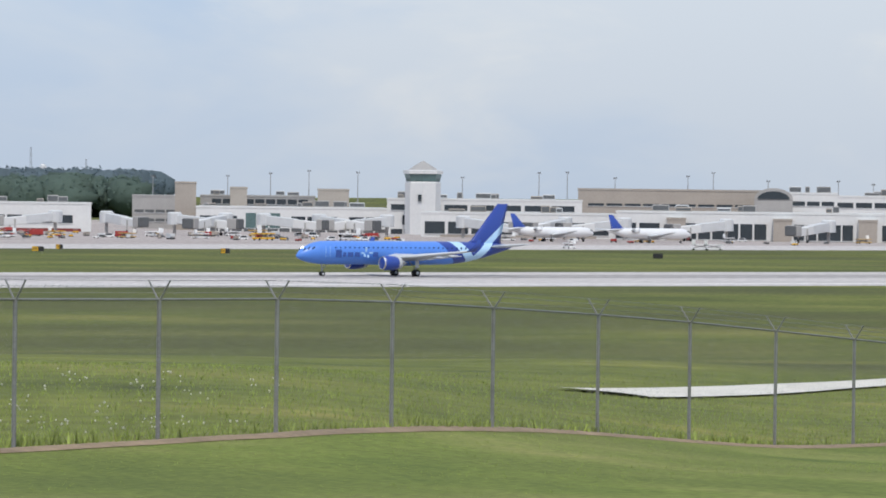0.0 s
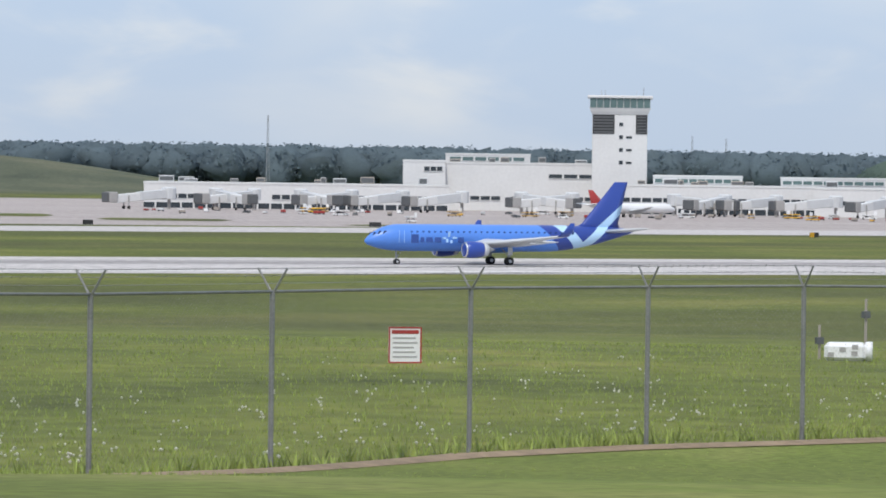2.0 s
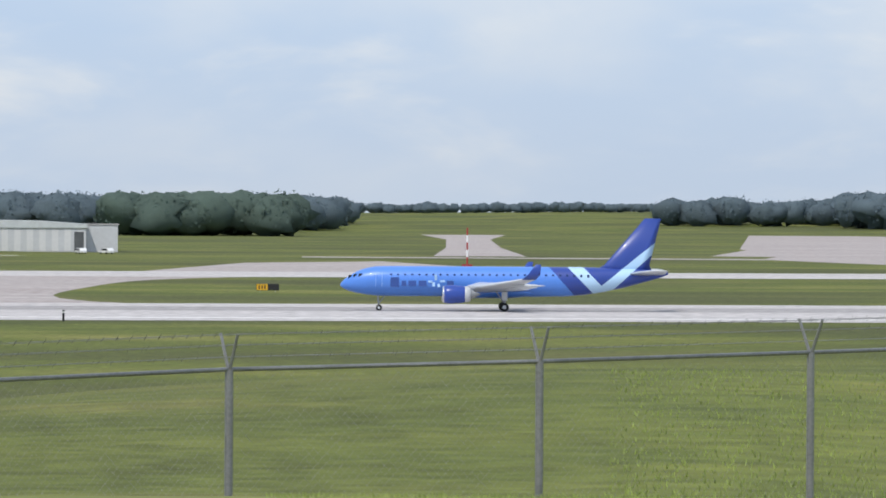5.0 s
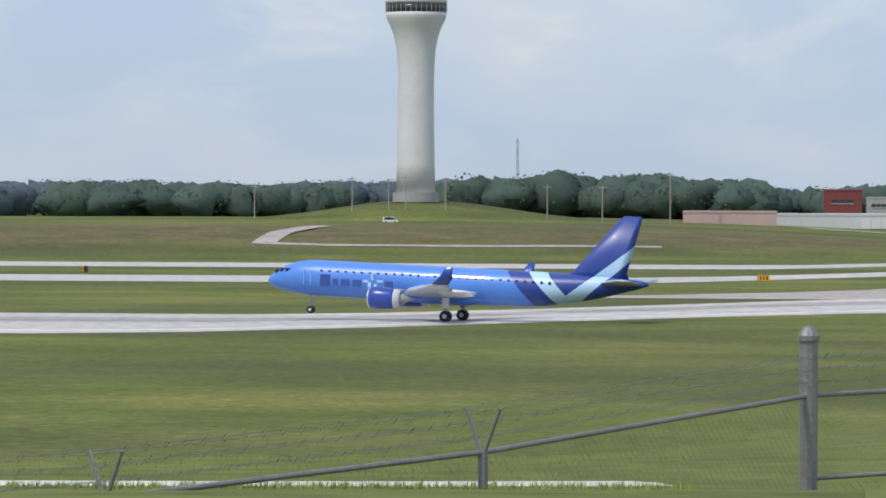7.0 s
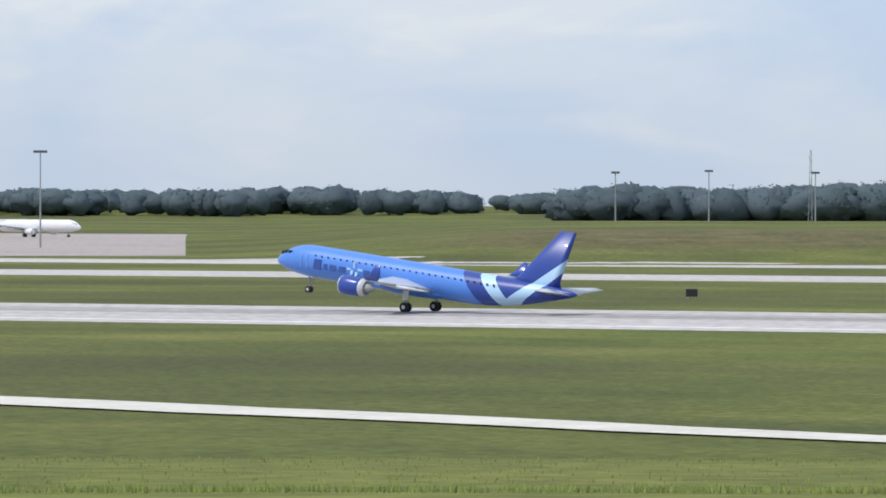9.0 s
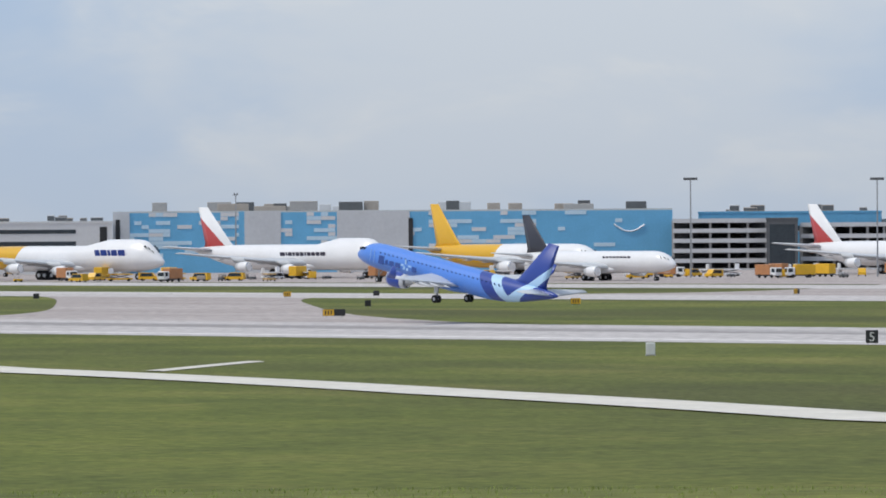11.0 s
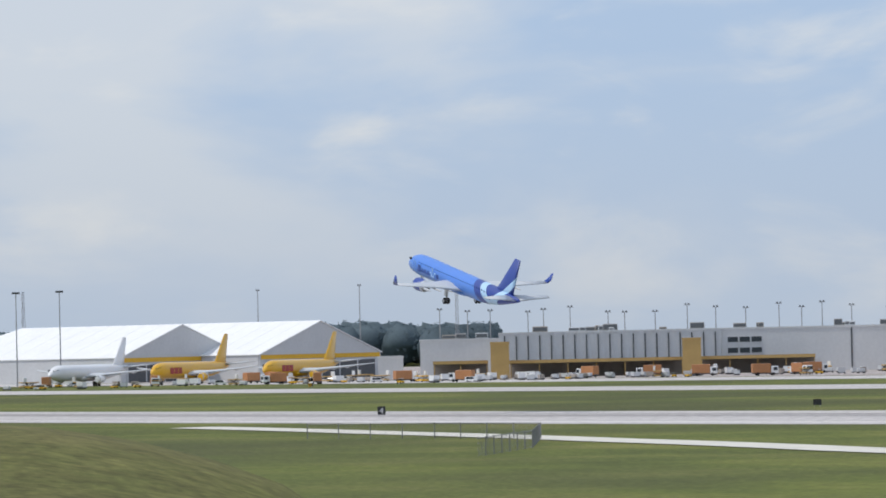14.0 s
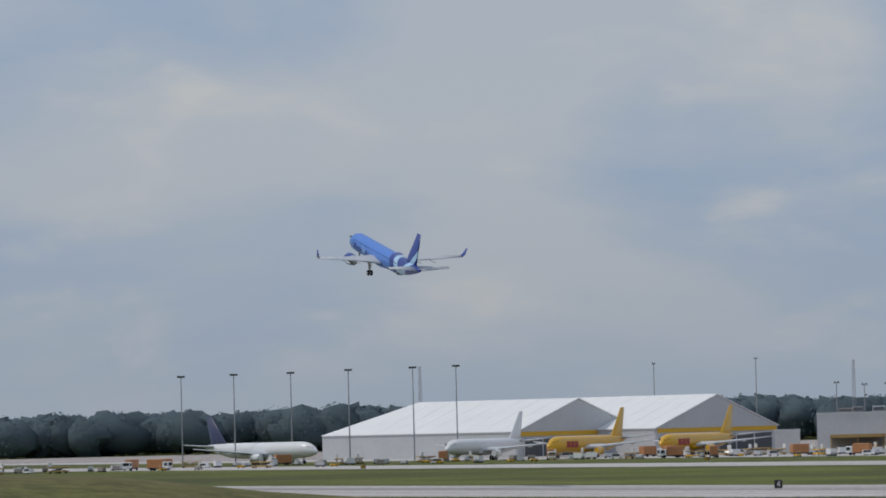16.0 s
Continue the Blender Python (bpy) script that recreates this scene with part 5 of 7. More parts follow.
# cargo hub
def mosaic_hall():
    a0, a1, r, h = -46.05, -39.45, 1500, 18.6
    a, w = (a0 + a1) / 2, px_span(a0, a1, r)
    e = thing("cargo_hub", facing(a, r, 0, 0), "huge blue-panelled cargo hub with a patchwork of pale panels", "building")
    box_part("wall", e, M_SKYBLUE, -w / 2, w / 2, 0, 70, 0, h)
    box_part("roof", e, M_ROOF, -w / 2, w / 2, 0, 70, h, h + .5)
    rnd = random.Random(8)
    cols, zs = int(w / 2.2), 15
    n = 0
    for i in range(cols):
        for j in range(zs):
            u = i / cols
            edge = min(abs(u - .12), abs(u - .44), abs(u - .58), abs(u - .64))
            dens = .62 * math.exp(-((u - .10) / .11) ** 2) + .62 * math.exp(-((u - .40) / .12) ** 2) + .5 * math.exp(-((u - .66) / .1) ** 2) + .04
            if 3 < j and rnd.random() < dens * .42 and n < 290:
                x = -w / 2 + w * u
                ln = rnd.choice([2.2, 4.4, 6.6])
                box_part("panel", e, M_PALEBLUE if rnd.random() < .55 else M_WHITE, x, min(w / 2, x + ln), -.12 - .002 * (n % 7), .05, h * j / zs + .05, h * (j + 1) / zs - .05)
                n += 1
    for u0, u1, material in ((.0, .03, M_LGREY), (.235, .30, M_LGREY), (.40, .53, M_LGREY), (.225, .235, M_SKYBLUE)):
        box_part("plain_bay", e, material, -w / 2 + u0 * w, -w / 2 + u1 * w, -.25, .1, 0, h + .3)
    for u in (.005, .528):
        box_part("dark_slot", e, M_BLACKP, -w / 2 + u * w, -w / 2 + (u + .008) * w, -.35, .1, 5, h - 2)
    # pale curved stroke on the wall
    pts = [(-w / 2 + w * (.895 + .055 * t / 10), 14.4 - 2.2 * math.sin(math.pi * t / 10) * 1.0 - .02 * t) for t in range(11)]
    for (xa, za), (xb, zb) in zip(pts, pts[1:]):
        Geo().tube((xa, -.2, za), (xb, -.2, zb), .22, .22, 5).make("wall_stroke", M_ACWHITE, e)
    for k in range(26):
        x = rnd.uniform(-w / 2 + 2, w / 2 - 8)
        y = rnd.uniform(4, 60)
        box_part("roof_unit", e, rnd.choice([M_GREY, M_TAN, M_LGREY, M_DGREY]), x, x + rnd.uniform(3, 10), y, y + 4, h + .5, h + rnd.uniform(1.8, 3.6), .15)


mosaic_hall()


def garage(a0, a1, r, h, floors, label):
    a, w = (a0 + a1) / 2, px_span(a0, a1, r)
    e = thing("parking_garage", facing(a, r, 0), label, "building")
    for k in range(floors + 1):
        box_part("floor_slab", e, M_GREY, -w / 2, w / 2, 0, 40, h * k / floors - .5 if k else 0, h * k / floors if k else .2)
        box_part("edge_beam", e, M_LGREY, -w / 2, w / 2, -.3, .1, max(0, h * k / floors - .7), h * k / floors + .6)
    n = int(w / 5)
    for k in range(n + 1):
        x = -w / 2 + w * k / n
        for y in (.2, 14):
            box_part("column", e, M_GREY, x - .35, x + .35, y, y + .7, 0, h)
    box_part("inner_wall", e, M_DGREY, -w / 2, w / 2, 24, 24.5, 0, h - .6)
    return e


garage(-39.45, -38.35, 1480, 15.2, 5, "open grey concrete parking garage of five decks")
garage(-37.95, -35.6, 1480, 13.8, 4, "open grey concrete parking garage with stair towers")
hall("glass_stair", -38.35, -37.98, 1470, 14, 16.0, "dark glass stair tower", M_DGREY, [(.1, .9, 2, 14.5, M_GLASS, 1)])
hall("upper_offices", -39.15, -37.0, 1530, 30, 18.2, "blue-clad upper offices over a garage", M_SKYBLUE, [(.05, .95, 12.5, 14, M_GLASS, 12)], clutter=8)
hall("upper_offices", -36.9, -35.95, 1530, 30, 17.6, "blue-clad upper offices over a garage", M_SKYBLUE, [(.05, .95, 12.5, 14, M_GLASS, 6)])
hall("dark_office_tower", -36.4, -35.88, 1500, 14, 25.0, "dark glazed office tower with a slanted roof", M_DGREY, [(.1, .95, 16.5, 18.2, M_GLASS, 3), (.1, .95, 20, 23, M_GLASS, 3)], parapet=.8)
hall("white_office", -48.2, -46.05, 1480, 40, 16.2, "white sorting building with long dark window bands", M_WHITE, [(.02, .80, 9.2, 10.6, M_GLASS, 1), (.02, .80, 13.0, 14.2, M_GLASS, 1), (.93, .97, 4, 15, M_BLACKP, 1)], clutter=9)
hall("plant_block", -49.0, -48.2, 1540, 20, 19.5, "pale rooftop plant block", M_LGREY, clutter=4)
hall("sorting_hall", -52.0, -48.2, 1520, 60, 14.2, "long plain white sorting hall", M_WHITE, [(.02, .13, 6.8, 8.4, M_GLASS, 3), (.02, .13, 10.2, 11.8, M_GLASS, 3), (.4, .405, 1, 14, M_DGREY, 1)], clutter=14)
hall("dock_hall", -54.62, -52.0, 1520, 60, 14.2, "long pale panelled sorting hall with dark ribs", M_WHITE, ribs=19, clutter=10)
hall("dock_hall", -55.55, -54.62, 1530, 40, 12.6, "plain pale end of a sorting hall", M_WHITE, clutter=3)
for a_p in (-54.62, -52.36):
    hall("dock_tower", a_p - .1, a_p + .12, 1490, 6, 11.4, "plain ochre stair tower on a dock front", M_OCHRE)


def canopy(a0, a1, r, z):
    a, w = (a0 + a1) / 2, px_span(a0, a1, r)
    e = thing("dock_canopy", facing(a, r, 0), "long dark dock canopy with a yellow edge", "canopy")
    box_part("deck", e, M_DGREY, -w / 2, w / 2, 0, 16, z, z + .6)
    box_part("edge", e, M_OCHRE, -w / 2, w / 2, -.2, 0, z + .1, z + 1.1)
    for k in range(int(w / 8) + 1):
        x = -w / 2 + .4 + (w - .8) * k / int(w / 8)
        Geo().tube((x, .6, 0), (x, .6, z), .18, .18, 6).make("column", M_OCHRE, e)
    box_part("back_wall", e, M_TAN, -w / 2, w / 2, 15.4, 15.8, 0, z)


canopy(-55.4, -54.75, 1500, 4.6)
canopy(-54.5, -52.45, 1500, 4.4)
canopy(-52.25, -50.9, 1500, 4.4)
canopy(-49.9, -48.6, 1490, 4.8)
hall("white_office", -56.05, -55.75, 1540, 10, 7.6, "small round-roofed white shelter", M_WHITE)


# ---- parked aircraft ----
def parked(az, r, heading, **kw):
    p = at(az, r)
    return airliner(m=pose(p.x, p.y, 0.02, 0, 0, 90 - heading), winglet=kw.pop("winglet", M_ACGREY), **kw)


RED_FIN = two_tone("red_and_gold_fin", (0.80, 0.80, 0.80), (0.45, 0.05, 0.045), 48.6, 36.0, -1.2)
YEL = (0.72, 0.40, 0.015)
M_DHLBODY = mat("yellow_aircraft_paint", YEL, 0.3, var=0.05, scale=0.3, coat=0.3)
M_DHLRED = two_tone("yellow_and_red_aircraft_paint", YEL, YEL, 99, 20)
POLAR = two_tone("white_and_yellow_aircraft_paint", (0.80, 0.80, 0.80), YEL, 50.0, 36.0, 0.5)
WHITE_YEL = two_tone("white_and_yellow_freighter_paint", (0.80, 0.80, 0.80), YEL, 33.0, 27.0, 0.4)
M_BROWNFIN = mat("black_fin_paint", (0.025, 0.025, 0.035), 0.35, var=0.05, scale=0.4, coat=0.3)
M_NAVY = mat("navy_fin_paint", (0.03, 0.04, 0.10), 0.35, var=0.05, scale=0.4, coat=0.3)
M_DKTEXT = mat("dark_lettering", (0.05, 0.045, 0.07), 0.5, var=0.05)


def word(s0, widths, z0, z1, material, gap=.35):
    """Plain bars the size of a painted word."""
    out, s = [], s0
    for w in widths:
        out.append((s, s + w, z0, z1, material))
        s += w + gap
    return out


def jumbo(az, r, heading, label, body, fin, bars):
    return parked(az, r, heading, name="cargo_jet", label=label, L=70.7, R=3.25, zc=5.6, span=62.0, xg=36.0, fin_top=19.3,
                  engines=[(11.7, 23.5, 1.35, 2.5), (-11.7, 23.5, 1.35, 2.5), (20.8, 31.5, 1.35, 3.2), (-20.8, 31.5, 1.35, 3.2)],
                  body=body, fin=fin, hump=1.7, tri=True, bars=bars, group="parked jumbo freighters", sweep=.68, nacelle=M_ACWHITE)


def widebody(az, r, heading, label, body, fin, bars=(), s=1.0, nac=None, group="parked freighters"):
    return parked(az, r, heading, name="cargo_jet", label=label, L=54.5 * s, R=2.52 * s, zc=4.6 * s, span=47.0 * s, xg=27.0 * s, fin_top=16.2 * s,
                  engines=[(7.9 * s, 18.6 * s, 1.32 * s, 2.3 * s), (-7.9 * s, 18.6 * s, 1.32 * s, 2.3 * s)], body=body, fin=fin, tri=False, bars=bars, group=group, sweep=.56, nacelle=nac or body)


jumbo(-43.98, 1310, 88, "white four-engined jumbo freighter with a red and gold tail", M_ACWHITE, RED_FIN, word(20, [1.7, 1.3, 1.2, 1.2, .6, 1.2, 1.2, .8, 1.3, .5, 1.7], 5.4, 7.0, M_DKTEXT))
jumbo(-36.82, 1330, 95, "white four-engined jumbo freighter with a red and gold tail", M_ACWHITE, RED_FIN, word(20, [1.7, 1.3, 1.2, 1.2, .6, 1.2, 1.2, .8, 1.3, .5, 1.7], 5.4, 7.0, M_DKTEXT))
jumbo(-46.72, 1300, 81, "white jumbo freighter with a yellow stern and tail", POLAR, M_DHLBODY, word(10.5, [2.2, 1.9, .8, 2.0, 1.6], 5.0, 8.0, M_DKBLUE))
widebody(-47.95, 1420, 85, "yellow twin-engined freighter with red marks", M_DHLBODY, M_DHLBODY, word(14, [2.4, 2.2, 2.0], 4.2, 5.6, M_RED), 1.05)
widebody(-40.35, 1190, 95, "white twin-engined freighter with a black tail", M_ACWHITE, M_BROWNFIN, word(13, [1, .9, .9, .9, .9, .8, .8, .8], 5.2, 6.0, M_DKTEXT), 1.0)
widebody(-41.35, 1300, 95, "white freighter with a yellow stern and tail", WHITE_YEL, M_DHLBODY, word(37, [2.0, 1.8], 4.4, 5.6, M_RED), 1.22)
widebody(-58.25, 1560, 150, "yellow twin-engined freighter with red marks before a hangar", M_DHLBODY, M_DHLBODY, word(8, [2.4, 2.4, 2.2], 3.4, 5.4, M_RED), .98)
widebody(-56.95, 1560, 150, "yellow twin-engined freighter with red marks before a hangar", M_DHLBODY, M_DHLBODY, word(8, [2.4, 2.4, 2.2], 3.4, 5.4, M_RED), .98)
widebody(-59.45, 1560, 150, "plain white twin-engined freighter with an open cargo door", M_ACWHITE, M_ACWHITE, (), .95)
widebody(-62.1, 1600, 75, "white twin-engined freighter with a navy tail", M_ACWHITE, M_NAVY, (), 1.0)
for az, hd, fin in ((-34.85, 95, M_NAVY), (-34.35, -85, M_NAVY), (-33.3, 95, M_ACWHITE)):
    widebody(az, 1620, hd, "distant white twin-engined freighter", M_ACWHITE, fin, (), .8, group="distant freighters")


def regional(az, r, heading, label, fin):
    return parked(az, r, heading, name="regional_jet", label=label, L=32.5, R=1.35, zc=2.6, span=24.0, xg=17.5, fin_top=7.6,
                  engines=[(2.3, 22.5, .68, 3.4), (-2.3, 22.5, .68, 3.4)], body=M_ACWHITE, fin=fin, windows=0, group="regional jets at the gates", aft_engines=True, detail=18)


regional(34.1, 1330, 80, "white regional jet with a blue tail at a gate", M_DKBLUE)
regional(35.25, 1320, 80, "white regional jet with a blue tail at a gate", M_DKBLUE)
regional(24.15, 1370, 75, "white regional jet with a red tail at a gate", M_RED)


# ---- gates and vehicles ----
def jet_bridge(az, r, turn, label="pale jet bridge on a rolling support"):
    e = thing("jet_bridge", facing(az, r, 0, turn), label, "jet bridge", "jet bridges")
    Geo().lathe([(2.1, 3.0), (2.1, 6.2), (1.6, 6.6)], 12).make("rotunda", M_LGREY, e)
    Geo().tube((0, 0, 0), (0, 0, 3.0), .5, .5, 10).make("column", M_GREY, e)
    for k in range(2):
        g = Geo().box(0, -1.3 + .12 * k, -1.3 + .1 * k, 9.5, 1.3 - .12 * k, 1.3 - .1 * k, .12)
        g.turn(Matrix.Translation((1 + 8.2 * k, 0, 4.6 - .8 * k)) @ Matrix.Rotation(radians(5), 4, "Y"))
        g.make("tunnel", M_WHITE if k else M_LGREY, e)
    box_part("cab", e, M_GREY, 18.3, 21.2, -1.9, 1.9, 1.9, 5.0, .2)
    box_part("cab_canopy", e, M_DGREY, 20.6, 22.0, -1.7, 1.7, 2.0, 4.9, .2)
    for sd in (1, -1):
        Geo().tube((14.5, sd * 1.5, .5), (14.5, sd * 1.5, 4.0), .2, .2, 8).make("lift_leg", M_GREY, e)
        wheel(e, 14.5, sd * 1.5, .5, .5, .4, False)
    return e


first = None
rj = random.Random(5)
for k, az in enumerate((18.75, 19.3, 19.75, 20.3, 20.9, 21.5, 22.2, 22.9, 23.5, 24.7, 25.3, 25.9, 26.6, 27.2, 28.3, 28.9, 29.7, 30.3, 30.75, 31.4, 32.2, 33.1, 34.3, 35.0, 36.2, 37.4, 38.3)):
    r = 1440 if az < 29 else 1400
    m = facing(az, r, 0, rj.choice([-150, -120, -60, -30, -40, -140]))
    if first is None:
        first = jet_bridge(az, r, -150)
    else:
        copy_thing(first, m)


def truck(colour, kind):
    """Ground vehicles; x ahead."""
    names = {"tug": "baggage_tug", "van": "van", "box": "box_truck", "fire": "fire_truck", "loader": "cargo_loader", "cart": "baggage_cart", "car": "car"}
    words = {"tug": "baggage tug with an open cab", "van": "service van", "box": "high-bodied service truck", "fire": "large airfield truck",
             "loader": "container loader with a raised deck", "cart": "covered baggage cart", "car": "parked car"}
    e = thing(names[kind], pose(0, 0, 0), "", names[kind].replace("_", " "), "apron " + names[kind].replace("_", " ") + "s")
    if kind in ("van", "box", "fire", "car"):
        L, W, H = {"van": (5.2, 2.0, 2.1), "box": (7.5, 2.4, 3.4), "fire": (9.5, 2.8, 3.5), "car": (4.6, 1.8, 1.5)}[kind]
        cab = {"van": .9, "box": 2.1, "fire": 2.6, "car": .9}[kind]
        if kind in ("van", "car"):
            hh = H * (.55 if kind == "car" else .5)
            Geo().prism([(-L / 2, .35), (L / 2, .35), (L / 2, hh), (L / 2 - cab * .9, hh + .05), (L / 2 - cab * 1.7, H), (-L / 2 + (.7 if kind == "car" else .1), H), (-L / 2, hh)], -W / 2, W / 2).make("body", colour, e)
            for sd in (1, -1):
                Geo().prism([(L / 2 - cab * 1.1, hh + .05), (L / 2 - cab * 1.7, H - .15), (-L / 2 + .8, H - .15), (-L / 2 + .4, hh + .05)], sd * W / 2 - .02, sd * W / 2 + .02).make("side_window", M_GLASS, e)
        else:
            box_part("cab", e, colour if kind == "fire" else M_ACWHITE, L / 2 - cab, L / 2, -W / 2, W / 2, .6, H * .78, .15)
            box_part("windscreen", e, M_GLASS, L / 2 - .1, L / 2 + .03, -W / 2 + .2, W / 2 - .2, H * .42, H * .7)
            for sd in (1, -1):
                box_part("side_window", e, M_GLASS, L / 2 - cab * .7, L / 2 - .3, sd * W / 2 - .03, sd * W / 2 + .03, H * .42, H * .7)
            box_part("body", e, colour, -L / 2, L / 2 - cab - .1, -W / 2, W / 2, .8, H, .1)
            box_part("chassis", e, M_DGREY, -L / 2, L / 2 - .3, -W / 2 + .4, W / 2 - .4, .5, .85)
        wr = .34 if kind in ("car", "van") else .5
        for x in (-L / 2 + L * .2, L / 2 - L * .2):
            for sd in (1, -1):
                wheel(e, x, sd * (W / 2 - .12), wr, wr, .26, False)
    elif kind == "tug":
        box_part("body", e, colour, -1.6, 1.6, -.85, .85, .35, 1.1, .12)
        box_part("canopy", e, M_LGREY, -1.3, .4, -.8, .8, 1.85, 2.0, .05)
        for x in (-1.2, .3):
            for sd in (1, -1):
                Geo().tube((x, sd * .7, 1.0), (x, sd * .7, 1.9), .05, .05, 5).make("canopy_post", M_DGREY, e)
        for x in (-1.0, 1.0):
            for sd in (1, -1):
                wheel(e, x, sd * .8, .36, .36, .24, False)
    elif kind == "cart":
        box_part("bed", e, M_DGREY, -1.7, 1.7, -.85, .85, .5, .7, .04)
        box_part("cover", e, colour, -1.6, 1.6, -.8, .8, .7, 2.0, .15)
        for x in (-1.2, 1.2):
            for sd in (1, -1):
                wheel(e, x, sd * .75, .28, .28, .18, False)
    elif kind == "loader":
        box_part("deck", e, colour, -4.5, 4.5, -1.6, 1.6, 2.3, 2.7, .06)
        box_part("base", e, colour, -4.5, 4.5, -1.4, 1.4, .5, 1.1, .08)
        for a, b in (((-3.5, 1.1), (3.0, 2.3)), ((3.0, 1.1), (-3.5, 2.3))):
            for sd in (1, -1):
                Geo().tube((a[0], sd * 1.2, a[1]), (b[0], sd * 1.2, b[1]), .14, .14, 6).make("scissor_arm", M_DGREY, e)
        box_part("operator_cab", e, M_ACWHITE, 2.6, 4.2, 1.0, 1.9, 2.7, 4.6, .1)
        for x in (-3.2, 3.2):
            for sd in (1, -1):
                wheel(e, x, sd * 1.3, .45, .45, .3, False)
    c = {M_RED: "red", M_YELLOW: "yellow", M_ACWHITE: "white", M_BLUE: "blue", M_ORANGE: "orange", M_DGREY: "dark grey", M_TAN: "tan", M_LGREY: "pale grey", M_OCHRE: "ochre"}[colour]
    e["label"] = f"{c} {words[kind]} parked on the concrete"
    return e


def container(material, label):
    e = thing("freight_container", pose(0, 0, 0), label, "container", "freight containers")
    Geo().prism([(-1.5, .5), (1.0, .5), (1.5, 1.0), (1.5, 2.1), (-1.5, 2.1)], -1.0, 1.0).make("shell", material, e)
    box_part("dolly", e, M_DGREY, -1.6, 1.6, -1.1, 1.1, .3, .5)
    Geo().tube((-1.1, -1, .22), (-1.1, 1, .22), .22, .22, 10).tube((1.1, -1, .22), (1.1, 1, .22), .22, .22, 10).make("rollers", M_BLACK, e)
    return e


def scatter():
    rnd = random.Random(21)
    protos = {}

    def put(kind, colour, az, r, turn=None, z=None):
        p = at(az, r)
        z = max(0.03, ground_z(p.x, p.y)) + .01 if z is None else z
        m = pose(p.x, p.y, z, 0, 0, rnd.uniform(0, 360) if turn is None else turn)
        if az > 15:
            m = m @ Matrix.Scale(.72, 4)
        if (kind, colour) not in protos:
            if kind == "uld":
                protos[kind, colour] = container(colour, {M_LGREY: "pale metal", M_ACWHITE: "white", M_BLUE: "blue", M_TAN: "tan"}[colour] + " air freight container on a dolly")
            else:
                protos[kind, colour] = truck(colour, kind)
            protos[kind, colour].matrix_world = m
        else:
            copy_thing(protos[kind, colour], m)

    # service park before the terminal: red trucks and yellow loaders
    for az in (27.75, 28.05, 29.1, 32.0):
        put("fire", M_RED, az, rnd.uniform(1270, 1330))
    small = [("loader", M_OCHRE), ("loader", M_YELLOW), ("tug", M_YELLOW), ("tug", M_DGREY), ("tug", M_ACWHITE), ("cart", M_TAN), ("cart", M_LGREY), ("loader", M_ACWHITE),
             ("uld", M_TAN), ("uld", M_LGREY), ("cart", M_RED), ("van", M_ACWHITE), ("tug", M_RED), ("car", M_DGREY)]
    for k in range(75):
        put(*rnd.choice(small), rnd.uniform(27.6, 32.4), rnd.uniform(1240, 1400))
    for k in range(80):
        put(*rnd.choice(small), rnd.uniform(18.3, 28.6), rnd.uniform(1300, 1430))
    for k in range(26):
        put(*rnd.choice(small), rnd.uniform(32, 38.5), rnd.uniform(1300, 1400))
    for az in (34.35, 35.9, 36.05, 21.6):
        put("loader", M_ACWHITE, az, 1150)
    # cargo apron
    for k in range(70):
        put(*rnd.choice([("loader", M_YELLOW), ("loader", M_OCHRE), ("tug", M_YELLOW), ("box", M_YELLOW), ("van", M_YELLOW), ("cart", M_TAN), ("tug", M_DGREY), ("loader", M_ACWHITE), ("box", M_ORANGE)]), rnd.uniform(-47.2, -36.5), rnd.uniform(1225, 1290))
    for k in range(100):
        put("uld", rnd.choice([M_LGREY, M_ACWHITE, M_LGREY, M_TAN]), rnd.uniform(-55.4, -47.4), rnd.uniform(1400, 1480))
    for k in range(46):
        put("uld", rnd.choice([M_BLUE, M_BLUE, M_LGREY]), rnd.uniform(-49.4, -47.7), rnd.uniform(1290, 1340))
    for k in range(60):
        put(*rnd.choice([("loader", M_YELLOW), ("loader", M_OCHRE), ("tug", M_YELLOW), ("cart", M_TAN), ("box", M_ORANGE), ("cart", M_LGREY)]), rnd.uniform(-56, -47), rnd.uniform(1390, 1470))
    for k in range(110):
        put(*rnd.choice([("uld", M_LGREY), ("uld", M_ACWHITE), ("uld", M_TAN), ("loader", M_OCHRE), ("tug", M_YELLOW), ("cart", M_TAN), ("box", M_ORANGE), ("van", M_ACWHITE), ("cart", M_LGREY)]), rnd.uniform(-66, -56), rnd.uniform(1440, 1545))
    put("van", M_ACWHITE, -54.95, 1400, 30)
    for az in (-19.6, -19.4, -18.95, -18.7):
        put("car", M_ACWHITE if az != -18.95 else M_DGREY, az, 1035, 19)
    put("van", M_ACWHITE, -12.6, 1180, 12)
    for az in (-2.2, -1.9, -3.4):
        put("car", M_ACWHITE, az, 1240)


scatter()


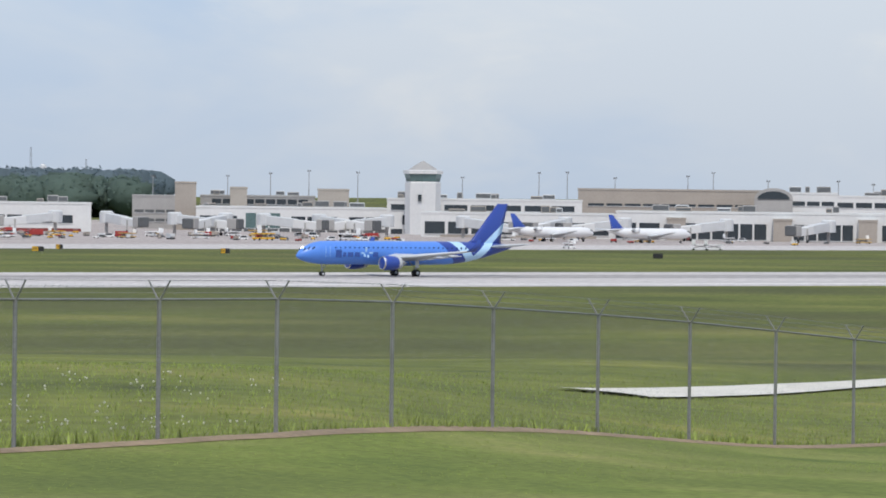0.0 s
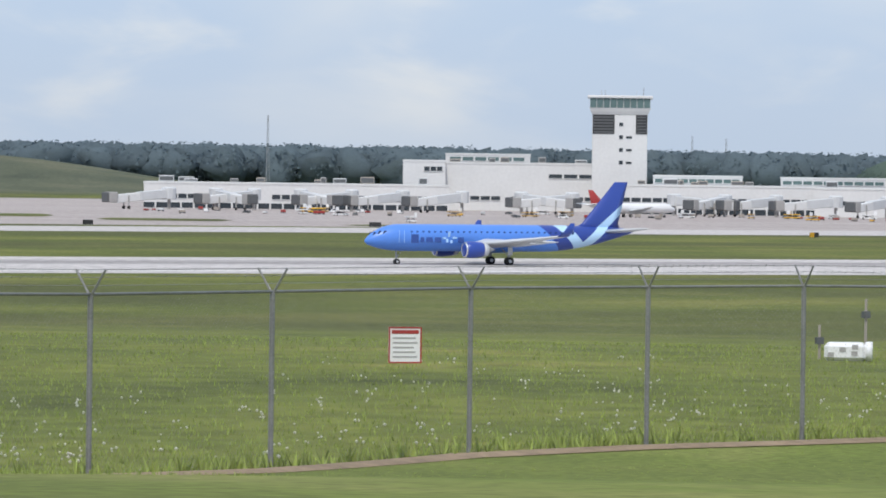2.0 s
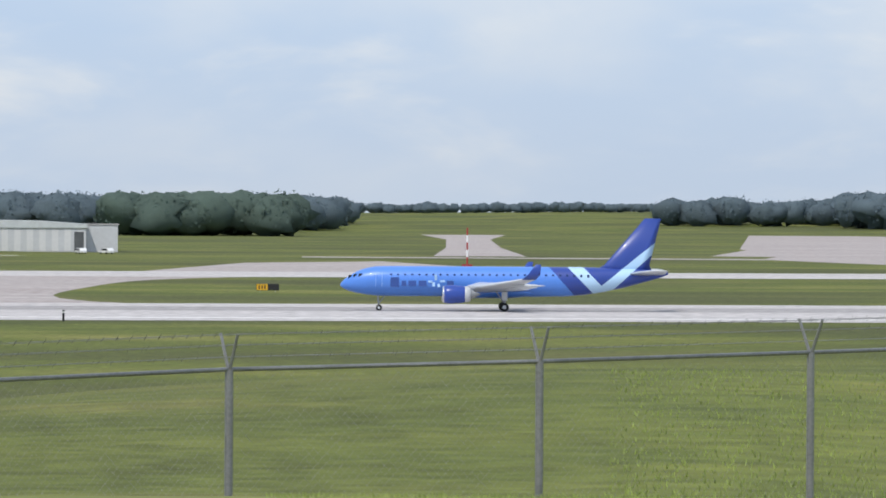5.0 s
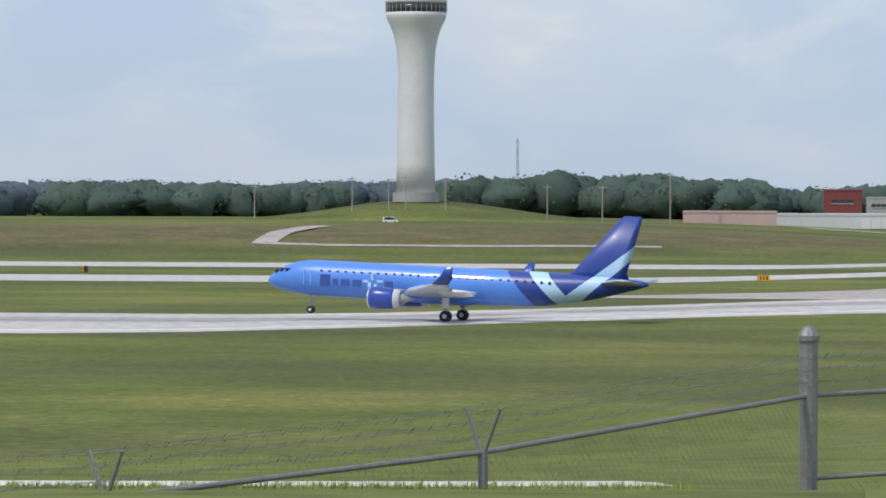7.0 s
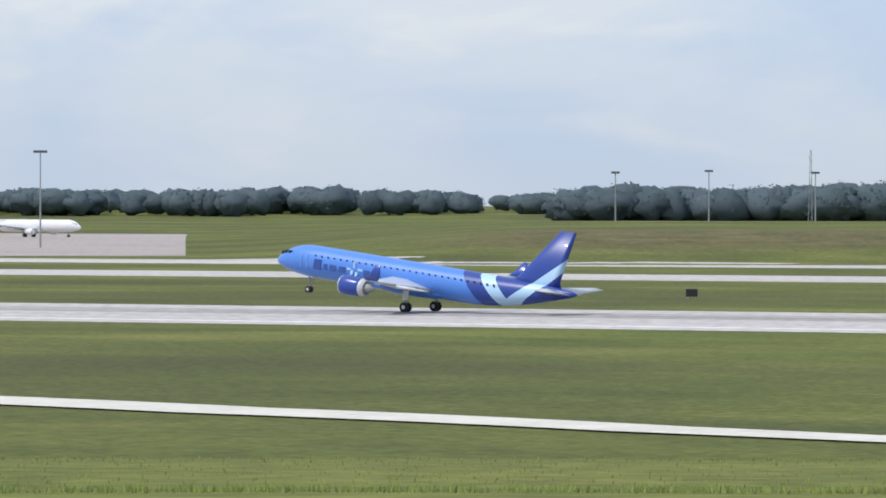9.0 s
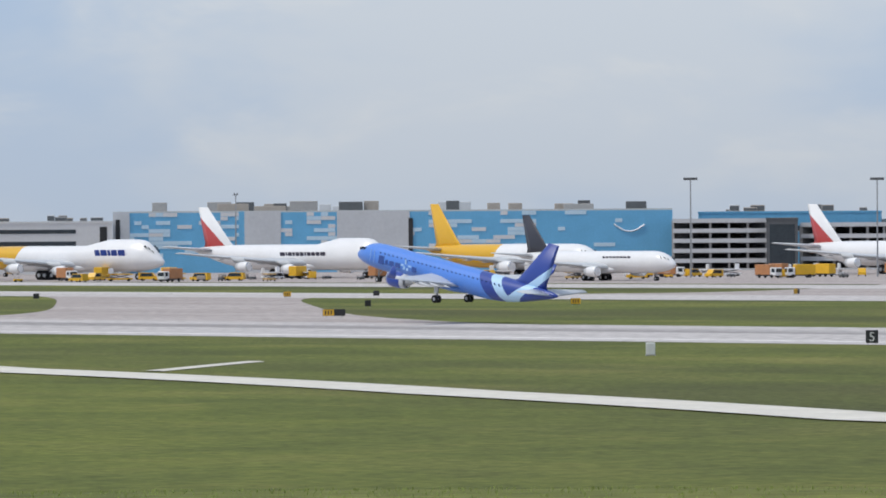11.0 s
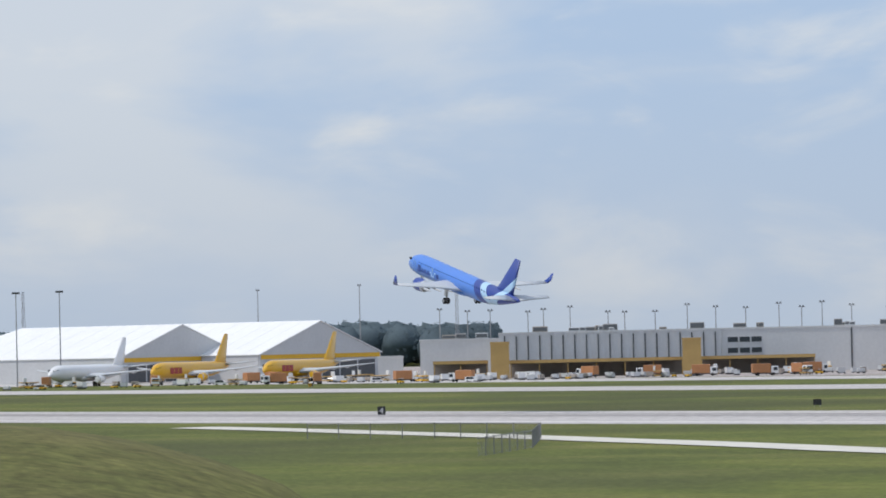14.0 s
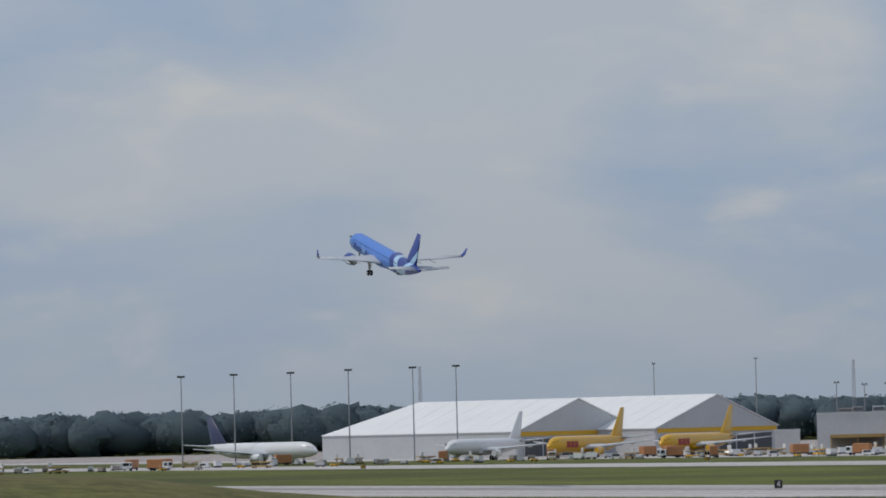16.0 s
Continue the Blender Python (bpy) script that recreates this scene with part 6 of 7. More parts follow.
# ---- signs, boxes, markers ----
def taxi_sign(az, r, w, h, split, label=None, front=True):
    p = at(az, r)
    z = max(.03, ground_z(p.x, p.y))
    e = thing("taxiway_sign", pose(p.x, p.y, z, 0, 0, -az), label or ("yellow and black taxiway sign on short legs" if split else "black backed taxiway sign on short legs"), "sign", "taxiway signs")
    box_part("casing", e, M_BLACKP, -w / 2, w / 2, -.15, .15, .25, .25 + h, .04)
    if split:
        box_part("panel", e, M_YELLOW, -w / 2 + .05, -w / 2 + w * split, -.17, -.1, .3, .2 + h, label="yellow face panel")
        for k in range(3):
            box_part("lettering_bar", e, M_BLACKP, -w / 2 + w * split * (.2 + .25 * k), -w / 2 + w * split * (.32 + .25 * k), -.18, -.16, .45, .05 + h)
    for x in (-w / 3, w / 3):
        Geo().tube((x, 0, -.1), (x, 0, .3), .05, .05, 6).make("leg", M_STEEL, e)
    return e


for az, r, w, sp in ((-43.45, 690, 3.6, .5), (-43.05, 780, 1.1, 0), (-40.6, 790, 1.8, 1), (-41.2, 900, 2.0, 1), (-35.55, 640, 1.6, 1), (-42.95, 910, 1.3, 0), (-38.0, 905, 1.2, .6), (-48.2, 700, 2.4, 1),
                     (-50.89, 790, 1.5, 0), (-46.95, 900, 1.2, 0), (-44.0, 905, 1.6, 1), (-60.9, 1330, 1.6, .8), (-56.85, 1330, 1.4, .8), (1.9 - 6.6, 770, 2.0, .9), (.0, 690, 3.6, .5), (-8.2, 690, 2.0, 1),
                     (-16.2, 760, 1.2, .4), (-25.5, 600, 1.6, 0), 
                     (21.18, 1030, 2.8, .0), (21.75, 1000, 1.6, 0), (23.5, 990, 1.8, 0), (28.1, 960, 2.6, .5), (28.35, 1000, 1.6, .5), (23.9, 1040, 3, .4), (17.8, 1010, 2.4, 0), (14.6, 1010, 2.6, 0), (13.5, 1010, 2.0, 0), (13.9, 1050, 2.0, .8), (26.35, 950, 2, .5), (32.7, 930, 2.2, .5), (30.3, 960, 2.0, .5), (35.4, 960, 2.2, 0)):
    taxi_sign(az, r, w * .9, .95, sp)


def number_sign(az, r, text):
    p = at(az, r)
    z = max(.03, ground_z(p.x, p.y))
    e = thing("distance_marker", pose(p.x, p.y, z, 0, 0, -az), f"square black runway marker with the white number {text}", "sign", "distance markers")
    box_part("board", e, M_BLACKP, -.65, .65, -.12, .12, .2, 1.55, .04)
    cu = bpy.data.curves.new("number", "FONT")
    cu.body, cu.size, cu.align_x, cu.extrude = text, 1.35, "CENTER", .01
    tmp = new("number", cu)
    dg = bpy.context.evaluated_depsgraph_get()
    me = bpy.data.meshes.new_from_object(tmp.evaluated_get(dg))
    bpy.data.objects.remove(tmp)
    me.materials.append(M_PAINT_W)
    ob = new("number", me)
    ob.parent = e
    ob.matrix_local = Matrix.Translation((0, -.14, .4)) @ Matrix.Rotation(radians(90), 4, "X")
    for x in (-.4, .4):
        Geo().tube((x, 0, -.1), (x, 0, .25), .05, .05, 6).make("leg", M_STEEL, e)


number_sign(-37.12, 508, "5")
number_sign(-56.02, 790, "4")


def white_box(az, r, w, h, label="white metal equipment box on the grass"):
    p = at(az, r)
    e = thing("equipment_box", pose(p.x, p.y, ground_z(p.x, p.y) - .05, 0, 0, -az), label, "equipment box", "equipment boxes")
    box_part("cabinet", e, M_ACWHITE, -w / 2, w / 2, -w / 3, w / 3, .15, h, .04)
    box_part("door", e, M_WHITE, -w / 2 + .08, w / 2 - .08, -w / 3 - .03, -w / 3, .25, h - .1)
    box_part("plinth", e, M_GREY, -w / 2 - .06, w / 2 + .06, -w / 3 - .06, w / 3 + .06, 0, .15)


white_box(-39.72, 470, .9, 1.3)
white_box(-19.1, 905, .6, 1.2)
white_box(-27.8, 690, .6, 1.2)
white_box(-13.6, 760, .7, 1.2)


def tank():
    p = at(26.75, 126)
    e = thing("white_tank", pose(p.x, p.y, ground_z(p.x, p.y) - .05, 0, 0, -26.75) @ Matrix.Scale(0.68, 4), "white rounded tank with dark marks on the grass", "tank")
    Geo().box(-.85, -.45, .05, .75, .45, .78, .16).make("body", M_ACWHITE, e)
    Geo().lathe([(.05, 0), (.36, .02), (.4, .12), (.4, .3)], 14, "x").turn(Matrix.Translation((.68, 0, .42))).make("end_cap", M_ACWHITE, e, flat=False)
    for x, z in ((-.6, .3), (-.15, .5), (.3, .35), (.32, .6)):
        box_part("mark", e, M_GREY, x - .12, x + .12, -.47, -.44, z - .08, z + .1)
    for az, h in ((26.97, 1.7), (26.43, 1.0)):
        q = at(az, 127)
        t = thing("marker_post", pose(q.x, q.y, ground_z(q.x, q.y) - .1), "thin weathered marker post in the grass", "post", "marker posts")
        Geo().tube((0, 0, 0), (0, 0, h), .04, .035, 7).make("shaft", M_TAN, t)
        box_part("cap", t, M_DGREY, -.09, .09, -.09, .09, h - .5, h - .32)


tank()


def warning_sign():
    e = thing("warning_sign", facing(21.55, 77.4, 8.95, 12), "white warning sign with a red border wired to the fence", "sign")
    box_part("board", e, M_ACWHITE, -.27, .27, -.01, .01, 0, .58, .004)
    for x0, x1, z0, z1 in ((-.27, .27, 0, .025), (-.27, .27, .555, .58), (-.27, -.245, .025, .555), (.245, .27, .025, .555), (-.22, .22, .47, .53)):
        box_part("red_border", e, M_RED, x0, x1, -.016, -.011, z0, z1)
    for k in range(5):
        box_part("lettering_bar", e, M_GREY, -.2, .2 - .03 * (k % 3), -.015, -.011, .09 + .075 * k, .115 + .075 * k)


warning_sign()


def checker():
    p = at(2.3, 819)
    e = thing("antenna_shelter", pose(p.x, p.y, 0.02, 0, 0, -2.3), "small red and white chequered antenna shelter", "shelter")
    box_part("body", e, M_ACWHITE, -2.7, 2.7, -1, 1, .1, 2.1)
    for i in range(5):
        for j in range(2):
            if (i + j) % 2 == 0:
                box_part("red_square", e, M_RED, -2.7 + 1.08 * i, -2.7 + 1.08 * (i + 1), -1.03, -.98, .1 + j, 1.1 + j)
    q = at(2.35, 930)
    m = thing("antenna_mast", pose(q.x, q.y, 0, 0, 0, -2), "slim red and white antenna mast with a box", "mast")
    for k in range(6):
        Geo().tube((0, 0, 1.4 * k), (0, 0, 1.4 * k + 1.4), .16, .16, 7).make("segment", M_RED if k % 2 else M_ACWHITE, m)
    box_part("cabin", m, M_RED, -1.0, 1.0, -.8, .8, 0, 1.4)


checker()
p5 = at(.4 - 2.8, 510)
post = thing("marker_post", pose(p5.x, p5.y, max(0, ground_z(p5.x, p5.y))), "short black marker post beside the runway", "post")
Geo().tube((0, 0, -.1), (0, 0, 1.2), .12, .12, 8).make("shaft", M_BLACKP, post)
Geo().lathe([(.13, .9), (.13, 1.05)], 8).make("band", M_PAINT_W, post)


def pylon_masts():
    """Far lattice masts and a water tower on the horizon."""
    for az, r, h in ((28.0, 2700, 36), (19.9, 2500, 40), (28.65, 2700, 30), (24.9, 2900, 34), (25.3, 2900, 33), (-24.1, 2200, 34), (-11.1, 2400, 40), (-60.2, 2300, 40), (-55.1, 2300, 38)):
        p = at(az, r)
        z = ground_z(p.x, p.y)
        e = thing("lattice_mast", pose(p.x, p.y, z - .5), "thin grey lattice mast beyond the trees", "mast", "far masts")
        for x, y in ((-1, -1), (1, -1), (0, 1)):
            Geo().tube((x, y, 0), (x * .3, y * .3, h), .16, .1, 5).make("leg", M_STEEL, e)
        for k in range(8):
            Geo().tube((-1 + .08 * k, -1, h * k / 8), (1 - .1 * k, -1, h * (k + 1) / 8), .08, .08, 4).make("brace", M_STEEL, e)
    p = at(28.0 + .15, 2750)
    e = thing("water_tower", pose(p.x, p.y, ground_z(p.x, p.y)), "pale water tower beyond the trees", "water tower")
    Geo().lathe([(.6, 0), (.5, 20), (.8, 21.5), (1.9, 23), (2.1, 24.5), (1.5, 26), (.1, 26.6)], 20).make("tank", M_LGREY, e, flat=False)


pylon_masts()


# ---- service road, bare earth, small second fence ----
def ribbon(name, pts, w, material, label, lift=.05, category="path", w2=None):
    """A path of width w along bearings and distances, laid on the ground."""
    ctr = []
    for (a0, r0), (a1, r1) in zip(pts, pts[1:]):
        for k in range(16):
            u = k / 16
            ctr.append(at(a0 + (a1 - a0) * u, r0 + (r1 - r0) * u))
    ctr.append(at(*pts[-1]))
    vs, fs = [], []
    for i, c in enumerate(ctr):
        d = (ctr[min(i + 1, len(ctr) - 1)] - ctr[max(i - 1, 0)]).normalized()
        n = Vector((-d.y, d.x, 0))
        for j in range(5):
            q = c + n * ((w if w2 is None else w + (w2 - w) * min(1, i / 60)) * (j / 4 - .5))
            vs.append((q.x, q.y, ground_z(q.x, q.y) + lift + (.04 if 0 < j < 4 else 0)))
    for i in range(len(ctr) - 1):
        for j in range(4):
            fs.append((i * 5 + j, i * 5 + 5 + j, i * 5 + 6 + j, i * 5 + 1 + j))
    return tagged(mesh_ob(name, vs, fs, material, flat=False), label, category, kind="structure")


ROAD = [(-20.2, 239), (-22.5, 243), (-26, 254), (-31, 275), (-37, 310), (-42, 362), (-47.4, 433), (-50.5, 495), (-53.3, 563), (-56, 640), (-58.2, 715)]
ribbon("service_road", ROAD, 4.2, M_PALE, "pale concrete service road across the grass", .10, w2=8.5)
ribbon("service_path", [(34.7, 160), (35.6, 174), (37.2, 196), (40.5, 232)], 3.6, M_PALE, "pale gravel path beyond the fence", .08)
ribbon("earth_track", [(az - .1, r - .9) for az, r, _ in POSTS[:19]], .8, M_DIRT, "bare earth along the foot of the fence", .03)
ribbon("bank_track", [(-9.6, 69), (-12, 68), (-14.5, 68), (-17.5, 69)], 2.6, M_PALE, "pale gravel track on the bank", .09)
ribbon("bank_path", [(-9.4, 985), (-11.5, 983), (-13.3, 985), (-14.1, 990), (-13.9, 1020), (-13.4, 1052)], 5.0, M_CONCRETE, "pale path up the grass bank", .14)
ribbon("bank_road", [(-7.7, 1330), (-6.5, 1270), (-5.3, 1210), (-4.0, 1190), (-2.9, 1170)], 5.0, M_PALE, "pale road along the grass bank", .14)
ribbon("side_drain", [(-45.6, 425), (-45.0, 440), (-44.4, 455)], 2.2, M_PALE, "thin pale drain edge in the grass", .06)


def small_fence():
    e = thing("inner_fence", pose(0, 0, 0), "low galvanised chain-link fence round a sunken compound", "fence")
    pts = [at(-56.9, 612), at(-55.4, 598), at(-54.15, 582), at(-54.25, 535), at(-54.9, 500)]
    n = 0
    for a, b in zip(pts, pts[1:]):
        k = max(2, int((b - a).length / 5))
        for i in range(k):
            p, q = a + (b - a) * (i / k), a + (b - a) * ((i + 1) / k)
            pz, qz = ground_z(p.x, p.y), ground_z(q.x, q.y)
            Geo().tube((p.x, p.y, pz - .1), (p.x, p.y, pz + 2.0), .07, .07, 6).make("post", M_GALV, e)
            Geo().tube((p.x, p.y, pz + 1.9), (q.x, q.y, qz + 1.9), .05, .05, 5).make("rail", M_GALV, e)
            g = Geo()
            fence_panel_mesh(g, Vector((p.x, p.y, pz + 1.9)), Vector((q.x, q.y, qz + 1.9)), 1.9, .3, .006)
            mesh_ob("chain_link", g.v, g.f, M_GALV, e)


small_fence()


# ---- grass islands and scrub on the ground ----
def ground_patch(name, a0, a1, r0, r1, material, label, lift=.06, n=18):
    """A patch with rounded ends between two bearings and distances, laid on the ground."""
    vs, fs = [], []
    for i in range(n + 1):
        u = i / n
        k = max(.04, math.sin(math.pi * min(.5, max(0.0, min(u, 1 - u) * 4)))) 
        rm, dr = (r0 + r1) / 2, (r1 - r0) / 2 * k
        for j in range(5):
            p = at(a0 + (a1 - a0) * u, rm - dr + 2 * dr * j / 4)
            vs.append((p.x, p.y, max(0.0, ground_z(p.x, p.y)) + lift))
    for i in range(n):
        for j in range(4):
            fs.append((i * 5 + j, i * 5 + 5 + j, i * 5 + 6 + j, i * 5 + 1 + j))
    return tagged(mesh_ob(name, vs, fs, material, flat=False), label, "ground", kind="structure")


for k, (a0, a1, r0, r1) in enumerate(((11.6, 13.5, 1400, 1560), (14.2, 16.1, 1420, 1560), (9.9, 10.7, 1330, 1500), (16.1, 17.4, 1180, 1250), (9.5, 12.6, 990, 1050),
                                      (13.0, 15.2, 1180, 1230), (17.9, 19.5, 1120, 1170), (34.2, 38.0, 1075, 1110), (20.8, 23.5, 1060, 1090))):
    ground_patch("grass_island", a0, a1, r0, r1, M_GRASS, "narrow grass island between taxiways")
M_LAWN = ramp_mat("mown_lawn", [(0.3, (0.085, 0.118, 0.024)), (0.48, (0.148, 0.186, 0.036)), (0.70, (0.245, 0.240, 0.078))], 0.16, 9.0, 0.95, (1, .5, 1), (.10, .5, (0.118, 0.135, 0.034)), 5.0)


def band_patch(name, a0, a1, near, far, material, label, lift, n=90):
    """Ground cover between two distances that vary with the bearing."""
    vs, fs = [], []
    for i in range(n + 1):
        az = a0 + (a1 - a0) * i / n
        ra, rb = near(az), far(az)
        for j in range(13):
            p = at(az, ra + (rb - ra) * j / 12)
            vs.append((p.x, p.y, ground_z(p.x, p.y) + lift))
    for i in range(n):
        for j in range(12):
            fs.append((i * 13 + j, i * 13 + 13 + j, i * 13 + 14 + j, i * 13 + 1 + j))
    return tagged(mesh_ob(name, vs, fs, material, flat=False), label, "grass", kind="structure")


def fence_at(az):
    return float(np.interp(az, [q[0] for q in POSTS][::-1], [q[1] for q in POSTS][::-1]))


band_patch("mown_lawn", 41, -7, lambda a: 18.0, lambda a: fence_at(a) - 1.4, M_LAWN, "pale mown lawn on the bank", .022)


# ---- woods ----
def lump(seed, n=7, m=9):
    """A rough leafy clump: an uneven closed shell."""
    vs, fs = [], []
    for j in range(n + 1):
        th = math.pi * j / n
        for i in range(m):
            ph = 2 * math.pi * i / m
            d = Vector((math.sin(th) * math.cos(ph), math.sin(th) * math.sin(ph), math.cos(th)))
            k = 1 + .6 * noise.noise(d * 2.3 + Vector((seed * 7.1, 0, 0))) + .5 * noise.noise(d * 6 + Vector((0, seed * 3.3, 0)))
            vs.append(d * k)
    for j in range(n):
        for i in range(m):
            q = (i + 1) % m
            fs.append((j * m + i, (j + 1) * m + i, (j + 1) * m + q, j * m + q))
    return np.array([tuple(v) for v in vs]), np.array(fs)


LUMPS_M = [lump(s + 40, 6, 8) for s in range(9)]
LUMPS_S = [lump(s + 20, 4, 6) for s in range(9)]


def woods(name, bands, label, material, seed):
    """Many trees as one leafy mass; bands: bearings, distances, top height, trees."""
    rnd, gen = random.Random(seed), np.random.default_rng(seed)
    vs, core = [], Geo()
    m = 230
    for a0, a1, r0, r1, top, n in bands:
        for k in range(n):
            az, r = rnd.uniform(a0, a1), rnd.uniform(r0, r1)
            p = at(az, r)
            gz = ground_z(p.x, p.y)
            wob = 4.0 * noise.noise(Vector((az * .45, 2.0, seed))) + 2.5 * noise.noise(Vector((az * 2.3, 4.0, seed)))
            h = max(6.0, min(25.0, top - gz + wob + rnd.uniform(-2.5, 1.2)))
            w = h * rnd.uniform(.5, .78)
            # leaf sprays all over the crown, facing outwards and up
            d = gen.normal(size=(m, 3))
            d /= np.linalg.norm(d, axis=1, keepdims=True)
            ph = gen.uniform(0, 6.28, 3)
            lobe = 1 + .10 * np.sin(3 * np.arctan2(d[:, 1], d[:, 0]) + ph[0]) + .10 * np.sin(5 * d[:, 2] + ph[1])
            c = d * (lobe * gen.uniform(.76, 1.0, m))[:, None] * np.array([w, w, h * .44]) + np.array([p.x, p.y, gz + h * .5])
            f = d + gen.normal(size=(m, 3)) * .35
            f /= np.linalg.norm(f, axis=1, keepdims=True)
            u = np.cross(f, gen.normal(size=(m, 3)))
            u /= np.linalg.norm(u, axis=1, keepdims=True)
            v = np.cross(f, u)
            s = (h * .042 * gen.uniform(.6, 1.35, m))[:, None]
            tri = np.stack([c + u * s, c - u * s * .6 + v * s * .8, c - u * s * .5 - v * s * .9], 1)
            vs.append(tri.reshape(-1, 3))
            lv, lf = rnd.choice(LUMPS_M)      # the dense inside of the crown
            spin = rnd.uniform(0, 6.28)
            co, si = math.cos(spin), math.sin(spin)
            lv = np.stack([lv[:, 0] * co - lv[:, 1] * si, lv[:, 0] * si + lv[:, 1] * co, lv[:, 2]], 1) * np.array([w * .86, w * .86, h * .43])
            core.add((lv + np.array([p.x, p.y, gz + h * .46])).tolist(), lf.tolist())
    vs = np.concatenate(vs)
    cv = np.array([tuple(x) for x in core.v]) if len(core.v) else np.zeros((0, 3))
    fs = np.arange(len(vs)).reshape(-1, 3).tolist()
    fs += [tuple(i + len(vs) for i in q) for q in core.f]
    me = bpy.data.meshes.new(name)
    me.from_pydata(np.concatenate([vs, cv]).tolist(), [], fs)
    me.materials.append(material)
    me.polygons.foreach_set("use_smooth", np.ones(len(me.polygons), dtype=bool))
    return tagged(new(name, me), label, "woodland", kind="stuff")


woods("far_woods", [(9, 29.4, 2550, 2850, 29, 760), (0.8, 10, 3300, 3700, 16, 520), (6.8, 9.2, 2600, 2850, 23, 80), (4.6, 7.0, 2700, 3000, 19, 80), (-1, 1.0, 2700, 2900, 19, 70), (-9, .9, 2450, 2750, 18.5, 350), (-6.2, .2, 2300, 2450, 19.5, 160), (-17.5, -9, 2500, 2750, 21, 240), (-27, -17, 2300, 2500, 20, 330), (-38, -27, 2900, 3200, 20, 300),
                    (-70, -54.8, 2350, 2600, 22.0, 460)], "dark summer woods along the horizon", M_HAZY_LEAF, 2)
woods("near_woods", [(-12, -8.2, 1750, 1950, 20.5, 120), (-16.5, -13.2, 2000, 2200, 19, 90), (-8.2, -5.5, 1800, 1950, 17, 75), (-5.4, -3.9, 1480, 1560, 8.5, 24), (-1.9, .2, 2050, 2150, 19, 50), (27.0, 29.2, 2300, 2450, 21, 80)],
      "greener belt of broadleaf trees behind the sheds", M_HAZY_LEAF2, 5)


def tree(az, r, h, seed):
    p = at(az, r)
    z = ground_z(p.x, p.y)
    e = thing("tree", pose(p.x, p.y, z - .3), "dark dense broadleaf tree standing apart", "tree", "single trees")
    rnd = random.Random(seed)
    g = Geo().tube((0, 0, 0), (0, 0, h * .6), .35, .15, 8)
    for k in range(5):
        a = rnd.uniform(0, 6.28)
        g.tube((0, 0, h * (.25 + .07 * k)), (math.cos(a) * h * .2, math.sin(a) * h * .2, h * (.45 + .08 * k)), .12, .05, 5)
    g.make("trunk", M_TRUNK, e)
    c = Geo()
    for k in range(26):
        v, f = rnd.choice(LUMPS_S)
        t = rnd.random()
        s = h * rnd.uniform(.08, .15)
        rr = h * .25 * math.sin(math.pi * (.15 + .8 * t))
        a = rnd.uniform(0, 6.28)
        c.add((v * s + np.array([rr * math.cos(a), rr * math.sin(a), h * (.22 + .72 * t)])).tolist(), f.tolist())
    c.make("crown", M_HAZY_LEAF, e)


for k, (az, r, h) in enumerate(((-4.85, 1330, 9.5), (-5.15, 1340, 6), (-5.5, 1350, 7), (-5.8, 1360, 6.5), (-2.9 - 1.5, 1380, 6))):
    tree(az, r, h, k)


# ---- weeds, flowers and grass by the bank ----
def blades(name, n, spots, label, material, size, seed, kind="stuff", category="grass"):
    rnd = random.Random(seed)
    vs, fs = [], []
    for k in range(n):
        az, r = spots(rnd)
        p = at(az, r)
        z = ground_z(p.x, p.y)
        s = size * rnd.uniform(.5, 1.5)
        for q in range(3):
            a = rnd.uniform(0, 6.28)
            dx, dy = math.cos(a) * s * .12, math.sin(a) * s * .12
            lx, ly = rnd.uniform(-.5, .5) * s, rnd.uniform(-.5, .5) * s
            o = len(vs)
            vs += [(p.x - dx, p.y - dy, z - .02), (p.x + dx, p.y + dy, z - .02), (p.x + lx, p.y + ly, z + s)]
            fs.append((o, o + 1, o + 2))
    return tagged(mesh_ob(name, vs, fs, material), label, category, kind=kind)


def fence_r(az):
    a = [q[0] for q in POSTS][::-1]
    r = [q[1] for q in POSTS][::-1]
    return float(np.interp(az, a, r))


blades("rough_grass", 34000, lambda q: ((lambda az: (az, fence_r(az) + 1 + 90 * q.random() ** 1.6))(q.uniform(4, 39))), "rough uncut summer grass beyond the fence", M_BLADE, .085, 4)
blades("mown_grass", 24000, lambda q: ((lambda az: (az, fence_r(az) - 1.5 - 32 * q.random()))(q.uniform(0, 39))), "short mown grass on the bank", M_BLADE, .045, 5)
blades("slope_grass", 26000, lambda q: (q.uniform(-66, -9), 38 + 60 * q.random() ** 1.4), "uneven grass on the slope below the bank", M_BLADE, .055, 6)
blades("fence_weeds", 1300, lambda q: ((lambda az: (az, fence_r(az) + q.uniform(-.4, 1.3)))(q.choice([15.2, 12.5, 19.8, 23.6, 28.1, 33.0, 36.2, 10.6]) + q.gauss(0, 1.1) * q.choice([.3, 1, 1.6]))), "tall green weeds along the foot of the fence", M_BLADE, .22, 7, category="weeds")


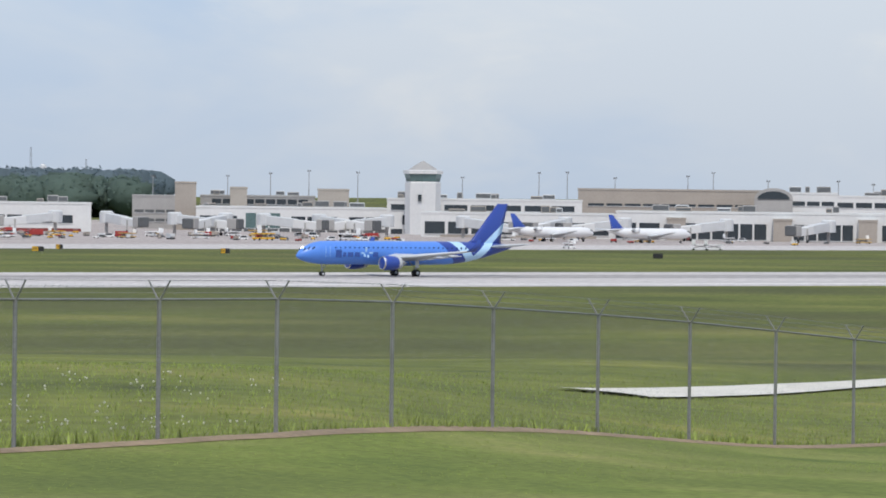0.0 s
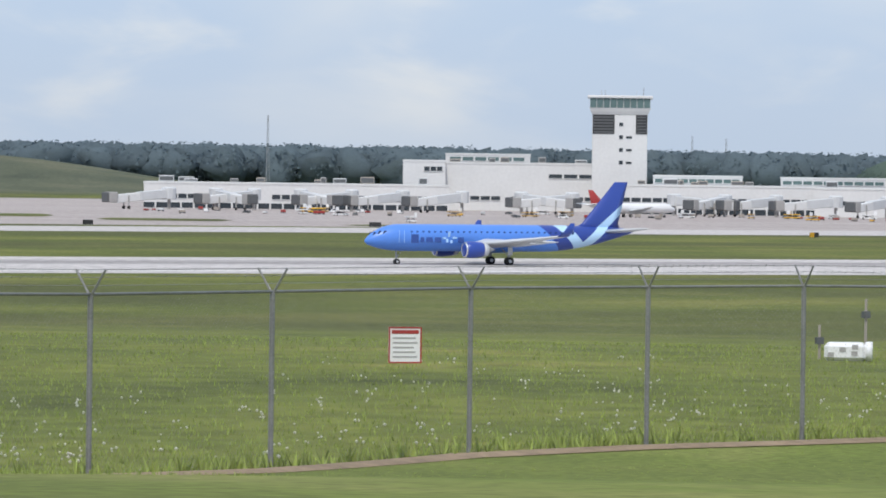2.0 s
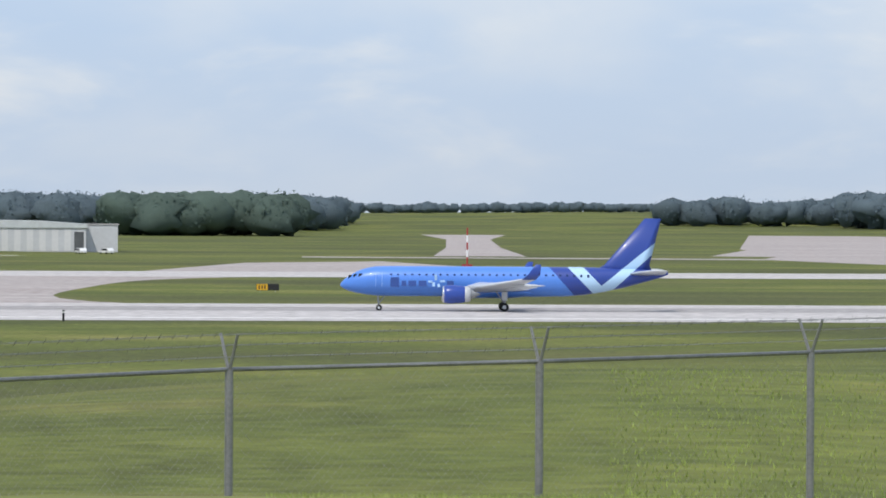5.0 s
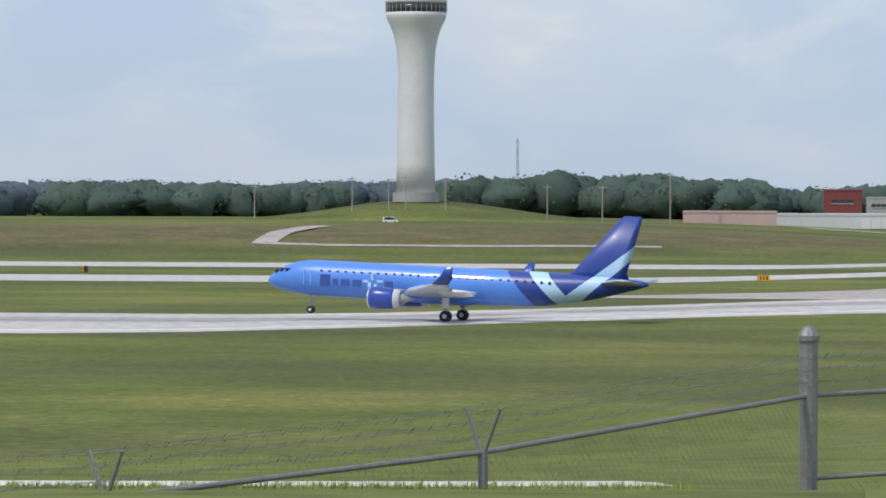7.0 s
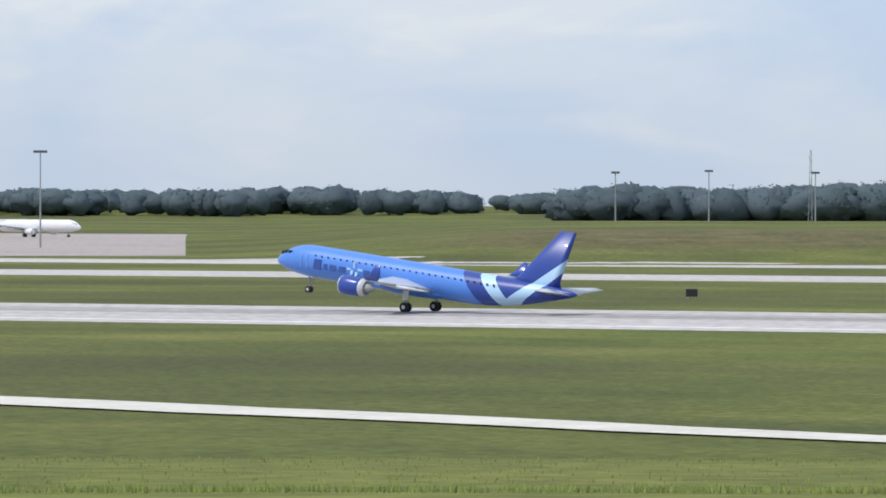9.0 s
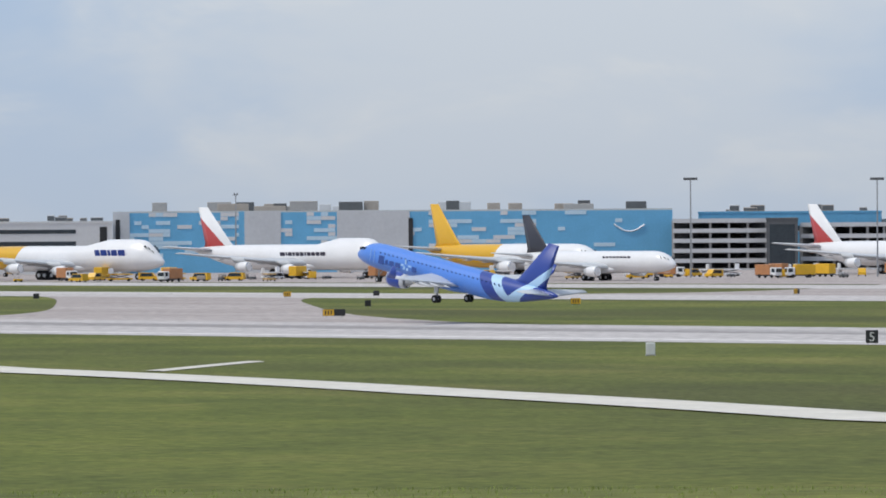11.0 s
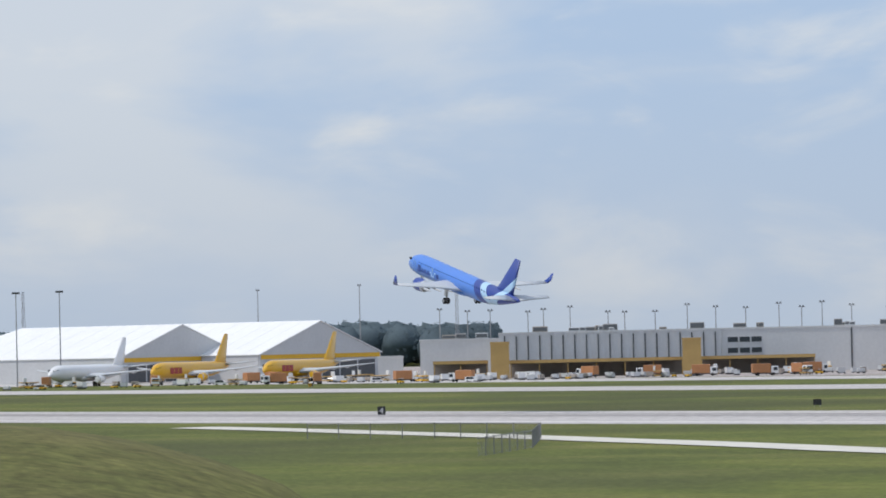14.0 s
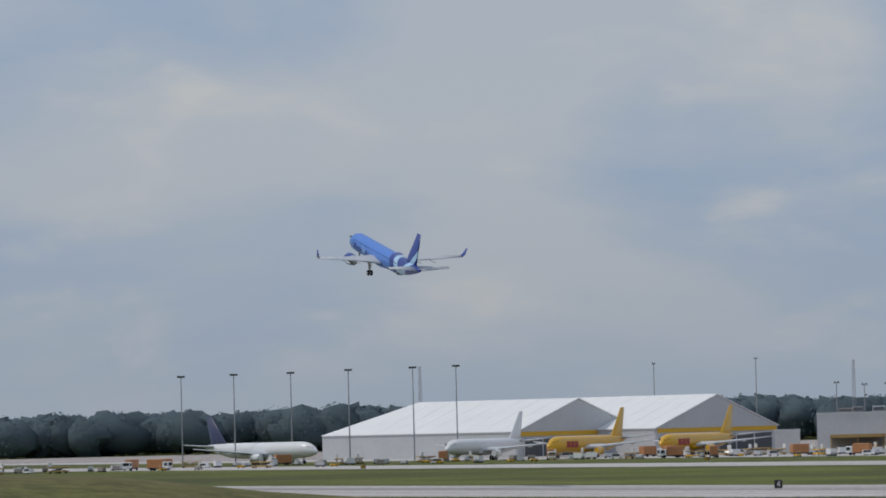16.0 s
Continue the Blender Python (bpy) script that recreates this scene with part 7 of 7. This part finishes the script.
def flowers():
    rnd = random.Random(9)
    vs, fs = [], []
    for k in range(230):
        cz = rnd.uniform(8, 31)
        az, rr = cz, fence_r(cz) + rnd.uniform(2, 40) * rnd.random()
        for q in range(rnd.randint(1, 5)):
            p = at(az + rnd.uniform(-.12, .12), rr + rnd.uniform(-.5, .5))
            z = ground_z(p.x, p.y) + rnd.uniform(.2, .42)
            s = rnd.uniform(.014, .034)
            o = len(vs)
            vs += [(p.x - s, p.y, z), (p.x, p.y - s, z + s * .4), (p.x + s, p.y, z), (p.x, p.y + s, z + s * .4), (p.x, p.y, z + s), (p.x, p.y, z - s)]
            fs += [(o, o + 1, o + 4), (o + 1, o + 2, o + 4), (o + 2, o + 3, o + 4), (o + 3, o, o + 4), (o + 1, o, o + 5), (o + 2, o + 1, o + 5)]
    tagged(mesh_ob("wild_flowers", vs, fs, M_FLOWER), "small white wild flowers scattered in the grass", "flowers", kind="stuff")


flowers()


def bush(az, r, w, h, seed, n=2600):
    """A leafy shrub of single leaves."""
    p = at(az, r)
    z = ground_z(p.x, p.y)
    e = thing("bush", pose(p.x, p.y, z - .1), "leafy green shrub on the slope", "bush", "shrubs")
    rnd = random.Random(seed)
    st = Geo()
    for k in range(9):
        a = rnd.uniform(0, 6.28)
        st.tube((0, 0, 0), (math.cos(a) * w * .4, math.sin(a) * w * .3, h * rnd.uniform(.5, .9)), .02, .008, 4)
    st.make("stems", M_TRUNK, e)
    vs, fs = [], []
    for k in range(n):
        a, u = rnd.uniform(0, 6.28), rnd.random() ** .5
        zz = h * rnd.random() ** .8
        x, y = math.cos(a) * u * w * (1 - .5 * zz / h), math.sin(a) * u * w * .7 * (1 - .5 * zz / h)
        s = rnd.uniform(.02, .05)
        d1 = Vector((rnd.uniform(-1, 1), rnd.uniform(-1, 1), rnd.uniform(-.6, .9))).normalized() * s
        d2 = d1.cross(Vector((rnd.uniform(-1, 1), rnd.uniform(-1, 1), 1))).normalized() * s * .45
        c = Vector((x, y, zz))
        o = len(vs)
        vs += [c - d1, c + d2, c + d1, c - d2]
        fs.append((o, o + 1, o + 2, o + 3))
    mesh_ob("leaves", vs, fs, M_BLADE, e)


for k, (az, r, w, h) in enumerate(((-39.1, 27, .5, .42), (-38.8, 27, .35, .36), (-36.6, 26, .5, .30), (-35.6, 26, .7, .34), (-34.4, 26, .6, .34), (-41.9, 27, .25, .36), (-44.9, 28, .25, .3))):
    bush(az, r, w, h, 40 + k)


def motions():
    walk(jet, [(t, pose(x, y, z, 0, -p, 90 - h)) for t, x, y, z, p, h in JET])


motions()
